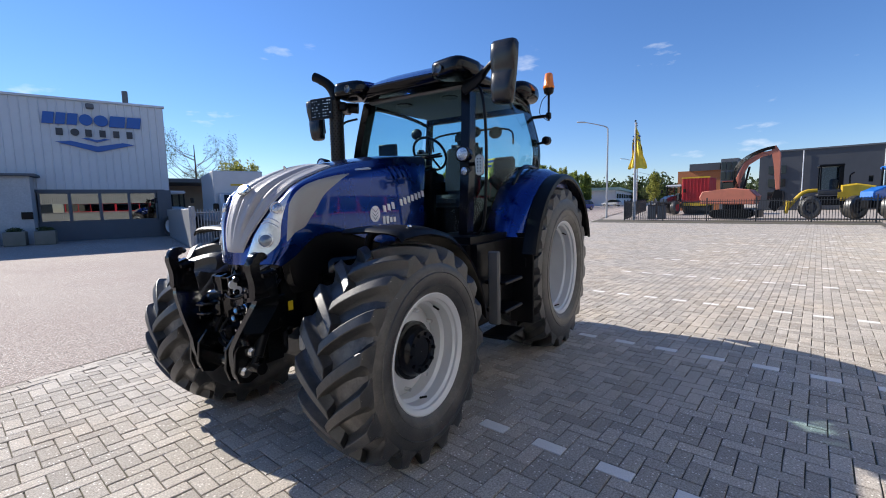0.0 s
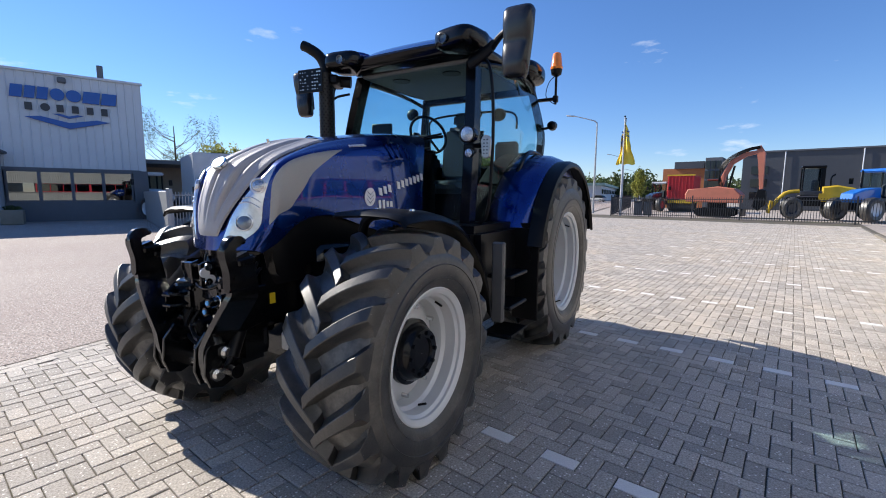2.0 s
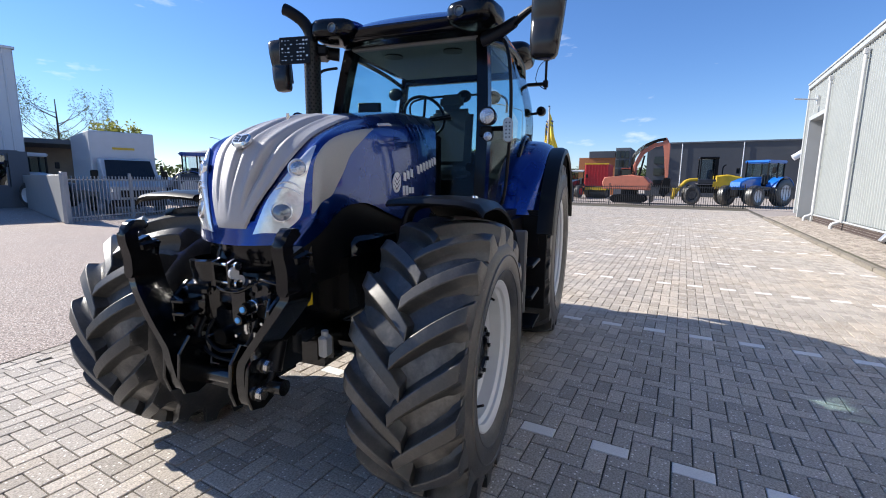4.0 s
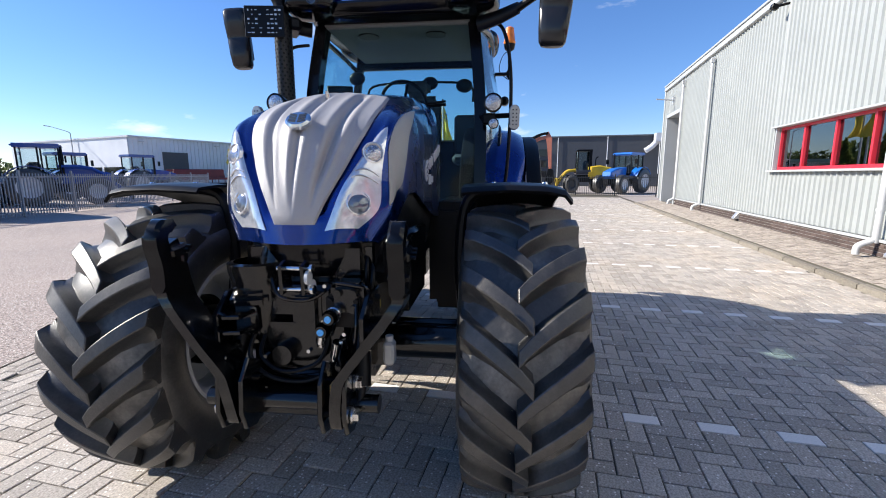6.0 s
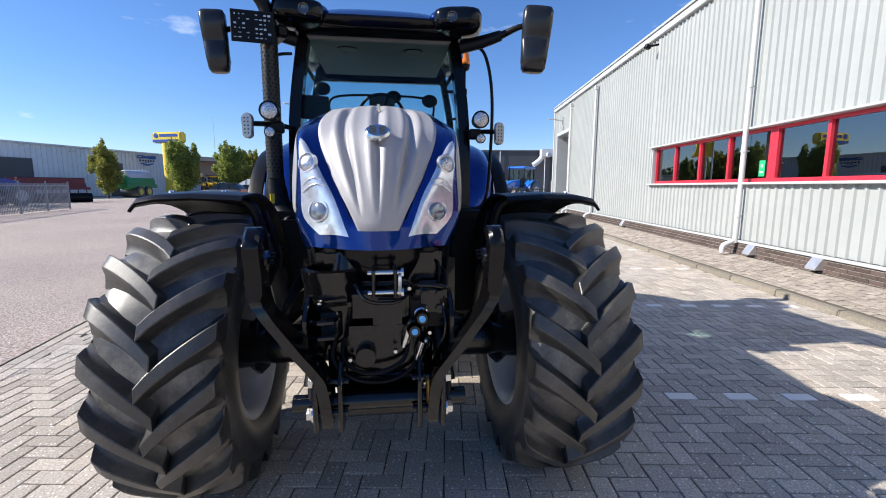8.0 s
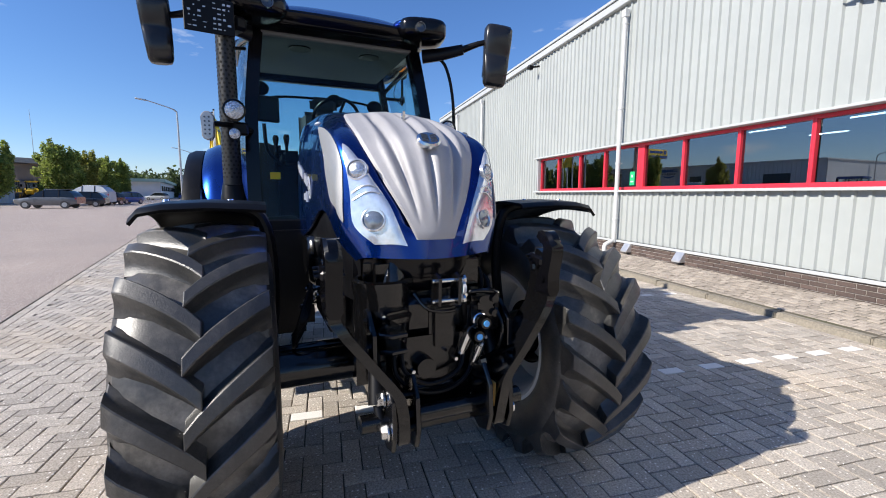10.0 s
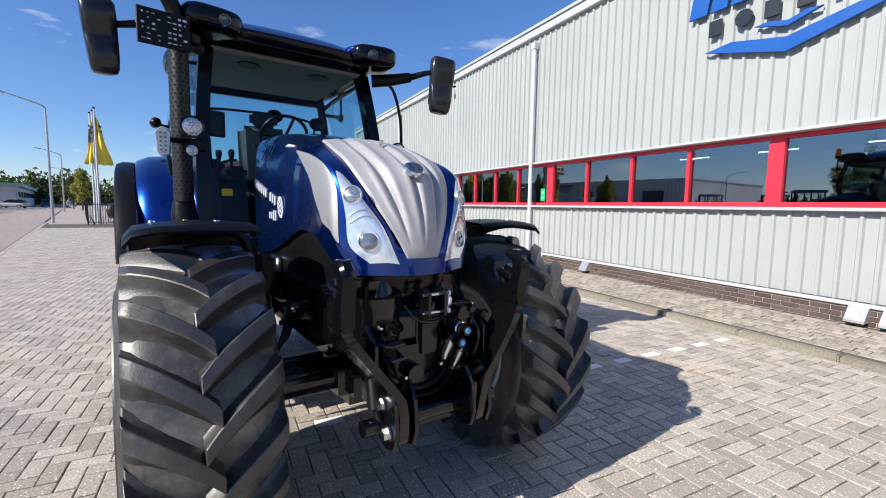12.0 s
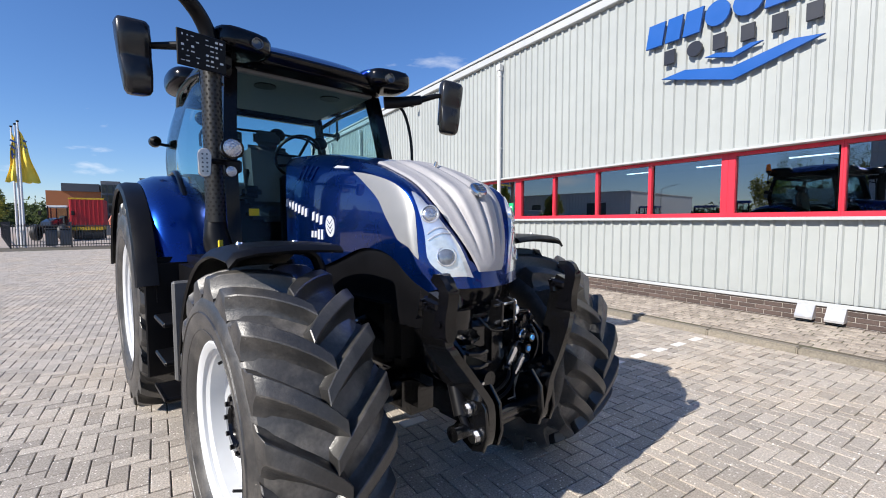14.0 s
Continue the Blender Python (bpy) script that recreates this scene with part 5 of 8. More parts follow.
A_TOP, A_MID, A_LOW = (-1.50, 0.60, 2.66), (-1.36, 0.66, 2.0), (-1.28, 0.66, 1.15)
B_TOP, B_MID, B_LOW = (-2.05, 0.74, 2.68), (-2.0, 0.80, 2.0), (-1.95, 0.78, 1.45)
C_TOP, C_MID, C_LOW = (-2.72, 0.66, 2.68), (-2.80, 0.76, 2.2), (-2.72, 0.76, 1.85)
for s in (1, -1):
    f = lambda p: (p[0], s * p[1], p[2])
    pillar([f(A_TOP), f(A_MID), f(A_LOW)], 0.044, 0.055)
    pillar([f(C_TOP), f(C_MID), f(C_LOW)], 0.035, 0.03)
    # door frame rails
    g = B()
    tube(g, [f((-1.48, 0.64, 2.62)), f((-1.9, 0.73, 2.67)), f((-2.4, 0.74, 2.66)), f((-2.72, 0.70, 2.60))], 0.022, 8, 5)
    tube(g, [f((-1.29, 0.67, 1.22)), f((-1.55, 0.76, 1.18)), f((-1.80, 0.80, 1.25)), f((-1.88, 0.80, 1.55)), f((-2.2, 0.82, 1.93)), f((-2.72, 0.78, 1.97))], 0.022, 8, 5)
    part("door_frame", g, M_GLOSSBLACK, cab, "black glass door frame")
    # side glass, in a bowed sheet
    g = B()
    rows = []
    for i in range(13):
        u = i / 12
        top = Vector(f((-1.48 - 1.22 * u, 0.64 + 0.09 * math.sin(min(1, u * 1.4) * math.pi * 0.75), 2.63)))
        xb = -1.30 - 1.42 * u
        zb = 1.20 if xb > -1.78 else min(1.95, 1.20 + (-1.78 - xb) * 1.5)
        bot = Vector(f((xb, 0.67 + 0.13 * math.sin(min(1, u * 1.6) * math.pi * 0.5), zb)))
        rows.append([top.lerp(bot, k / 8) + Vector((0, s * 0.05 * math.sin(k / 8 * math.pi), 0)) for k in range(9)])
    grid_faces(g, rows)
    thicken(g, 0.005)
    part("side_glass", g, M_CABGLASS, cab, "tinted curved door glass", 60)
    # door handle rail seen ahead of the front pillar
    g = B()
    tube(g, [f((-1.38, 0.70, 2.62)), f((-1.32, 0.82, 2.55)), f((-1.28, 0.88 if s > 0 else 0.80, 2.25)), f((-1.28, 0.88 if s > 0 else 0.80, 1.8)), f((-1.28, 0.84, 1.38)), f((-1.28, 0.70, 1.30))], 0.013, 10, 6)
    part("grab_rail", g, M_BLACK, cab, "thin black grab rail")
# windscreen, curved, and rear window
g = B()
rows = []
for k in range(11):
    v = k / 10
    row = []
    for j in range(-10, 11):
        y = j / 10
        top = Vector((-1.47 + 0.02 * (1 - y * y), y * 0.585, 2.63))
        bot = Vector((-1.27 + 0.06 * (1 - y * y), y * 0.64, 1.20))
        row.append(top.lerp(bot, v) + Vector((0.02 * math.sin(v * math.pi), 0, 0)))
    rows.append(row)
grid_faces(g, rows)
thicken(g, 0.005)
part("windscreen", g, M_CABGLASS, cab, "large clear windscreen", 60)
g = B()
grid_faces(g, [[Vector((-2.76 - 0.05 * math.sin(k / 6 * math.pi), y / 6 * 0.70, 2.62 - k / 6 * 0.75)) for y in range(-6, 7)] for k in range(7)])
thicken(g, 0.005)
part("rear_window", g, M_CABGLASS, cab, "tinted rear window", 60)
g = B()
box(g, (-2.78, 0, 1.80), (0.06, 1.5, 0.14), bevel=0.02)
box(g, (-2.74, 0, 2.66), (0.08, 1.4, 0.10), bevel=0.02)
part("rear_frame", g, M_GLOSSBLACK, cab, smooth=40)

# roof
roof = new("roof")
roof.parent = cab
roof.parent = tractor
roof["label"] = "blue cab roof with black lamp pods"


def roof_sheet(z_edge, z_top, inset, x0, x1, hw):
    g = B()
    rows = []
    n, mth = 24, 24
    for i in range(n + 1):
        u = -1 + 2 * i / n
        row = []
        for j in range(mth + 1):
            v = -1 + 2 * j / mth
            e = (abs(u) ** 5 + abs(v) ** 5) ** 0.2
            r = max(abs(u), abs(v))
            k = r / e if e else 1
            x = (x0 + x1) / 2 + u * k * (x1 - x0) / 2 - 0.05 * v * v * (1 if u > 0 else 0)
            y = v * k * hw
            z = z_edge + (z_top - z_edge) * (1 - r ** 3.2)
            row.append(Vector((x, y, z)))
        rows.append(row)
    grid_faces(g, rows)
    return g


part("roof_shell", thicken(roof_sheet(2.745, 2.945, 0.1, -2.84, -1.22, 0.72), 0.02), M_BLUE, roof, "metallic blue roof skin", 60)
g = B()
rim_pts = []
for (zz, sc) in ((2.755, 0.985), (2.735, 1.0), (2.70, 0.985), (2.665, 0.93)):
    ring = []
    for i in range(48):
        t = 2 * math.pi * i / 48
        cx, cy = math.cos(t), math.sin(t)
        e = (abs(cx) ** 5 + abs(cy) ** 5) ** 0.2
        ring.append(Vector((-2.03 + cx / e * 0.815 * sc, cy / e * 0.725 * sc, zz)))
    rim_pts.append(ring)
vs = grid_faces(g, rim_pts, True)
g.faces.new(vs[-1])
g.faces.new(vs[0][::-1])
part("roof_rim", g, M_GLOSSBLACK, roof, "gloss black roof rim", 50)
part("headliner", box(B(), (-2.0, 0, 2.655), (1.12, 1.15, 0.03), bevel=0.01), M_HEADLINER, roof, "pale grey headliner", 0)
g = B()
for y_ in (-0.28, 0.28):
    part("ceiling_vent", cyl(B(), (-1.68, y_, 2.642), (-1.68, y_, 2.632), 0.085, seg=20), M_BLACK, roof)
g = B()
box(g, (-1.30, 0, 2.70), (0.10, 0.9, 0.07), (0, 12, 0), 0.02)
part("sun_visor", g, M_GLOSSBLACK, roof, smooth=40)
for s in (1, -1):
    g = B()
    m = Matrix.Translation((-1.285, s * 0.60, 2.735))
    superquad(g, m @ Matrix.Translation((0, 0, 0.012)) @ Matrix.Rotation(radians(-10 * s), 4, "Z") @ Matrix.Diagonal((0.18, 0.185, 0.08, 1)), 4.2)
    pod = part("lamp_pod", g, M_GLOSSBLACK, roof, "gloss black roof lamp pod")
    for dy in (-0.055, 0.055):
        c = Vector((-1.102 - 0.022 * (1 if dy * s > 0 else 0), s * 0.585 + dy, 2.728))
        part("work_lamp", lathe(B(), [(0.0, 0.002), (0.004, 0.026), (0.012, 0.030), (0.014, 0.037), (-0.03, 0.037)], c, "x", 20), M_LENS, roof, "round work lamp")
    # blue brow over the pod
    g = B()
    superquad(g, Matrix.Translation((-1.40, s * 0.575, 2.785)) @ Matrix.Rotation(radians(-10 * s), 4, "Z") @ Matrix.Diagonal((0.25, 0.19, 0.05, 1)), 2.6)
    part("roof_brow", g, M_BLUE, roof, "metallic blue brow")
    g = B()
    superquad(g, Matrix.Translation((-2.62, s * 0.66, 2.80)) @ Matrix.Diagonal((0.27, 0.15, 0.11, 1)), 2.8)
    part("rear_pod", g, M_GLOSSBLACK, roof, "gloss black rear lamp pod")


# mirrors on folding arms
def mirror(s, cx, cy, cz, wide=1.0, tall=1.0):
    g = B()
    mm = Matrix.Translation((cx, s * cy, cz)) @ Matrix.Rotation(radians(-s * 8), 4, "Z") @ Matrix.Rotation(radians(-s * 4), 4, "X")
    rows = []
    for hz, hw, back in ((-0.232, 0.055, 0.018), (-0.228, 0.078, 0.034), (-0.205, 0.094, 0.050), (-0.12, 0.101, 0.060), (-0.03, 0.104, 0.060), (-0.008, 0.105, 0.053), (0.008, 0.105, 0.054), (0.03, 0.106, 0.062), (0.12, 0.107, 0.066), (0.20, 0.104, 0.058), (0.226, 0.09, 0.042), (0.232, 0.06, 0.02)):
        row = []
        for k in range(28):
            a = 2 * math.pi * k / 28
            ca, sa = math.cos(a), math.sin(a)
            e = (abs(ca) ** 4 + abs(sa) ** 4) ** 0.25
            face = 0.012 * (1 - min(1.0, abs(hz - 0.03) / 0.16)) if ca > 0 else 0.0  # crease across the back
            row.append(mm @ Vector((ca / e * (back - face * 1.6 if ca > 0 else 0.045) + 0.10 * (hz * tall) * (0.35 if ca > 0 else 0.2), sa / e * hw * wide * (1.0 + 0.25 * hz), hz * tall)))
        rows.append(row)
    vs = grid_faces(g, rows, True)
    g.faces.new(vs[0][::-1])
    g.faces.new(vs[-1])
    mr = part("mirror", g, M_MIRRORBACK, tractor, "tall black wing mirror on a folding arm", 50)
    g = B()
    box(g, (cx - 0.046, s * cy, cz + 0.02), (0.004, 0.17 * wide, 0.36 * tall), (-s * 4, 0, -s * 8))
    part("mirror_glass", g, material("mirror_glass", (0.9, 0.9, 0.9), 0.02, metal=1.0), mr, smooth=0)
    g = B()
    tube(g, [(-1.36, s * 0.64, 2.60), (-1.28, s * 0.78, 2.615), (-1.18, s * 0.92, 2.64)], [0.055, 0.05, 0.04], 10, 4, 0.6)
    tube(g, [(-1.18, s * 0.92, 2.64), (cx - 0.02, s * (cy - 0.10), cz + 0.10), (cx, s * (cy - 0.02), cz + 0.08)], [0.028, 0.02, 0.02], 10, 4)
    part("mirror_arm", g, M_BLACK, mr, "black mirror arm")


mirror(1, -1.06, 1.155, 2.58)
mirror(-1, -1.27, 1.185, 2.53, 0.8, 0.92)

# lamps on the front pillars
for s in (1, -1):
    xo = 0.0 if s > 0 else 0.17  # the right-hand lamps stand ahead, on the exhaust
    g = B()
    tube(g, [(-1.32, s * 0.66, 1.93), (-1.2 + xo, s * 0.74, 1.92), (-1.15 + xo, s * 0.9, 1.92)], 0.018, 8, 5)
    box(g, (-1.19 + xo, s * 0.73, 1.90), (0.06, 0.10, 0.08), bevel=0.012)
    bracket = part("lamp_bracket", g, M_BLACK, tractor, "black lamp bracket on the front pillar")
    c = Vector((-1.10 + xo, s * 0.755, 2.00))
    part("work_light", lathe(B(), [(-0.10, 0.03), (-0.07, 0.058), (0.0, 0.066), (0.012, 0.066), (0.014, 0.055)], c, "x", 28), M_GLOSSBLACK, bracket, "round black work light")
    part("lamp_glass", lathe(B(), [(0.010, 0.058), (0.018, 0.03), (0.02, 0.001)], c, "x", 28), M_FACET, bracket, "bright faceted lamp glass")
    c2 = Vector((-1.11 + xo, s * 0.76, 1.86))
    part("small_light", lathe(B(), [(-0.06, 0.02), (-0.03, 0.034), (0.006, 0.038), (0.006, 0.032)], c2, "x", 20), M_BLACK, bracket)
    part("small_glass", lathe(B(), [(0.004, 0.033), (0.010, 0.001)], c2, "x", 20), M_FACET, bracket)
    # oval marker lamp
    oval = [(0.036 * math.cos(i * math.pi / 10) , 0.036 * math.sin(i * math.pi / 10) + (0.05 if i in range(0, 11) else -0.05)) for i in range(20)]
    m = Matrix.Translation((-1.12 + xo, s * 0.905, 1.90)) @ Matrix.Rotation(radians(s * 8), 4, "Z") @ YZ
    part("marker_lamp", prism(B(), oval, 0.04, m, 0.006), M_CLEARLAMP, bracket, "clear oval indicator lamp", 30)
    g = B()
    for k in range(5):
        for d in (-0.012, 0.012):
            prism(g, [(d + 0.006 * math.cos(i * math.pi / 4), -0.05 + k * 0.025 + 0.006 * math.sin(i * math.pi / 4)) for i in range(8)], 0.046, m)
    part("marker_leds", g, M_LENS, bracket, smooth=0)

# exhaust stack
ex = new("exhaust_stack")
ex.parent = tractor
ex["label"] = "black exhaust with a perforated heat shield"
g = cyl(B(), (-1.19, -0.795, 1.55), (-1.19, -0.795, 2.66), 0.058, seg=28)
bmesh.ops.transform(g, matrix=Matrix.Translation((-1.19 * (1 - 1.4), 0, 0)) @ Matrix.Diagonal((1.4, 1, 1, 1)), verts=g.verts[:])
M_SHIELD = material("perforated_shield", (0.02, 0.02, 0.02), 0.4, metal=0.4, grain=0.3, grain_scale=80)
part("heat_shield", g, M_SHIELD, ex, "perforated black heat shield")
g = B()
for k in range(40):
    z_ = 1.60 + k * 0.026
    for j in range(12):
        a = 2 * math.pi * (j + 0.5 * (k % 2)) / 12
        p = Vector((-1.19 + 0.0587 * 1.4 * math.cos(a), -0.795 + 0.0587 * math.sin(a), z_))
        bmesh.ops.create_circle(g, cap_ends=True, segments=6, radius=0.0085, matrix=Matrix.Translation(p) @ Vector((math.cos(a), math.sin(a), 0)).to_track_quat("Z", "Y").to_matrix().to_4x4())
part("perforation", g, material("hole_black", (0.004, 0.004, 0.004), 0.9), ex, smooth=0)["kind"] = "stuff"
g = B()
tube(g, [(-1.19, -0.795, 2.64), (-1.185, -0.805, 2.74), (-1.16, -0.855, 2.83), (-1.11, -0.93, 2.89), (-1.09, -0.98, 2.915)], [0.052, 0.05, 0.048, 0.046, 0.046], 20, 5)
part("tail_pipe", g, M_BLACK, ex, "bent black tail pipe")
part("pipe_mouth", cyl(B(), (-1.0895, -0.981, 2.9155), (-1.087, -0.986, 2.9175), 0.040, seg=20), bpy.data.materials["hole_black"], ex)
g = B()
tube(g, [(-1.19, -0.795, 1.57), (-1.19, -0.795, 1.45), (-1.15, -0.76, 1.32), (-1.05, -0.66, 1.22)], [0.058, 0.08, 0.085, 0.075], 18, 5)
part("exhaust_elbow", g, M_BLACK, ex, "black exhaust elbow")
part("elbow_sticker", box(B(), (-1.08, -0.80, 1.40), (0.01, 0.03, 0.07), (0, 0, 30)), M_YELLOW, ex, smooth=0)
g = B()
box(g, (-1.28, -0.75, 2.60), (0.24, 0.09, 0.09), (0, 0, 30), 0.02)
part("stack_bracket", g, M_BLACK, ex)

g = B()
tube(g, [(-1.20, -0.80, 2.30), (-1.22, -0.80, 2.38), (-1.28, -0.76, 2.46), (-1.38, -0.68, 2.50)], 0.012, 8, 5)
part("stack_rail", g, M_BLACK, ex, "thin bent rail from the stack to the cab")

# perforated plate holder beside the stack
g = B()
m = Matrix.Translation((-1.065, -0.87, 2.58)) @ Matrix.Rotation(radians(8), 4, "Z")
box(g, (0, 0, 0), (0.012, 0.28, 0.21), bevel=0.004)
bmesh.ops.transform(g, matrix=m, verts=g.verts[:])
plate = part("plate_holder", g, M_BLACK, tractor, "black perforated plate holder", 30)
g = B()
rng = random.Random(3)
for r in range(6):
    for c in range(9):
        if rng.random() < 0.62 and abs(c - 4) > 0:
            box(g, (0.0075, -0.11 + c * 0.0275, -0.075 + r * 0.03), (0.002, rng.choice((0.008, 0.016, 0.02)), rng.choice((0.004, 0.007, 0.012))))
bmesh.ops.transform(g, matrix=m, verts=g.verts[:])
part("plate_slots", g, M_ALU, plate, "pale slots in the plate holder", 0)["kind"] = "stuff"


# rear mudguards
def rear_guard(s):
    g = B()
    rows = []
    for i in range(27):
        a = radians(22 + i * 5.0)
        R = 1.06 - 0.10 * max(0, (50 - (22 + i * 5.0)) / 28) if i < 8 else 1.06
        row = []
        for yy, dr in ((0.52, 0.02), (0.60, 0.035), (0.80, 0.035), (0.95, 0.02), (1.04, -0.02), (1.08, -0.08), (1.085, -0.14)):
            row.append(Vector((-2.62 + (R + dr) * math.cos(a), s * yy, 0.865 + (R + dr) * math.sin(a))))
        rows.append(row)
    grid_faces(g, rows)
    thicken(g, 0.02)
    ob = part("rear_mudguard", g, M_BLUE, tractor, "metallic blue rear mudguard", 50)
    g = B()
    rows = []
    for i in range(31):
        a = radians(14 + i * 5.0)
        row = []
        for yy, R in ((1.06, 1.02), (1.14, 1.02), (1.185, 1.0), (1.195, 0.965), (1.18, 0.95), (1.15, 0.985), (1.06, 0.985)):
            row.append(Vector((-2.62 + R * math.cos(a), s * yy, 0.865 + R * math.sin(a))))
        rows.append(row)
    vs = grid_faces(g, rows, True)
    g.faces.new(vs[0][::-1])
    g.faces.new(vs[-1])
    part("mudguard_lip", g, M_BLACK, ob, "black rubber mudguard lip", 40)
    g = B()
    box(g, (-1.82, s * 0.86, 1.12), (0.26, 0.5, 0.36), bevel=0.04, seg=2)
    part("mudguard_skirt", g, M_BLACK, ob, "black lower mudguard panel", 40)


rear_guard(1)
rear_guard(-1)

# steps, tank and side boxes
for s in (1, -1):
    g = B()
    box(g, (-1.43, s * 0.62, 0.92), (0.98, 0.62, 0.78), bevel=0.06, seg=2)
    part("tank", g, M_BLACK, tractor, "black fuel tank beside the cab steps", 40)
    g = B()
    box(g, (-1.13, s * 1.02, 0.88), (0.05, 0.10, 0.62), bevel=0.012)
    stepo = part("step_panel", g, material("step_grey", (0.10, 0.10, 0.10), 0.5, stain=0.2, stain_scale=5), tractor, "dark grey step side panel", 30)
    for zz in (0.45, 0.68, 0.92):
        part("step", box(B(), (-1.32, s * 1.0, zz), (0.36, 0.24, 0.03), bevel=0.008), M_BLACK, stepo, "black step tread", 0)
    part("step_edge", box(B(), (-1.32, s * 1.125, 0.46), (0.36, 0.012, 0.02)), M_BLACK, stepo, smooth=0)
    part("mudflap", box(B(), (-1.72, s * 1.02, 0.82), (0.02, 0.24, 0.75), bevel=0.008), M_BLACK, tractor, "black panel ahead of the rear tyre", 0)
part("filler_cap", cyl(B(), (-1.28, 0.86, 1.09), (-1.28, 0.86, 1.17), 0.05, seg=16), M_BLACK, tractor)
part("blue_cap", cyl(B(), (-1.16, 0.84, 1.10), (-1.13, 0.86, 1.17), 0.045, 0.035, 14), material("blue_plastic", (0.02, 0.12, 0.5), 0.4, stain=0.1), tractor, "blue filler cap")

# beacon and rear lamps
g = B()
box(g, (-2.76, 0.83, 2.545), (0.05, 0.20, 0.03), bevel=0.006)
cyl(g, (-2.76, 0.92, 2.49), (-2.76, 0.92, 2.80), 0.013, seg=12)
box(g, (-2.76, 0.92, 2.545), (0.05, 0.05, 0.07), bevel=0.008)
tube(g, [(-2.76, 0.93, 2.79), (-2.75, 0.85, 2.72), (-2.75, 0.82, 2.58), (-2.76, 0.90, 2.50), (-2.76, 0.92, 2.50)], 0.004, 6, 5)
bea = part("beacon_post", g, M_BLACK, tractor, "black post with an orange beacon")
part("beacon", lathe(B(), [(0, 0.060), (0.02, 0.064), (0.03, 0.058), (0.12, 0.047), (0.155, 0.042), (0.165, 0.03), (0.167, 0.001)], (-2.76, 0.92, 2.84), "z", 24), M_ORANGE, bea, "orange rotating beacon")
part("beacon_foot", lathe(B(), [(0, 0.02), (0.02, 0.05), (0.07, 0.060)], (-2.76, 0.92, 2.77), "z", 20), M_BLACK, bea)
for s in (1, -1):
    g = B()
    tube(g, [(-2.80, s * 0.76, 2.25), (-2.80, s * 0.84, 2.26)], 0.014, 8, 0)
    lathe(g, [(-0.05, 0.02), (-0.03, 0.045), (0.03, 0.05), (0.04, 0.045), (0.045, 0.001)], (-2.80, s * 0.88, 2.28), "x", 16, -1)
    part("rear_work_lamp", g, M_BLACK, tractor, "small black rear work lamp")

# inside the cab
g = B()
box(g, (-2.15, 0, 1.62), (0.5, 0.5, 0.14), bevel=0.05, seg=3)
seat = part("seat", g, M_SEAT, cab, "dark fabric driver's seat", 50)
part("backrest", box(B(), (-2.42, 0, 1.98), (0.14, 0.48, 0.62), (0, -8, 0), 0.06, 3), M_SEAT, cab, smooth=50)
part("headrest", box(B(), (-2.46, 0, 2.36), (0.09, 0.26, 0.16), (0, -8, 0), 0.04, 3), M_SEAT, cab, smooth=50)
part("armrest", box(B(), (-2.05, -0.36, 1.80), (0.5, 0.16, 0.10), bevel=0.03, seg=2), M_CABDARK, cab, smooth=50)
g = B()
tube(g, [(-1.52, 0, 1.45), (-1.62, 0, 1.80), (-1.70, 0, 2.07)], [0.09, 0.06, 0.04], 12, 4)
box(g, (-1.55, 0, 1.90), (0.16, 0.34, 0.14), (0, 20, 0), 0.04, 2)
part("steering_column", g, M_BLACK, cab, "black steering column with dashboard")
g = B()
m = Matrix.Translation((-1.72, 0, 2.11)) @ Matrix.Rotation(radians(-55), 4, "Y")
n = 40
rings = []
for i in range(n):
    a = 2 * math.pi * i / n
    rings.append([m @ Vector(((0.19 + 0.014 * math.cos(b * math.pi / 4)) * math.cos(a), (0.19 + 0.014 * math.cos(b * math.pi / 4)) * math.sin(a), 0.014 * math.sin(b * math.pi / 4))) for b in range(8)])
grid_faces(g, rings + [rings[0]], True)
for a in (0.3, 2.8, 4.7):
    cyl(g, m @ Vector((0, 0, -0.01)), m @ Vector((0.19 * math.cos(a), 0.19 * math.sin(a), 0)), 0.012, seg=8)
part("steering_wheel", g, M_BLACK, cab, "black steering wheel")
g = B()
box(g, (-1.72, -0.56, 2.16), (0.04, 0.22, 0.20), (0, 0, 15), 0.01)
tube(g, [(-1.75, -0.57, 2.05), (-1.8, -0.55, 1.85), (-1.95, -0.45, 1.75)], 0.015, 8, 4)
part("monitor", g, M_BLACK, cab, "black monitor on the armrest console", 40)
g = B()
for xx, yy in ((-1.85, -0.40), (-1.95, -0.48)):
    part("joystick", tube(B(), [(xx, yy, 1.82), (xx + 0.02, yy, 1.88), (xx + 0.03, yy, 1.95), (xx + 0.03, yy, 1.98)], [0.012, 0.012, 0.026, 0.018], 10, 4), M_CABDARK, cab)
part("rear_panel", box(B(), (-2.70, 0, 1.52), (0.06, 1.5, 0.70), bevel=0.02), M_CABDARK, cab, "dark lower rear wall of the cab", 0)
part("firewall", box(box(B(), (-1.33, 0, 1.55), (0.08, 0.62, 0.7), bevel=0.02), (-1.42, 0, 1.86), (0.22, 0.5, 0.12), (0, 10, 0), 0.04, 2), M_CABDARK, cab, "dark firewall and dashboard", 40)
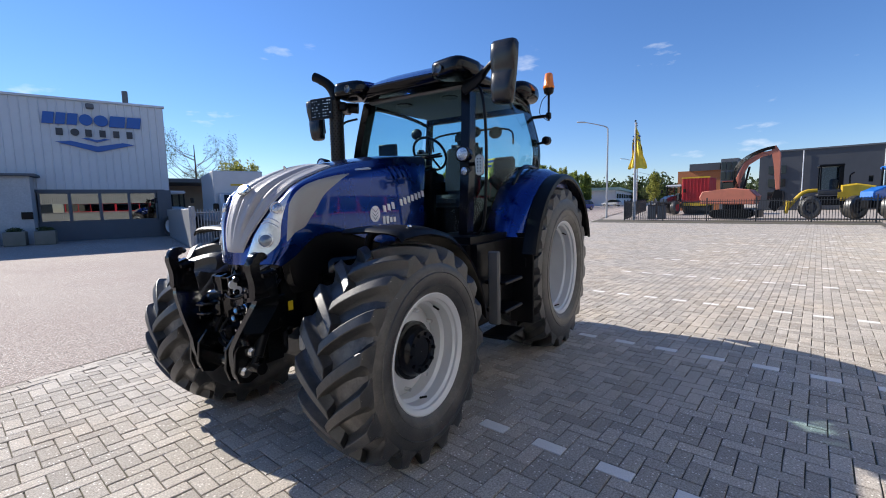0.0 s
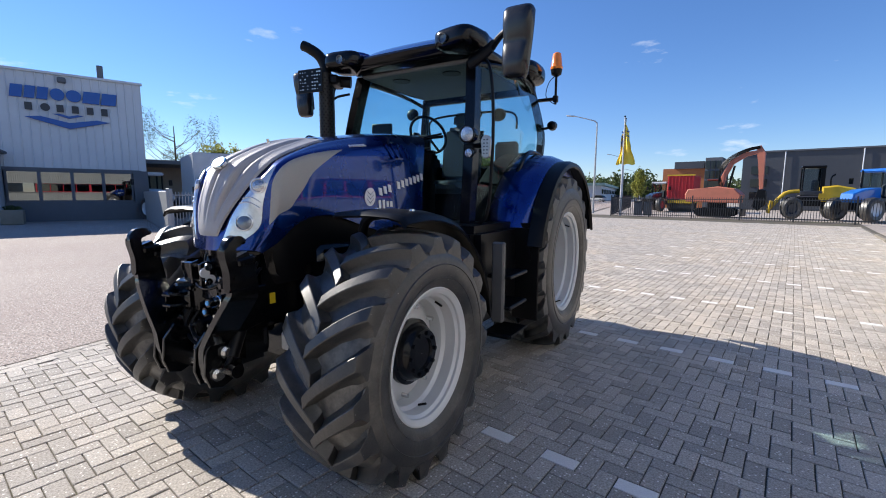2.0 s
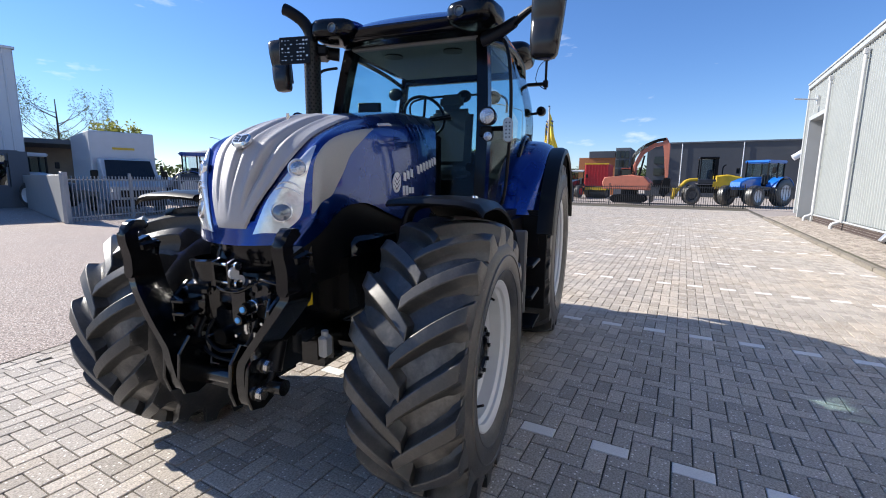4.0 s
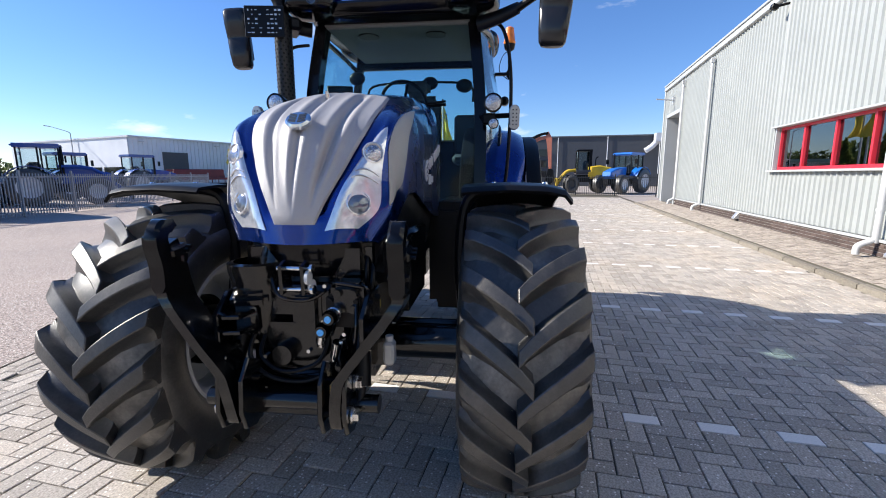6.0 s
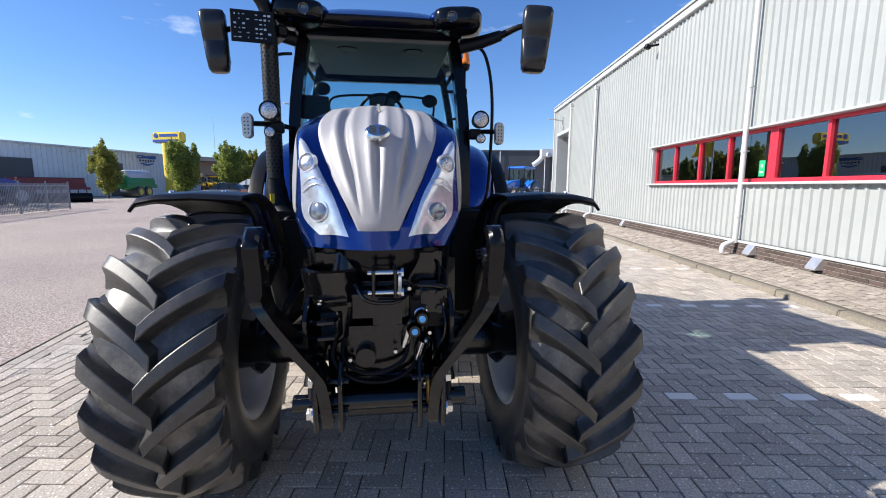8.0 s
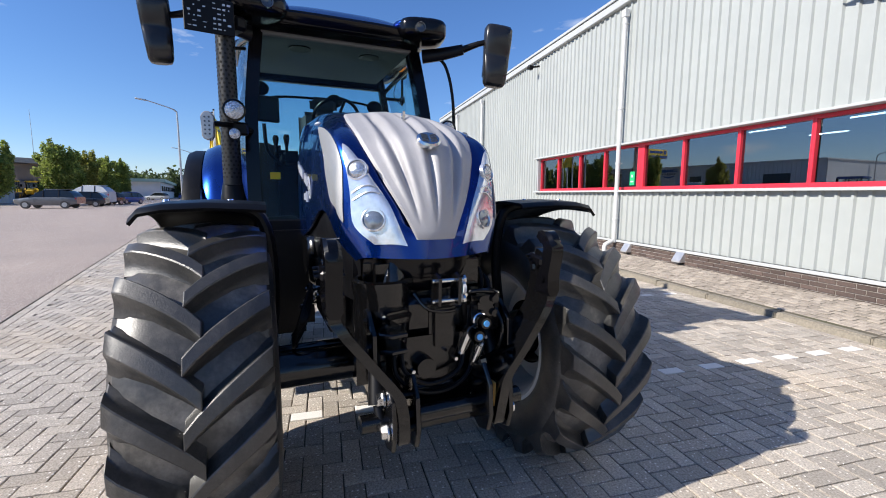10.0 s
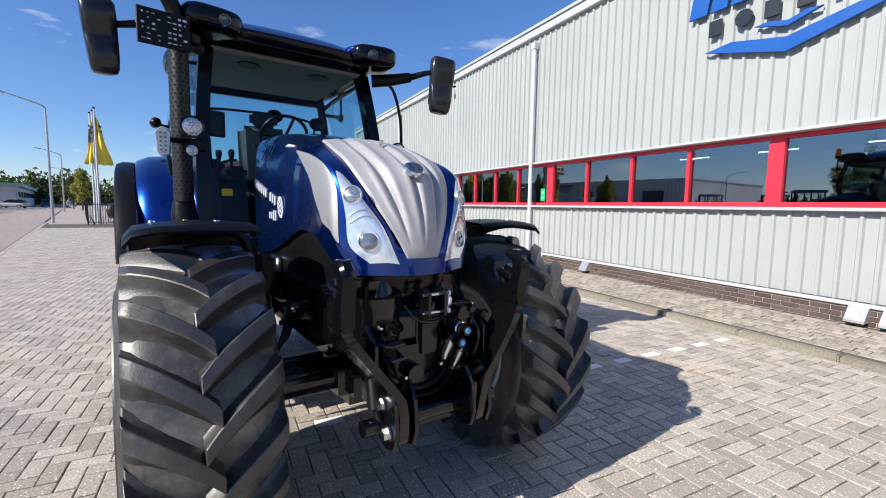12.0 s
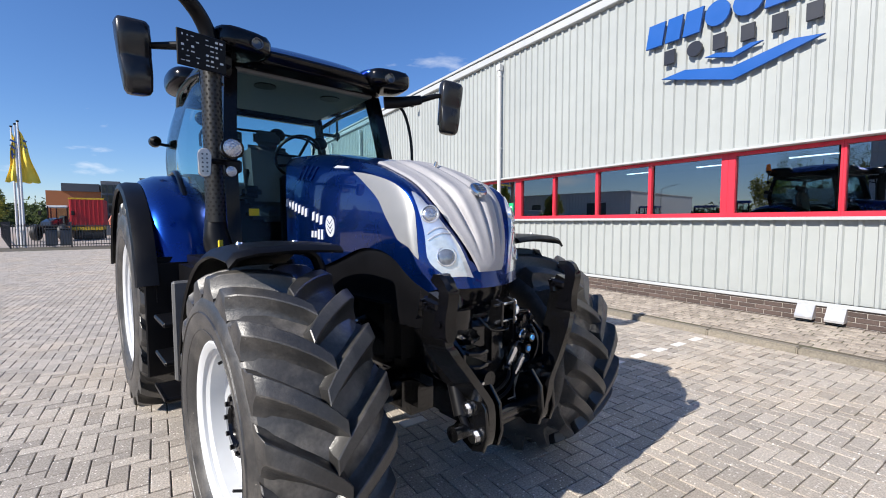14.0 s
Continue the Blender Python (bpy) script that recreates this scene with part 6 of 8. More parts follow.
for s in (1, -1):
    g = B()
    grid_faces(g, [[Vector((-2.62 + R * math.cos(a), s * yy, 0.865 + R * math.sin(a))) for yy, R in ((0.475, 0.72), (0.475, 1.06), (0.49, 1.105), (0.52, 1.12), (0.70, 1.12))] for a in (radians(14 + 5.5 * i) for i in range(16))])
    part("inner_trim", thicken(g, 0.012), M_CABDARK, cab, "dark trim over the rear wheel arch", 40)
part("floor_console", box(box(B(), (-2.15, -0.45, 1.45), (0.5, 0.26, 0.4), bevel=0.06, seg=2), (-1.9, 0, 1.25), (1.2, 1.3, 0.06)), M_CABDARK, cab, "dark cab floor and side console", 40)
part("instructor_seat", box(box(B(), (-2.35, 0.5, 1.65), (0.3, 0.26, 0.10), bevel=0.03), (-2.48, 0.5, 1.9), (0.08, 0.26, 0.4), bevel=0.03), M_SEAT, cab, "small dark passenger seat", 40)
g = B()
tube(g, [(-1.42, -0.30, 1.98), (-1.36, 0.1, 2.02), (-1.33, 0.40, 2.03)], 0.012, 8, 4)
tube(g, [(-1.30, -0.30, 1.97), (-1.31, 0.40, 2.05)], 0.009, 6, 0)
part("wiper", g, M_BLACK, cab, "black windscreen wiper")
g = B()
tube(g, [(-2.62, -0.55, 2.25), (-2.6, -0.5, 2.42), (-2.6, 0, 2.45), (-2.6, 0.5, 2.42), (-2.62, 0.55, 2.25)], 0.012, 8, 5)
part("rear_rail", g, M_BLACK, cab)
for yy, zz in ((0.48, 2.35), (-0.58, 2.44), (0.12, 2.42)):
    g = B()
    bmesh.ops.create_uvsphere(g, u_segments=16, v_segments=10, radius=1.0, matrix=Matrix.Translation((-2.3 if yy != 0.12 else -2.5, yy, zz)) @ Matrix.Diagonal((0.03, 0.08, 0.065, 1)))
    part("interior_mirror", g, M_BLACK, cab, "dark rounded interior mirror")
part("cab_base", box(box(B(), (-2.3, 0.0, 1.40), (0.66, 1.24, 0.34), bevel=0.05, seg=2), (-1.65, 0, 1.20), (0.76, 1.24, 0.08), bevel=0.02), M_CABDARK, cab, "dark lower cab tub", 40)
part("side_console", box(box(B(), (-2.3, -0.50, 1.66), (0.5, 0.22, 0.34), bevel=0.06, seg=2), (-2.4, -0.48, 1.88), (0.26, 0.2, 0.12), bevel=0.04, seg=2), M_CABDARK, cab, "dark side console", 40)
part("cab_sticker", box(B(), (-1.29, -0.52, 1.62), (0.004, 0.07, 0.05)), M_YELLOW, cab, "yellow inspection sticker", 0)

# ---- surroundings ----
M_DARKHALL = material("clad_anthracite", (0.055, 0.06, 0.07), 0.5, stain=0.12, stain_scale=0.3, grain=0.05, grain_scale=3)
M_GREYHALL = material("clad_silver_grey", (0.62, 0.65, 0.69), 0.45, stain=0.08, stain_scale=0.4)
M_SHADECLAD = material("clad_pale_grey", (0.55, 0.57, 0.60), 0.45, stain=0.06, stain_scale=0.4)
M_PLINTHDARK = material("plinth_grey", (0.10, 0.11, 0.125), 0.6, stain=0.12, stain_scale=0.8)
M_WHITEBRICK = material("white_brick", (0.45, 0.45, 0.45), 0.8, grain=0.12, grain_scale=12, stain=0.08, stain_scale=2)
M_BRICKORANGE = material("brick_orange", (0.36, 0.13, 0.05), 0.8, grain=0.2, grain_scale=9, stain=0.1)
M_FENCEDARK = material("fence_anthracite", (0.025, 0.028, 0.032), 0.5, stain=0.1)
M_FENCEGREY = material("fence_galvanised", (0.30, 0.31, 0.32), 0.5, metal=0.2, stain=0.1)
M_EXC = material("digger_orange", (0.52, 0.17, 0.105), 0.55, stain=0.6, stain_scale=2.0, stain_color=(0.38, 0.14, 0.09))
M_LOADER = material("loader_yellow", (0.55, 0.36, 0.02), 0.45, stain=0.15, stain_scale=2)
M_BLUE2 = material("tractor_light_blue", (0.01, 0.15, 0.55), 0.35, coat=0.4, stain=0.1, stain_scale=3)
M_BLUE3 = material("tractor_dark_blue", (0.012, 0.06, 0.30), 0.35, coat=0.4, stain=0.1, stain_scale=3)
M_REDBOX = material("container_red", (0.45, 0.02, 0.025), 0.5, stain=0.15, stain_scale=1)
M_MAROON = material("implement_maroon", (0.13, 0.018, 0.022), 0.5, stain=0.3, stain_scale=1.5)
M_TRUCKWHITE = material("truck_white", (0.48, 0.50, 0.525), 0.35, stain=0.05)
M_FLAG = material("flag_yellow", (0.84, 0.62, 0.07), 0.8, stain=0.08, stain_scale=1.5)
M_SIGNYELLOW = material("sign_yellow", (0.80, 0.58, 0.07), 0.5, stain=0.06)
M_POLE = material("pole_galvanised", (0.42, 0.43, 0.44), 0.4, metal=0.5, stain=0.1)
M_CARGREY = material("car_grey", (0.13, 0.135, 0.14), 0.3, metal=0.0, coat=0.8, stain=0.05)
M_CARDARK = material("car_dark", (0.02, 0.025, 0.035), 0.3, metal=0.0, coat=0.8, stain=0.05)
M_DARKGLASS = material("dark_glass", (0.012, 0.015, 0.018), 0.06, coat=0.0, stain=0.05)
M_GREENROOF = material("roof_pale_green", (0.30, 0.42, 0.36), 0.6, stain=0.1, stain_scale=0.3)
M_BARK = material("bark", (0.10, 0.075, 0.055), 0.9, grain=0.3, grain_scale=30, bump=0.6, bump_scale=40)
M_GREENPAINT = material("trailer_green", (0.03, 0.22, 0.07), 0.5, stain=0.12)


def leaf_material(name, c):
    m = material(name, c, 0.7, island=0.45, grain=0.15, grain_scale=3)
    nt = m.node_tree
    b = nt.nodes["Principled BSDF"]
    tr = nt.nodes.new("ShaderNodeBsdfTranslucent")
    mx = nt.nodes.new("ShaderNodeMixShader")
    mx.inputs[0].default_value = 0.55
    nt.links.new(b.inputs["Base Color"].links[0].from_socket, tr.inputs["Color"])
    nt.links.new(b.outputs[0], mx.inputs[1])
    nt.links.new(tr.outputs[0], mx.inputs[2])
    nt.links.new(mx.outputs[0], nt.nodes["Material Output"].inputs["Surface"])
    return m


M_LEAF = leaf_material("leaves_green", (0.26, 0.31, 0.07))
M_LEAF2 = leaf_material("leaves_olive", (0.27, 0.275, 0.06))
M_LEAF3 = leaf_material("leaves_dark", (0.075, 0.10, 0.035))


def leaf_cloud(name, parent, blobs, n, size, mat, seed, label=""):
    """Many small bent leaves and clumps scattered in uneven lumps."""
    rng = np.random.default_rng(seed)
    v, f = [], []
    tot = sum(b[3] * b[4] for b in blobs)
    for cx, cy, cz, rx, rz in blobs:
        k = int(n * rx * rz / tot)
        d = rng.normal(size=(k, 3))
        d /= np.linalg.norm(d, axis=1)[:, None]
        r = rng.uniform(0.25, 1.0, k) ** 0.55 * rng.uniform(0.8, 1.12, k)
        p = d * r[:, None] * np.array([rx, rx, rz]) + np.array([cx, cy, cz])
        for q in p:
            a, b = rng.normal(size=3), rng.normal(size=3)
            a /= np.linalg.norm(a)
            b -= a * (a @ b)
            b /= np.linalg.norm(b)
            s = size * rng.uniform(0.6, 1.4)
            o = len(v)
            v.extend([tuple(q - a * s), tuple(q + b * s * 0.55), tuple(q + a * s), tuple(q - b * s * 0.5)])
            f.append((o, o + 1, o + 2, o + 3))
    return pydata(name, v, f, mat, parent, label)


def tree(x, y, h, w, mat, seed, label, trunk=0.22, spindly=False, n=5000, size=0.16):
    t = thing("tree", pose(x, y, 0), label, "tree")
    rng = random.Random(seed)
    g = B()
    tube(g, [(0, 0, -0.1), (rng.uniform(-.05, .05), rng.uniform(-.05, .05), h * 0.3), (rng.uniform(-.1, .1), 0, h * 0.6), (0, 0, h * 0.92)], [0.02 * h, 0.016 * h, 0.01 * h, 0.003 * h], 9, 4)
    tips = []
    for k in range(24 if not spindly else 26):
        z0 = h * rng.uniform(trunk, 0.8)
        a = rng.uniform(0, 6.28)
        L_ = w * 0.5 * rng.uniform(0.55, 1.0) * (1.15 - 0.7 * abs(z0 / h - 0.45))
        if not spindly:
            L_ *= 0.92 if z0 < 0.55 * h else 1.35 - 0.9 * z0 / h
        tip = (L_ * math.cos(a), L_ * math.sin(a), min(z0 + L_ * rng.uniform(0.5, 1.2), h * 0.95))
        tube(g, [(0, 0, z0), (tip[0] * 0.5, tip[1] * 0.5, z0 + (tip[2] - z0) * 0.35), tip], [(0.004 if spindly else 0.007) * h, 0.003 * h, 0.0012 * h], 6, 3)
        tips.append(tip)
    part("trunk", g, M_BARK, t, "brown trunk with limbs")
    blobs = [(tx, ty, tz, w * rng.uniform(0.08, 0.15), w * rng.uniform(0.16, 0.30)) for tx, ty, tz in tips]
    if not spindly:
        for k in range(9):
            u = (k + 0.5) / 9
            z = h * (trunk + (1 - trunk) * u)
            r = w * 0.5 * math.sin(math.pi * min(1, 0.12 + 0.88 * u)) ** 0.7 * (1.0 if u < 0.55 else 1.25 - 0.55 * u)
            blobs.append((rng.uniform(-.1, .1) * w, rng.uniform(-.1, .1) * w, z, max(0.2, r * 0.86), h * 0.12))
    leaf_cloud("crown", t, blobs, n, size, mat, seed, "leafy crown with gaps")
    return t


# the company's second hall, across the road
B2A = math.degrees(math.atan2(-0.235, 0.972))
hall2 = thing("office_hall", pose(9.36, 30.6, 0, 0, 0, B2A) @ Matrix.Diagonal((0.9, 0.9, 0.922, 1)), "pale ribbed metal hall over a dark window plinth", "building")
for a, b, z0, z1 in ((-30.0, 0.25, 3.08, 8.4),):
    v, f = ribbed(a, b, z0, z1, 0.42, 0.06, 0.0)
    pydata("cladding", [(p[0], -p[1], p[2]) for p in v], [q[::-1] for q in f], M_SHADECLAD, hall2)
part("wall_core", box(box(B(), (-14.9, 12.2, 5.7), (30.2, 24.0, 5.3)), (-14.9, 12.3, 1.5), (30.0, 24.0, 3.1)), M_PLINTHDARK, hall2, smooth=0)
part("parapet", box(B(), (-14.9, 0.05, 8.46), (30.5, 0.3, 0.14), bevel=0.02), M_SHADECLAD, hall2, smooth=0)
part("corner_post", box(B(), (0.1, 0.3, 5.7), (0.25, 0.5, 5.4)), M_SHADECLAD, hall2, smooth=0)
part("lower_wall", box(box(box(B(), (-3.4, 0.05, 0.55), (6.6, 0.3, 1.15)), (-0.1, 0.05, 1.5), (0.8, 0.3, 3.1)), (-3.4, 0.05, 3.02), (6.6, 0.34, 0.16)), M_PLINTHDARK, hall2, "dark grey plinth wall", 0)
for a, b in ((-6.5, -5.05), (-5.05, -3.56), (-3.56, -2.06), (-2.06, -0.55)):
    win = new("window")
    win.parent = hall2
    part("frame", box(box(box(box(B(), (a + 0.04, -0.05, 2.04), (0.08, 0.1, 1.8)), (b - 0.04, -0.05, 2.04), (0.08, 0.1, 1.8)), ((a + b) / 2, -0.05, 1.18), (b - a - 0.17, 0.1, 0.09)), ((a + b) / 2, -0.05, 2.9), (b - a - 0.17, 0.1, 0.09)), M_PLINTHDARK, win, smooth=0)
    part("pane", box(B(), ((a + b) / 2, -0.02, 2.04), (b - a - 0.16, 0.02, 1.66)), M_SHOPGLASS, win, "reflecting shop window", 0)
part("brick_wing", box(B(), (-9.6, -0.6, 1.95), (6.0, 1.6, 3.9)), M_WHITEBRICK, hall2, "white painted brick entrance wing", 0)
part("wing_roof", box(B(), (-9.5, -0.75, 3.85), (6.4, 2.0, 0.14), bevel=0.02), M_PLINTHDARK, hall2, smooth=0)
part("entrance", box(B(), (-8.9, -1.41, 1.2), (1.3, 0.06, 2.3)), M_DARKGLASS, hall2, "dark glass entrance door", 0)
part("letter_box", box(B(), (-6.85, -1.42, 1.6), (0.5, 0.12, 0.4), bevel=0.02), M_BLACK, hall2, smooth=0)
sign(hall2, Matrix.Translation((-3.45, -0.08, -1.15)), 1.78)
part("chimney", cyl(B(), (-1.75, 1.0, 8.3), (-1.75, 1.0, 9.45), 0.17, seg=14), M_PLINTHDARK, hall2)
part("wall_lamp", box(B(), (-3.6, -0.2, 8.1), (0.4, 0.35, 0.3), bevel=0.05), M_PLINTHDARK, hall2, smooth=0)
part("shed_roof", box(B(), (3.6, 8.0, 4.0), (8.0, 6.0, 0.3)), M_PLINTHDARK, hall2, "dark flat canopy roof", 0)
part("shed_wall", box(B(), (3.6, 11.0, 2.0), (8.0, 0.3, 4.0)), material("shed_beige", (0.30, 0.25, 0.20), 0.8, stain=0.1), hall2, "beige shed wall", 0)
for k, x in enumerate((-7.3, -6.05, -8.5)):
    p = thing("planter", Matrix.Translation((9.36, 30.6, 0)) @ Matrix.Rotation(radians(B2A), 4, "Z") @ Matrix.Translation((x * 0.9, -2.1, 0)), "weathered grey-brown planter with low plants", "planter", "planters by the office")
    g = B()
    prism(g, [(-0.4, -0.4), (0.4, -0.4), (0.4, 0.4), (-0.4, 0.4)], 0.7, Matrix.Translation((0, 0, 0.35)), 0.03)
    part("pot", g, M_KERB, p, smooth=0)
    leaf_cloud("plants", p, [(0, 0, 0.78, 0.35, 0.14)], 160, 0.06, M_LEAF3, 40 + k)


# fences of upright bars, panel by panel
def fence(pts, h, mat, label, step=0.13, panel=2.6, bar=0.028):
    f = thing("fence", Matrix(), label, "fence")
    bars_v, bars_f = [], []
    for (x0, y0), (x1, y1) in zip(pts, pts[1:]):
        L_ = math.hypot(x1 - x0, y1 - y0)
        n = max(1, round(L_ / panel))
        ang = math.degrees(math.atan2(y1 - y0, x1 - x0))
        me = bpy.data.meshes.new("fence_bar")
        g = box(B(), (0, 0, h / 2), (bar, bar, h - 0.1))
        g.to_mesh(me)
        g.free()
        me.materials.append(mat)
        for k in range(n + 1):
            t = k / n
            part("post", box(B(), (x0 + (x1 - x0) * t, y0 + (y1 - y0) * t, h / 2 + 0.02), (0.07, 0.07, h + 0.1), (0, 0, ang)), mat, f, smooth=0)
        for z in (0.18, h - 0.18):
            part("rail", box(B(), ((x0 + x1) / 2, (y0 + y1) / 2, z), (L_, 0.03, 0.045), (0, 0, ang)), mat, f, smooth=0)
        m = int(L_ / step)
        for k in range(1, m):
            t = k / m
            ob = new("bar", me)
            ob.parent = f
            ob.location = (x0 + (x1 - x0) * t, y0 + (y1 - y0) * t, 0)
            ob.rotation_euler = (0, 0, radians(ang))
    return f


fence([(34.6, 11.3), (34.2, 3.0), (33.6, -5.2)], 1.5, M_FENCEDARK, "anthracite steel bar fence round the machine yard", 0.13)
fence([(34.6, 11.3), (62, 17.5)], 1.5, M_FENCEDARK, "anthracite steel bar fence along the street", 0.26)
fence([(6.7, 19.1), (14.0, 21.7), (27.0, 26.6)], 1.65, M_FENCEGREY, "galvanised bar fence along the road", 0.14, 2.6, 0.03)
gate = thing("sliding_gate", Matrix(), "solid grey sheet gate beside the office", "gate")
part("gate_sheet", box(B(), (8.0, 24.7, 0.82), (0.12, 11.4, 1.62), (0, 0, -13.2), 0.02), M_FENCEGREY, gate, smooth=0)
part("gate_post", box(B(), (6.7, 19.05, 0.86), (0.16, 0.16, 1.72), (0, 0, 20), 0.01), M_FENCEGREY, gate, smooth=0)
part("concrete_block", box(B(), (34.0, -5.6, 1.0), (0.6, 0.9, 2.0), bevel=0.02), M_KERB, hall, "grey gate pillar", 0)

# flag poles
for k, (x, y, h) in enumerate(((35.0, 10.75, 7.4), (36.7, 11.2, 7.5), (38.4, 11.7, 7.6))):
    p = thing("flagpole", pose(x, y, 0), "white flagpole with a yellow dealer flag hanging down", "flagpole", "flagpoles by the fence")
    part("pole", cyl(B(), (0, 0, 0), (0, 0, h), 0.075, 0.045, 12), M_WHITE, p, "white pole")
    part("finial", lathe(B(), [(0, 0.05), (0.04, 0.07), (0.1, 0.07), (0.12, 0.02)], (0, 0, h), "z", 10), M_BLACK, p)
    g = B()
    rows = []
    for i in range(19):
        z = h - 0.25 - i * 0.18
        row = []
        wv = 0.12 + 0.78 * (i / 18)
        for j in range(8):
            u = j / 7
            row.append(Vector((0.05 + 0.22 * u * math.sin(i * 0.5 + k * 2) + 0.10 * math.sin(u * 9 + k), -wv * u * (0.95 if k != 1 else -0.6) , z - 0.35 * u * (1 - i / 18) + 0.05 * math.sin(u * 7 + i * 0.3))))
        rows.append(row)
    grid_faces(g, rows)
    thicken(g, 0.006)
    fl = part("flag", g, M_FLAG, p, "yellow flag with dark blue marks", 60)
    g = B()
    for i in (3, 5, 7, 8):
        a, b = rows[i][2], rows[i + 1][6]
        box(g, ((a.x + b.x) / 2, (a.y + b.y) / 2, (a.z + b.z) / 2), (0.20, 0.30, 0.10), (10 * i, 0, 0))
    part("flag_marks", g, M_BLUE3, fl, smooth=0)["kind"] = "stuff"


# street lamps
def street_lamp(x, y, h, ang, reach=2.0):
    p = thing("street_lamp", pose(x, y, 0, 0, 0, ang), "tall galvanised street lamp with a curved arm", "street lamp", "street lamps")
    g = B()
    tube(g, [(0, 0, 0), (0, 0, h * 0.5), (0, 0, h - 0.7), (0.08, 0, h - 0.25), (0.5, 0, h - 0.02), (reach, 0, h + 0.45)], [0.09, 0.075, 0.06, 0.055, 0.045, 0.035], 10, 5)
    part("post", g, M_POLE, p, "galvanised bent post")
    part("lantern", box(B(), (reach + 0.3, 0, h + 0.48), (0.75, 0.22, 0.10), (0, -8, 0), 0.03), M_POLE, p, "flat lantern head", 40)


street_lamp(38.2, 14.0, 8.0, 95)
street_lamp(75, 22.6, 7.8, 95)
street_lamp(118, 32.5, 7.8, 95)
street_lamp(46.8, 66.5, 7.6, 150)

# anthracite hall and neighbours behind the machine yard
dh = thing("anthracite_hall", Matrix(), "long anthracite metal hall behind the machine yard", "building")
part("wall", box(B(), (84, -24.5, 3.33), (40, 60, 6.66)), M_DARKHALL, dh, smooth=0)
part("roof_edge", box(B(), (84, -24.5, 6.72), (40.3, 60.3, 0.16)), M_PLINTHDARK, dh, smooth=0)
for k in range(5):
    part("downpipe", cyl(B(), (63.85, 1.5 - k * 6.5, 0), (63.85, 1.5 - k * 6.5, 6.6), 0.05, seg=8), M_GREYHALL, dh)
for k in range(3):
    part("window", box(B(), (63.9, 3.8, 1.6 + k * 1.5), (0.2, 1.6, 0.9)), M_DARKGLASS, dh, "dark window strip", 0)
part("vent_duct", tube(B(), [(62.9, -9.6, 4.6), (62.9, -10.4, 5.2), (62.6, -11.0, 5.9), (61.8, -11.6, 6.0)], 0.35, 12, 5), M_GREYHALL, dh, "bent galvanised duct")
part("roof_unit", box(B(), (62.6, -12.6, 6.3), (1.5, 4, 1.0)), M_SHADECLAD, dh, smooth=0)
ob_ = thing("office_block", Matrix(), "small glazed office block", "building")
part("wall", box(B(), (67.5, 8.5, 3.15), (7, 1.8, 6.3)), M_PLINTHDARK, ob_, smooth=0)
for k in range(4):
    for j in range(3):
        part("window", box(B(), (63.95, 9.1 - j * 0.58, 1.8 + k * 1.2), (0.15, 0.46, 0.95)), M_DARKGLASS, ob_, smooth=0)
bb = thing("brick_house", Matrix(), "orange brick building with a dark flat roof", "building")
part("wall", box(B(), (72, 11.9, 2.5), (14, 5.0, 5.2)), M_BRICKORANGE, bb, smooth=0)
part("roof", box(B(), (72.0, 11.3, 5.5), (14.6, 3.4, 0.9)), M_DARKHALL, bb, "dark flat roof band", 0)
ld = thing("low_depot", Matrix(), "long low depot with a pale green roof", "building")
part("wall", box(B(), (150, 56, 2.1), (70, 14, 4.2), (0, 0, 14)), M_GREYHALL, ld, smooth=0)
part("roof", box(B(), (150, 56, 4.5), (73, 16, 0.7), (0, 0, 14)), M_GREENROOF, ld, "pale green roof", 0)
for k in range(9):
    part("window", box(B(), (118 + k * 7.4, 40.4 + k * 1.85, 2.6), (2.6, 0.2, 1.2), (0, 0, 14)), M_DARKGLASS, ld, smooth=0)

# long silver hall north of the road
gh = thing("silver_hall", Matrix(), "long silver-grey ribbed hall across the road", "building")
GA = -11.0
GL, GH = 35.0, 6.45
v, f = ribbed(0, GL, 0.0, GH, 0.6, 0.08, 0.0)
gm = Matrix.Translation((44.8, 54.4, 0)) @ Matrix.Rotation(radians(GA), 4, "Z")
pydata("cladding", [tuple(gm @ Vector((p[0], -p[1], p[2]))) for p in v], [q[::-1] for q in f], M_GREYHALL, gh)
part("hall_body", box(B(), tuple(gm @ Vector((GL / 2, 15.2, GH / 2))), (GL, 30.0, GH), (0, 0, GA)), M_GREYHALL, gh, smooth=0)
part("roof_edge", box(B(), tuple(gm @ Vector((GL / 2, 15, GH + 0.05))), (GL + 0.3, 30.6, 0.2), (0, 0, GA)), M_SHADECLAD, gh, smooth=0)
for x, w in ((4.2, 3.6), (17.7, 2.0), (28.0, 3.6)):
    part("loading_door", box(B(), tuple(gm @ Vector((x + w / 2, -0.02, 2.35))), (w, 0.16, 4.7), (0, 0, GA)), M_DARKHALL, gh, "dark loading door", 0)
for x in (1.5, 12.5, 22.5):
    part("eaves_lamp", box(B(), tuple(gm @ Vector((x, -0.2, GH - 0.55))), (0.6, 0.3, 0.14), (0, 0, GA), 0.03), M_TRUCKWHITE, gh, "white lamp under the eaves", 0)
for k in range(4):
    part("window", box(B(), tuple(gm @ Vector((-0.05, 3.5 + k * 5.2, 2.2))), (0.2, 4.4, 0.9), (0, 0, GA)), M_DARKGLASS, gh, "dark window strip in the gable", 0)
sign(gh, gm @ Matrix.Translation((23.9, -0.15, -0.05)), 1.25)


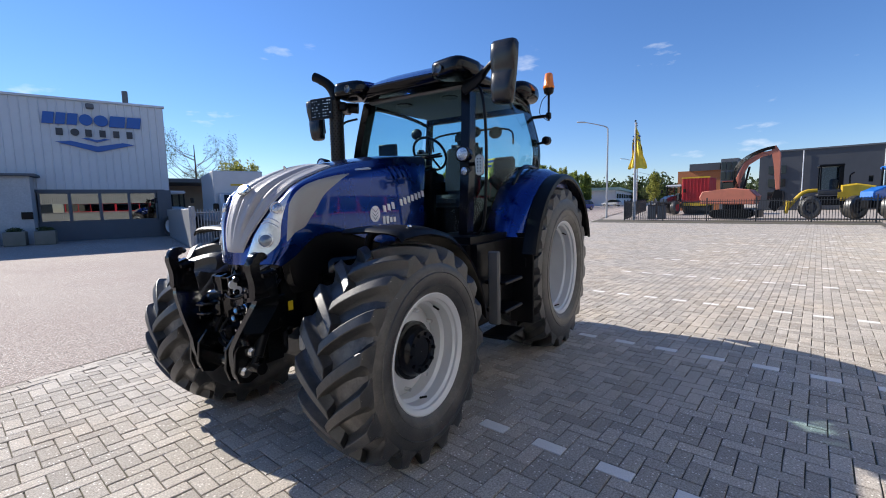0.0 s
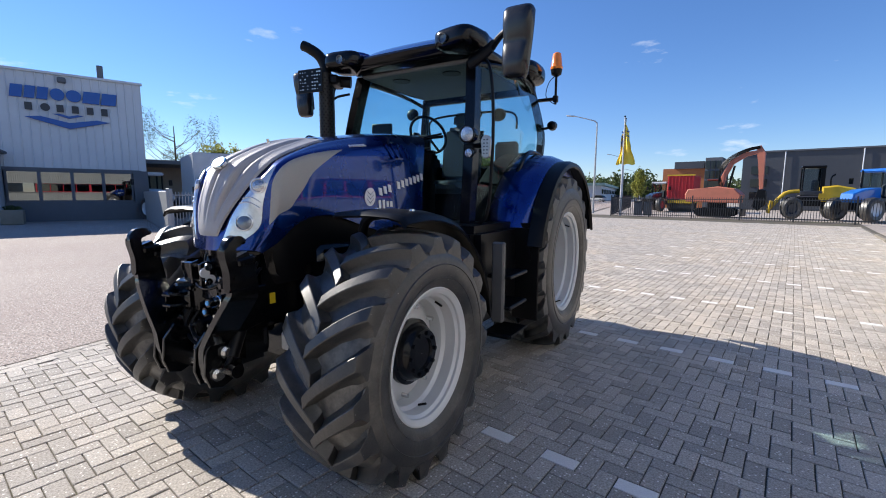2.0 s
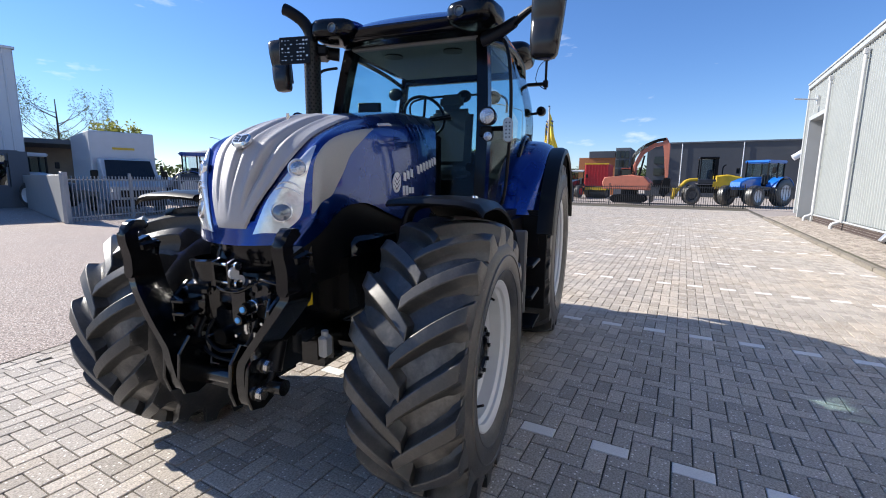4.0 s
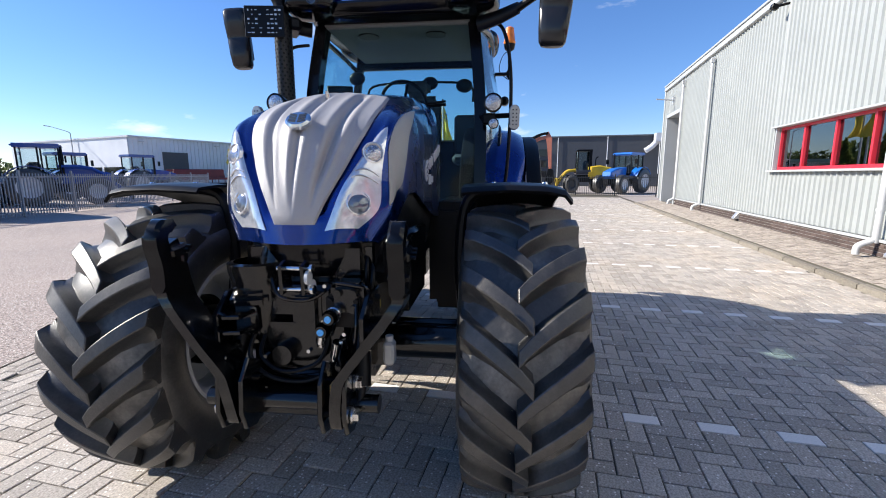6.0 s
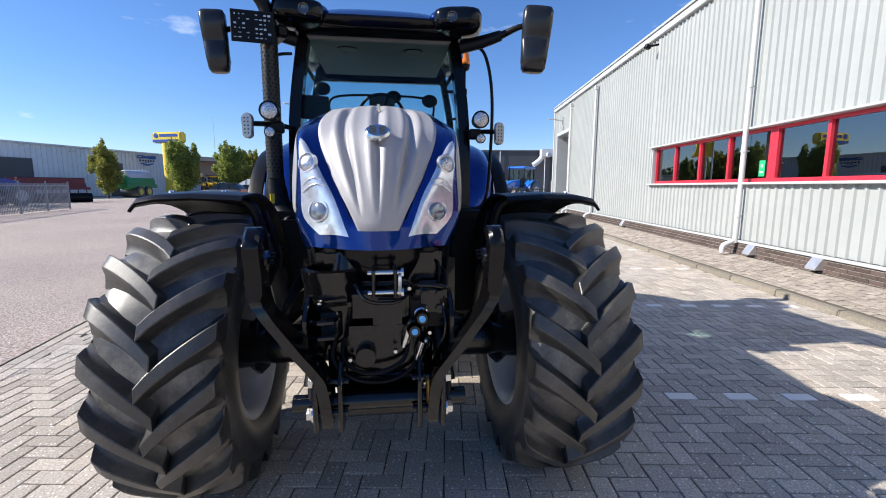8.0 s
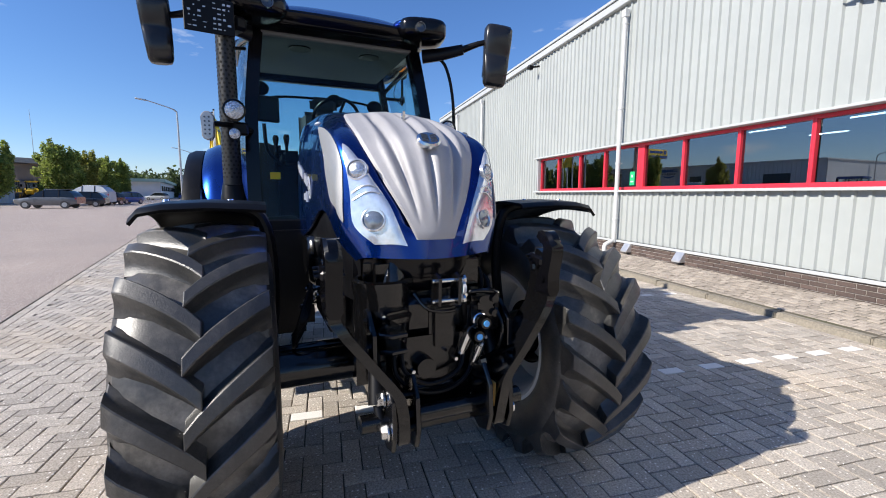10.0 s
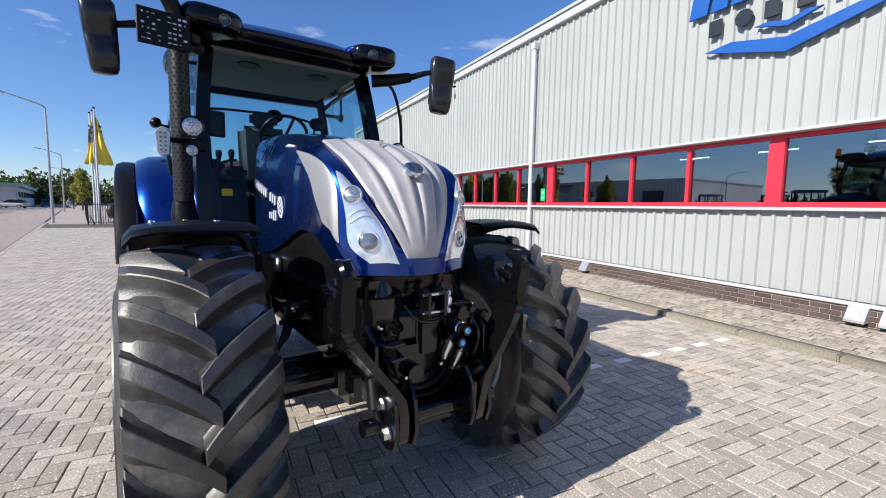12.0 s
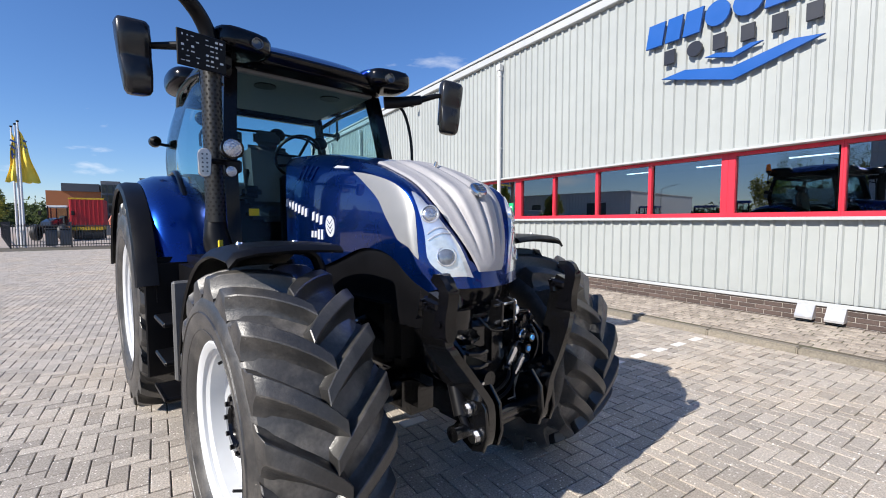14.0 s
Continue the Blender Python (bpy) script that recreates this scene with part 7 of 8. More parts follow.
# parked machines
def far_tractor(x, y, ang, paint, label, s=1.0, loader=False, roof_paint=None, rim_paint=None):
    t = thing("parked_tractor", pose(x, y, 0, 0, 0, ang) @ Matrix.Diagonal((s, s, s, 1)), label, "tractor", "parked tractors")
    g = B()
    prism(g, [(0.0, 1.05), (1.75, 1.05), (1.95, 1.25), (1.9, 1.55), (1.2, 1.78), (0.0, 1.9)], 0.75, XZ, 0.06)
    part("bonnet", g, paint, t, smooth=40)
    part("frame", box(B(), (0.3, 0, 0.85), (3.4, 0.5, 0.45), bevel=0.05), M_BLACK, t, smooth=0)
    for px, py in ((0.0, 0.7), (0.0, -0.7), (-1.5, 0.7), (-1.5, -0.7), (-0.75, 0.78), (-0.75, -0.78)):
        part("cab_post", box(B(), (px, py, 2.1), (0.07, 0.07, 1.35)), M_BLACK, t, smooth=0)
    part("cab_glass", box(B(), (-0.75, 0, 2.1), (1.46, 1.36, 1.2)), M_CABGLASS, t, "tinted cab glass", 0).visible_shadow = False
    part("cab_seat", box(B(), (-1.0, 0, 1.7), (0.5, 0.5, 0.8), bevel=0.1), M_SEAT, t, smooth=0)
    part("roof", box(B(), (-0.78, 0, 2.86), (1.8, 1.6, 0.2), bevel=0.07, seg=2), roof_paint or paint, t, "painted cab roof", 40)
    part("exhaust", cyl(B(), (0.1, -0.62, 1.5), (0.1, -0.62, 2.9), 0.05, seg=10), M_BLACK, t)
    for s_ in (1, -1):
        for wx, R, hw in ((1.35, 0.68, 0.22), (-1.15, 0.9, 0.27)):
            wb = B()
            lathe(wb, [(-hw, R * 0.55), (-hw - 0.02, R * 0.8), (-hw + 0.05, R * 0.97), (0, R), (hw - 0.05, R * 0.97), (hw + 0.02, R * 0.8), (hw, R * 0.55)], (wx, s_ * 0.92, R), "y", 28)
            tyre_ = part("tyre", wb, M_RUBBER, t, "black tyre")
            part("rim", lathe(B(), [(hw, R * 0.56), (hw - 0.06, R * 0.5), (hw - 0.12, R * 0.2), (hw - 0.12, 0.01)], (wx, s_ * 0.92, R), "y", 24, s_), rim_paint or M_RIM, tyre_, "painted rim")
        gg = B()
        rows = []
        for i in range(12):
            a = radians(20 + i * 12)
            rows.append([Vector((-1.15 + 1.02 * math.cos(a), s_ * yy, 0.9 + 1.02 * math.sin(a))) for yy in (0.5, 1.1)])
        grid_faces(gg, rows)
        thicken(gg, 0.03)
        part("mudguard", gg, paint, t)
        part("mirror", box(B(), (0.15, s_ * 1.15, 2.3), (0.08, 0.22, 0.36), bevel=0.02), M_BLACK, t, smooth=0)
    if loader:
        for s_ in (1, -1):
            part("loader_arm", tube(B(), [(-0.1, s_ * 0.62, 1.9), (1.2, s_ * 0.62, 1.8), (2.2, s_ * 0.62, 0.9), (2.7, s_ * 0.62, 0.35)], 0.08, 8, 3), paint, t, "front loader arm")
        part("loader_frame", box(B(), (2.75, 0, 0.5), (0.12, 1.4, 0.6), bevel=0.02), M_BLACK, t, smooth=0)
    return t


far_tractor(39.0, -3.6, 140, M_BLUE2, "bright blue parked tractor behind the fence", 1.12)
far_tractor(49, 11.2, 165, M_CARDARK, "dark parked tractor with a pale roof behind the fence", 1.0, roof_paint=M_TRUCKWHITE, rim_paint=M_REDBOX)
far_tractor(29.6, 34.8, -14, M_BLUE3, "blue parked tractor behind the grey fence", 1.08)
far_tractor(21.8, 31.6, -15, M_BLUE3, "dark blue parked tractor behind a loader tractor", 1.0)
far_tractor(17.3, 26.9, -38, M_BLUE3, "blue parked tractor with a front loader beside the fence", 1.05, True)
far_tractor(15.2, 30.5, -70, M_GREYHALL, "grey parked tractor behind the box van", 0.95)
far_tractor(9.9, 31.0, -80, M_TRUCKWHITE, "white parked tractor beside the box van", 0.95)

for x, y, a in ((83.4, 50.6, 200), (85.2, 48.6, 195), (84.6, 46.6, 205)):
    far_tractor(x, y, a, M_LOADER, "yellow tractor parked by the brown shed", 1.15, roof_paint=M_FLAG, rim_paint=M_LOADER)

# excavator
e_ = thing("excavator", pose(39.2, 4.9, 0, 0, 0, -94) @ Matrix.Diagonal((0.74, 0.8, 0.82, 1)), "faded orange crawler excavator with a raised arm", "excavator")
for s_ in (1, -1):
    g = B()
    prism(g, [(-1.75, 0.25), (-1.4, 0.02), (1.4, 0.02), (1.75, 0.25), (1.75, 0.6), (1.45, 0.8), (-1.45, 0.8), (-1.75, 0.6)], 0.5, Matrix.Translation((0, s_ * 1.0, 0)) @ XZ, 0.04)
    part("track", g, M_BLACK, e_, "dusty black crawler track", 0)
g = B()
prism(g, [(-2.6, 1.35), (2.0, 1.25), (2.2, 2.0), (1.6, 2.55), (0.2, 2.75), (-1.2, 2.6), (-2.5, 2.5), (-2.75, 2.0)], 2.3, XZ, 0.08)
part("house", g, M_EXC, e_, "orange upper body", 0)
part("turntable", cyl(B(), (0, 0, 0.7), (0, 0, 1.4), 0.9, seg=20), M_BLACK, e_)
cb = box(B(), (-0.3, 0.7, 2.6), (1.5, 0.95, 1.5), bevel=0.08)
part("operator_cab", cb, M_DARKGLASS, e_, "dark glazed operator cab", 0)
part("cab_roof", box(B(), (-0.3, 0.7, 3.4), (1.6, 1.0, 0.12), bevel=0.04), M_EXC, e_, smooth=0)
g = B()
for (x0, z0, w0), (x1, z1, w1) in zip(((0.3, 2.2, 0.17), (0.45, 3.6, 0.20), (1.1, 4.9, 0.21), (2.2, 5.55, 0.19)), ((0.45, 3.6, 0.20), (1.1, 4.9, 0.21), (2.2, 5.55, 0.19), (3.4, 5.75, 0.14))):
    d = Vector((x1 - x0, 0, z1 - z0)).normalized()
    n_ = Vector((-d.z, 0, d.x))
    pa, pb = Vector((x0, 0, z0)) - d * 0.05, Vector((x1, 0, z1)) + d * 0.05
    prism(g, [((pa + n_ * w0).x, (pa + n_ * w0).z), ((pb + n_ * w1).x, (pb + n_ * w1).z), ((pb - n_ * w1).x, (pb - n_ * w1).z), ((pa - n_ * w0).x, (pa - n_ * w0).z)], 0.36, Matrix.Translation((0, -0.2, 0)) @ XZ, 0.03)
part("boom", g, M_EXC, e_, "orange boom")
g = B()
prism(g, [(3.0, 6.15), (3.35, 6.25), (3.75, 5.6), (3.8, 2.5), (3.5, 2.45), (3.25, 4.6), (3.1, 5.4)], 0.34, Matrix.Translation((0, -0.2, 0)) @ XZ, 0.03)
part("dipper", g, M_EXC, e_, "orange dipper arm")
part("ram", cyl(B(), (1.2, -0.2, 5.4), (3.1, -0.2, 6.15), 0.07, seg=10), M_BLACK, e_, "dark hydraulic ram")
part("ram_body", cyl(B(), (0.9, -0.05, 2.6), (1.3, -0.05, 4.6), 0.1, seg=10), M_BLACK, e_)
g = B()
prism(g, [(3.4, 2.5), (4.0, 2.4), (4.1, 1.2), (3.5, 0.6), (3.0, 1.0)], 0.9, XZ, 0.04)
part("bucket", g, M_BLACK, e_, "worn dark bucket", 0)
for k in range(5):
    part("hose", tube(B(), [(0.2 + k * 0.1, -0.45, 2.6), (0.1, -0.5, 3.6 + k * 0.15), (0.8, -0.45, 4.9 + k * 0.1), (2.2, -0.45, 5.75 + k * 0.06), (3.3, -0.42, 6.0 + k * 0.05)], 0.035, 6, 4), M_BLACK, e_)
part("dozer_blade", box(B(), (2.3, 0, 0.45), (0.15, 2.4, 0.7), bevel=0.03), M_BLACK, e_, smooth=0)

# wheel loader
w_ = thing("wheel_loader", pose(39.4, -0.55, 0, 0, 0, 95) @ Matrix.Diagonal((0.76, 1, 1, 1)), "yellow wheel loader with a black cab", "wheel loader")
part("cab_frame", box(box(box(box(box(B(), (0.75, 0.6, 2.7), (0.1, 0.1, 1.6)), (0.75, -0.6, 2.7), (0.1, 0.1, 1.6)), (-0.6, 0.6, 2.7), (0.3, 0.1, 1.6)), (-0.6, -0.6, 2.7), (0.3, 0.1, 1.6)), (0.05, 0, 3.52), (1.7, 1.4, 0.16), bevel=0.05), M_BLACK, w_, smooth=0)
part("cab_glass", box(B(), (0.05, 0, 2.7), (1.4, 1.2, 1.5)), M_CABGLASS, w_, "clear cab glass", 0).visible_shadow = False
part("cab_seat", box(B(), (-0.2, 0, 2.2), (0.5, 0.5, 0.9), bevel=0.1), M_SEAT, w_, smooth=0)
g = B()
prism(g, [(-2.9, 1.2), (-0.6, 1.2), (-0.6, 2.2), (-1.6, 2.3), (-2.8, 2.1)], 1.6, XZ, 0.1)
part("engine_cover", g, M_LOADER, w_, "yellow engine cover", 0)
part("side_stripe", box(B(), (-1.4, 0.81, 1.55), (2.0, 0.03, 0.4)), M_LOADER, w_, "yellow side panel", 0)
part("cab_skirt", box(B(), (0.1, 0, 1.75), (1.6, 1.5, 0.35), bevel=0.05), M_CARDARK, w_, "dark cab skirt", 0)
part("chassis", box(B(), (-0.3, 0, 1.2), (4.2, 1.0, 0.6), bevel=0.06), M_BLACK, w_, smooth=0)
for s_ in (1, -1):
    for wx in (1.35, -1.6):
        tt = part("tyre", lathe(B(), [(-0.25, 0.4), (-0.28, 0.6), (-0.2, 0.74), (0, 0.76), (0.2, 0.74), (0.28, 0.6), (0.25, 0.4)], (wx, s_ * 0.95, 0.75), "y", 28), M_RUBBER, w_)
        part("rim", lathe(B(), [(0.24, 0.42), (0.12, 0.3), (0.12, 0.01)], (wx, s_ * 0.95, 0.75), "y", 20, s_), M_CARDARK, tt)
    part("lift_arm", tube(B(), [(0.9, s_ * 0.45, 1.9), (1.9, s_ * 0.45, 1.75), (2.9, s_ * 0.45, 0.7)], 0.12, 8, 3, 0.6), M_LOADER, w_, "yellow lift arm")
part("quick_hitch", box(B(), (2.95, 0, 0.8), (0.25, 1.5, 0.9), (0, -10, 0), 0.04), M_LOADER, w_, smooth=0)
part("exhaust_pipe", tube(B(), [(-1.2, 0.4, 2.2), (-1.2, 0.4, 2.8), (-1.45, 0.4, 3.0)], 0.06, 8, 4), M_BLACK, w_)

# red container and box van
rc = thing("red_container", pose(50.5, 9.2, 0) @ Matrix.Diagonal((0.6, 0.98, 0.97, 1)), "red ribbed tipping container on a yellow frame", "container")
part("container_body", box(B(), (0, 0, 2.45), (6, 2.4, 2.4), bevel=0.03), M_REDBOX, rc, smooth=0)
for k in range(8):
    part("rib", box(B(), (-3.04, -1.1 + k * 0.31, 2.45), (0.1, 0.08, 2.3)), M_REDBOX, rc, smooth=0)
part("top_rail", box(B(), (-3.02, 0, 3.68), (0.14, 2.5, 0.14)), M_LOADER, rc, "yellow top rail", 0)
part("trailer_frame", box(B(), (0, 0, 1.0), (6, 2.2, 0.3)), M_LOADER, rc, smooth=0)
part("trailer_tyre", box(cyl(cyl(B(), (-1.5, -1.1, 0.5), (-1.5, 1.1, 0.5), 0.5, seg=20), (1.5, -1.1, 0.5), (1.5, 1.1, 0.5), 0.5, seg=20), (0, 0, 0.8), (4, 0.4, 0.2)), M_RUBBER, rc)
tv = thing("box_truck", pose(10.35, 22.8, 0, 0, 0, -104) @ Matrix.Diagonal((1, 1, 0.95, 1)), "white box truck parked behind the fence", "truck")
part("box_body", box(B(), (-2.2, 0, 2.35), (4.6, 2.35, 2.7), bevel=0.04), M_TRUCKWHITE, tv, "white box body", 0)
g = B()
prism(g, [(0.15, 0.5), (1.9, 0.5), (2.0, 1.25), (1.15, 1.5), (0.6, 2.45), (0.15, 2.5)], 2.0, XZ, 0.06)
part("truck_cab", g, M_TRUCKWHITE, tv, "white van cab", 0)
g = B()
vs = [g.verts.new(p) for p in ((1.18, -0.88, 1.52), (1.18, 0.88, 1.52), (0.64, 0.82, 2.40), (0.64, -0.82, 2.40))]
g.faces.new(vs)
part("windscreen", thicken(g, 0.03), M_DARKGLASS, tv, "dark windscreen", 0)
part("grille", box(B(), (1.98, 0, 0.95), (0.06, 1.3, 0.3), bevel=0.02), M_BLACK, tv, smooth=0)
part("bumper", box(B(), (1.98, 0, 0.55), (0.14, 2.0, 0.3), bevel=0.04), M_BLACK, tv, smooth=0)
for s_ in (1, -1):
    part("headlamp", box(B(), (1.9, s_ * 0.82, 1.1), (0.14, 0.32, 0.22), (0, 0, s_ * -15), 0.04), M_LAMP, tv, smooth=0)
    part("door_mirror", box(B(), (1.0, s_ * 1.25, 1.75), (0.12, 0.26, 0.42), bevel=0.04), M_BLACK, tv, smooth=0)
    for wx in (1.2, -2.6):
        part("wheel", cyl(B(), (wx, s_ * 0.75, 0.36), (wx, s_ * 1.02, 0.36), 0.36, seg=20), M_RUBBER, tv)
part("box_sign", box(B(), (0.13, 0, 2.95), (0.03, 0.8, 0.10)), M_LOADER, tv, "pale stripe on the box front", 0)

# red implement, green trailer by the silver hall
ri = thing("farm_implement", pose(37.0, 37.2, 0, 0, 0, -38) @ Matrix.Diagonal((0.9, 1, 1.35, 1)), "low dark red folding cultivator", "implement")
part("implement_frame", box(box(B(), (0, 0, 0.9), (6.4, 1.4, 0.16)), (0, 0, 1.5), (5.5, 0.14, 0.14)), M_MAROON, ri, smooth=0)
part("seed_hopper", box(B(), (0.4, 0.2, 1.25), (5.0, 1.0, 0.7), bevel=0.06), M_MAROON, ri, "dark red folded body", 0)
for k in range(10):
    part("tine", tube(B(), [(-3 + k * 0.66, 0.3, 1.5), (-3 + k * 0.66, -0.3, 0.9), (-3 + k * 0.66, -0.2, 0.25), (-3 + k * 0.66, -0.5, 0.02)], 0.05, 6, 3), M_MAROON, ri)
part("roller", cyl(B(), (-3.2, -0.8, 0.3), (3.2, -0.8, 0.3), 0.3, seg=16), M_BLACK, ri)
gt = thing("slurry_tanker", pose(55.5, 42.6, 0) @ Matrix.Diagonal((0.85, 0.9, 0.95, 1)), "green slurry tanker with a cream top on yellow wheels", "trailer")
part("tank", box(lathe(B(), [(-3.2, 0.05), (-3.0, 0.8), (-2.6, 1.0), (2.6, 1.0), (3.0, 0.8), (3.2, 0.05)], (0, 0, 2.0), "x", 24), (0, 0, 2.7), (5.2, 0.5, 0.7), bevel=0.1), M_GREENPAINT, gt)
part("chassis", box(B(), (0, 0, 1.5), (6.6, 1.9, 0.5), bevel=0.05), M_GREENPAINT, gt, smooth=0)
part("tank_top", lathe(B(), [(-2.7, 0.05), (-2.6, 0.7), (-2.3, 0.85), (2.3, 0.85), (2.6, 0.7), (2.7, 0.05)], (0, 0, 2.75), "x", 20), M_TRUCKWHITE, gt, "cream upper tank")
for wx in (-0.9, 0.9):
    tt = part("tyre", cyl(B(), (wx, -1.25, 0.75), (wx, 1.25, 0.75), 0.75, seg=24), M_RUBBER, gt)
    part("rim", cyl(B(), (wx, -1.27, 0.75), (wx, -1.2, 0.75), 0.42, seg=20), M_SIGNYELLOW, tt)

# dealer pylon
py = thing("pylon_sign", pose(65.3, 44.2, 0, 0, 0, -101) @ Matrix.Diagonal((0.88, 0.88, 0.9, 1)), "yellow pillar sign with a broad head board", "sign")
part("pillar", prism(B(), [(-0.25 + 0.85 * math.cos(i * math.pi / 14), 0.75 * math.sin(i * math.pi / 14)) for i in range(28)], 8.6, Matrix.Translation((0, 0, 4.3))), M_SIGNYELLOW, py, "yellow round pillar", 40)
part("head_board", box(B(), (0.2, 0, 9.5), (5.8, 1.4, 1.75), bevel=0.25, seg=3), M_SIGNYELLOW, py, "yellow head board", 40)
part("name_bar", box(B(), (0.7, -0.72, 9.8), (3.5, 0.05, 0.42)), M_BLUE3, py, "dark blue bar standing for the name", 0)
part("lower_band", box(B(), (0.1, -0.72, 8.92), (5.0, 0.05, 0.45)), M_BLUE3, py, "dark blue lower band", 0)
part("emblem", prism(B(), [(0.4 * math.cos(i * math.pi / 8), 0.4 * math.sin(i * math.pi / 8)) for i in range(16)], 0.06, Matrix.Translation((-1.75, -0.72, 9.8)) @ XZ), M_BLUE3, py, smooth=0)


# brown shed at the end of the silver hall, with a mast behind it
bs = thing("brown_shed", Matrix(), "brown shed with a dark overhanging roof", "building")
M_SHEDTAN = material("shed_tan", (0.24, 0.19, 0.15), 0.8, stain=0.15, stain_scale=0.6)
part("wall", box(B(), (99, 54.2, 3.3), (10, 9.6, 6.6)), M_SHEDTAN, bs, "tan brown wall", 0)
part("roof", box(B(), (98, 54.2, 7.1), (13, 11.4, 0.9), (3, 0, 0), 0.05), M_PLINTHDARK, bs, "dark roof with a deep fascia", 0)
for k in range(3):
    part("gate", box(B(), (93.95, 51.2 + k * 3.1, 1.9), (0.2, 2.7, 3.8)), M_DARKHALL, bs, "dark sliding gate", 0)
part("window", box(B(), (93.95, 51.0, 5.6), (0.2, 2.4, 1.1)), M_DARKGLASS, bs, smooth=0)
rm_ = thing("radio_mast", pose(104.8, 58.2, 0), "tall thin grey radio mast", "mast")
part("mast_pole", cyl(B(), (0, 0, -0.1), (0, 0, 17.6), 0.09, 0.03, 8), M_POLE, rm_)
part("mast_foot", box(B(), (0, 0, 0.1), (0.7, 0.7, 0.24), bevel=0.03), M_PLINTHDARK, rm_, smooth=0)


# waste bins inside the fence
for k, (x, y) in enumerate(((36.0, 9.7), (36.0, 9.0))):
    wb_ = thing("waste_bin", pose(x, y, 0, 0, 0, 6), "dark grey wheeled waste bin by the fence", "bin", "waste bins")
    part("bin_body", prism(B(), [(-0.27, -0.27), (0.27, -0.27), (0.27, 0.27), (-0.27, 0.27)], 1.0, Matrix.Translation((0, 0, 0.55)), 0.03), M_PLINTHDARK, wb_, smooth=0)
    part("lid", box(B(), (0, 0, 1.09), (0.62, 0.6, 0.08), (0, 4, 0), 0.03), M_FENCEDARK, wb_, smooth=0)

# parked cars
def car(x, y, ang, paint, label, van=False, size=1.0):
    c = thing("parked_van" if van else "parked_car", pose(x, y, 0, 0, 0, ang) @ Matrix.Diagonal((size, size, size, 1)), label, "van" if van else "car", "parked cars")
    up = 0.45 if van else 0.0
    lo = B()
    rows = []
    for i in range(19):
        x = -2.25 + 4.5 * i / 18
        hw = 0.90 * (1 - 0.16 * abs(x / 2.25) ** 6)
        zt = (0.98 if x < 0.9 else 0.98 - 0.18 * (x - 0.9) / 1.35) + up * (0.3 if x > 0.9 else 1.0)
        zb = 0.30 + 0.12 * abs(x / 2.25) ** 8
        half = [(0.0, zb), (hw * 0.9, zb), (hw, zb + 0.2), (hw, 0.78), (hw * 0.97, zt - 0.06), (hw * 0.86, zt), (0.0, zt + 0.02)]
        rows.append([Vector((x, y_, z_)) for y_, z_ in half] + [Vector((x, -y_, z_)) for y_, z_ in half[-2:0:-1]])
    vs = grid_faces(lo, rows, True)
    lo.faces.new(vs[0][::-1])
    lo.faces.new(vs[-1])
    part("body", lo, paint, c, smooth=40)
    gh_ = B()
    rows = []
    for x, zt in ((-2.1, 1.02), (-1.95, 1.25), (-1.7, 1.48), (-1.2, 1.60), (-0.5, 1.64), (0.1, 1.60), (0.5, 1.42), (0.85, 1.18), (1.15, 0.98)):
        k = (zt - 0.95) / 0.7
        half = [(0.0, 0.94 + up), (0.82, 0.94 + up), (0.82 - 0.16 * k, zt - 0.05 * k + up), (0.60 - 0.1 * k, zt + up), (0.0, zt + 0.01 + up)]
        rows.append([Vector((x, y_, z_)) for y_, z_ in half] + [Vector((x, -y_, z_)) for y_, z_ in half[-2:0:-1]])
    vs = grid_faces(gh_, rows, True)
    gh_.faces.new(vs[0][::-1])
    gh_.faces.new(vs[-1])
    part("greenhouse", gh_, paint if van else M_DARKGLASS, c, "dark glazing", 40)
    part("roof", box(B(), (-0.75, 0, 1.625 + up), (1.75, 1.16, 0.05), (0, -1, 0), 0.02), paint, c, "painted roof", 40)
    for s_ in (1, -1):
        for x in (-1.0, 0.1):
            part("door_pillar", box(B(), (x, s_ * 0.745, 1.28 + up), (0.07, 0.05, 0.62), (s_ * 14, 0, 0), 0.01), M_BLACK, c, smooth=0)
        part("headlamp", box(B(), (2.16, s_ * 0.62, 0.74), (0.10, 0.34, 0.12), (0, 0, s_ * -18), 0.03), M_LAMP, c, smooth=0)
        part("tail_lamp", box(B(), (-2.17, s_ * 0.70, 0.86 + up * 0.6), (0.10, 0.22, 0.16), (0, 0, s_ * 14), 0.03), M_REDBOX, c, smooth=0)
        for wx in (1.4, -1.4):
            tt = part("tyre", cyl(B(), (wx, s_ * 0.7, 0.33), (wx, s_ * 0.9, 0.33), 0.33, seg=20), M_RUBBER, c)
            part("rim", cyl(B(), (wx, s_ * 0.89, 0.33), (wx, s_ * 0.91, 0.33), 0.2, seg=14), M_POLE, tt)
    return c


car(50.5, 28.9, 90, M_CARGREY, "silver-grey off-road estate car parked at the kerb", size=1.12)
car(55.6, 28.6, 97, M_CARDARK, "dark car parked behind the silver one")
car(60.9, 30.4, 88, M_TRUCKWHITE, "white delivery van parked at the kerb", True, 1.15)
car(64.2, 30.0, 160, M_CARDARK, "dark hatchback parked under the trees")
car(69.5, 29.6, 165, M_BLUE3, "dark blue car parked under the trees")
car(108.0, 38.4, 80, M_TRUCKWHITE, "white car parked along the street")
car(128, 39.0, 12, M_BLUE3, "blue car parked along the street")
car(140, 37.5, 12, M_TRUCKWHITE, "white van parked along the street", True)

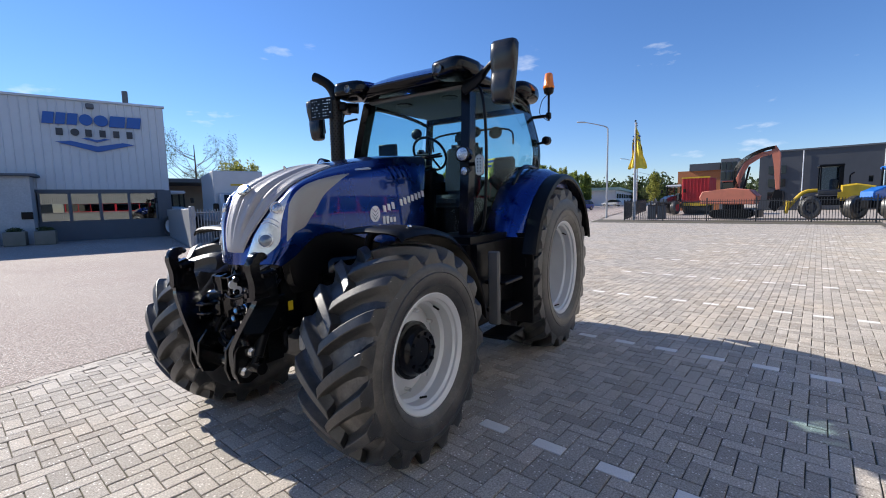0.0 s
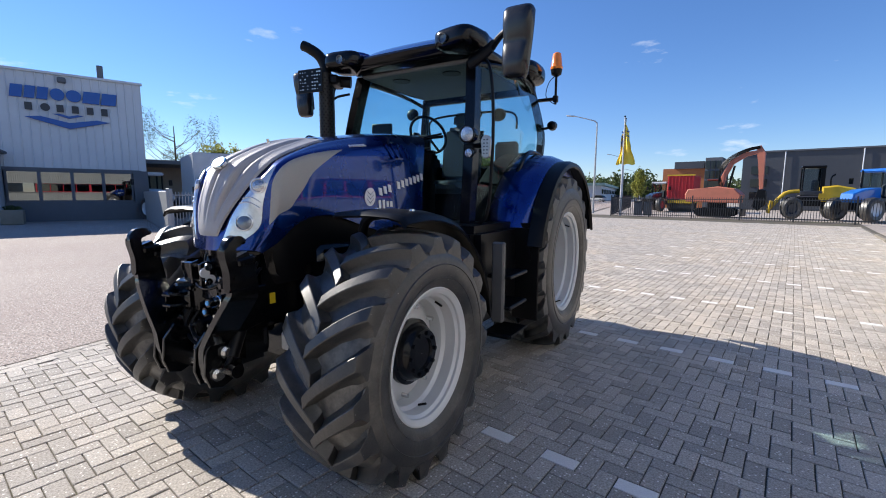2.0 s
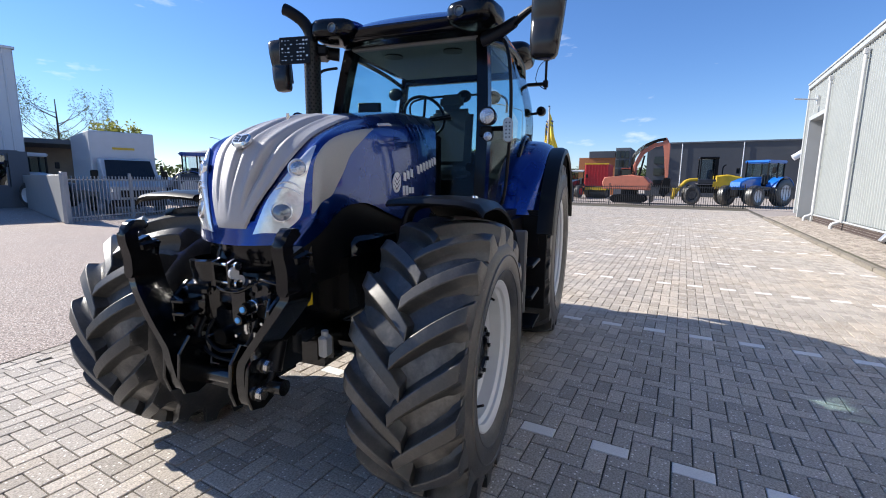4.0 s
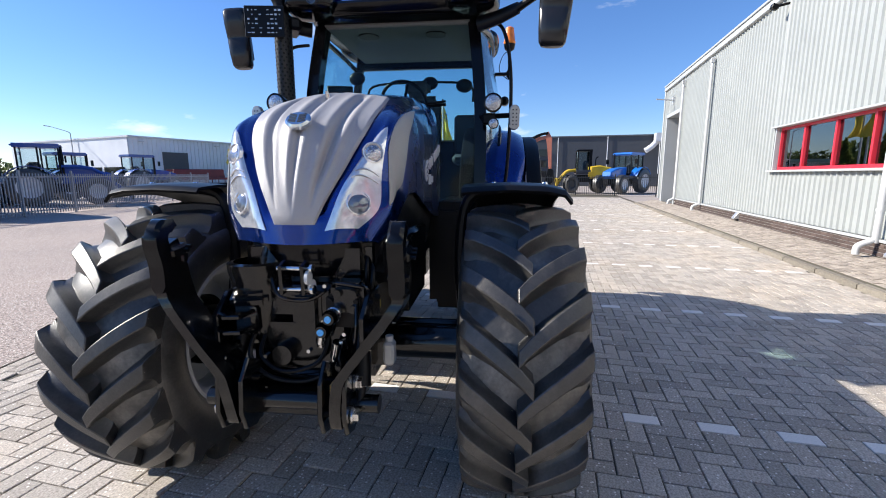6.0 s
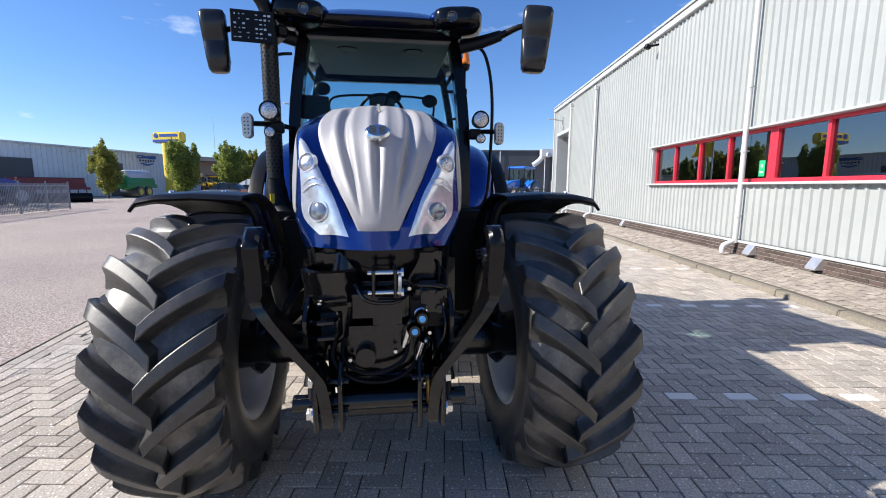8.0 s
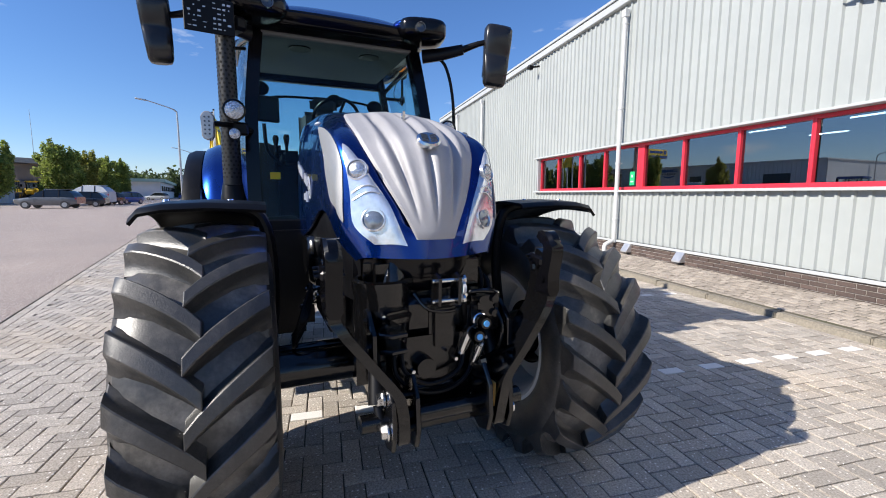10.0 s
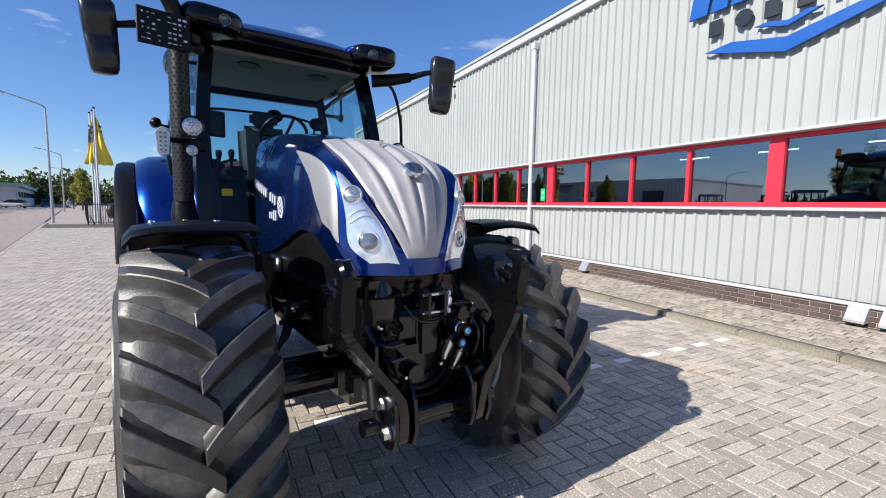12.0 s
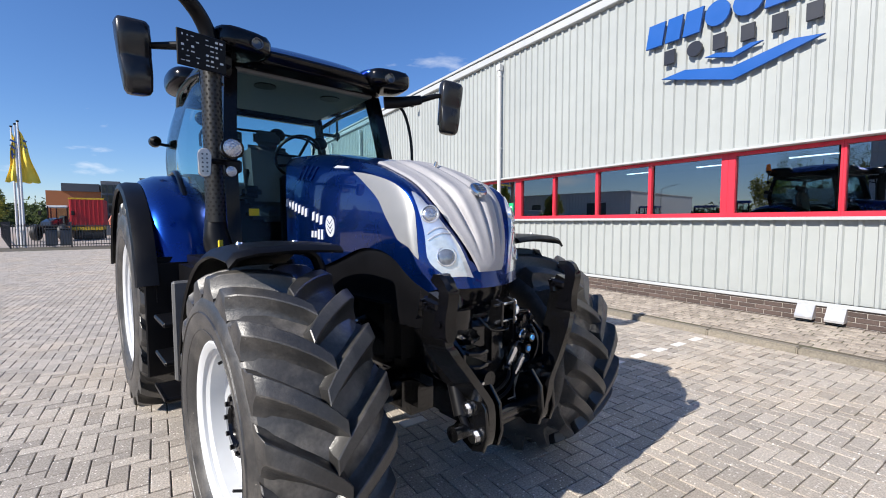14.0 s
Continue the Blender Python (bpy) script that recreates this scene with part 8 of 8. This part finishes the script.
# trees
tree(63.0, 40.8, 7.6, 4.9, M_LEAF, 52, "broad green street tree in leaf", 0.13, n=16000, size=0.15)
tree(77.1, 41.5, 9.0, 4.8, M_LEAF, 42, "tall upright green street tree in leaf", 0.13, n=12000, size=0.17)
tree(83.5, 42.5, 8.3, 4.0, M_LEAF, 23, "upright green street tree in leaf", 0.13, n=10000, size=0.17)
tree(89.8, 43.0, 8.4, 4.4, M_LEAF2, 24, "yellowing street tree in leaf", 0.13, n=10000, size=0.18)
tree(96.0, 42.9, 8.1, 4.4, M_LEAF, 25, "upright green street tree in leaf", 0.13, n=9000, size=0.18)
tree(102.2, 42.6, 8.0, 3.6, M_LEAF, 26, "slim upright green street tree in leaf", 0.13, n=9000, size=0.18)
tree(51.2, 43.0, 6.6, 3.1, M_LEAF2, 27, "small upright tree turning yellow", 0.13, n=10000, size=0.12)
tree(17.2, 47.0, 8.6, 6.4, M_LEAF3, 28, "thin-crowned tree with bare twigs", spindly=True, n=6000, size=0.06)
tree(13.4, 48.5, 7.0, 3.5, M_LEAF2, 29, "small yellowing tree behind the canopy", n=2500)
tree(23.0, 50.0, 6.6, 5.0, M_LEAF2, 30, "bushy tree behind the box truck", n=3000)
tree(92, 24.5, 7.0, 3.0, M_LEAF2, 31, "slim young street tree in leaf", n=2500)
tree(108, 29.5, 6.0, 4.0, M_LEAF3, 32, "small dark roadside tree in leaf", n=2500)
woods = []
rng = random.Random(77)
for k in range(90):
    a = radians(2 + k * 0.55)
    d = 230 + rng.uniform(-20, 30)
    woods.append((d * math.cos(a), d * math.sin(a), rng.uniform(2.0, 4.0), rng.uniform(5, 9), rng.uniform(4, 8)))
for k in range(26):
    a = radians(60 + k * 1.6)
    woods.append((160 * math.cos(a), 160 * math.sin(a), 2.5, rng.uniform(4, 7), rng.uniform(3, 5)))
for k in range(30):
    woods.append((188 + rng.uniform(-8, 8), 44 + k * 2.2, rng.uniform(3, 6.0), rng.uniform(3.2, 5.0), rng.uniform(5.0, 7.0)))
far_wood = leaf_cloud("far_wood", None, woods, 36000, 0.8, M_LEAF3, 5)
tagged(far_wood, "distant belt of dark green trees", "trees", kind="stuff")

edging()
pavers()
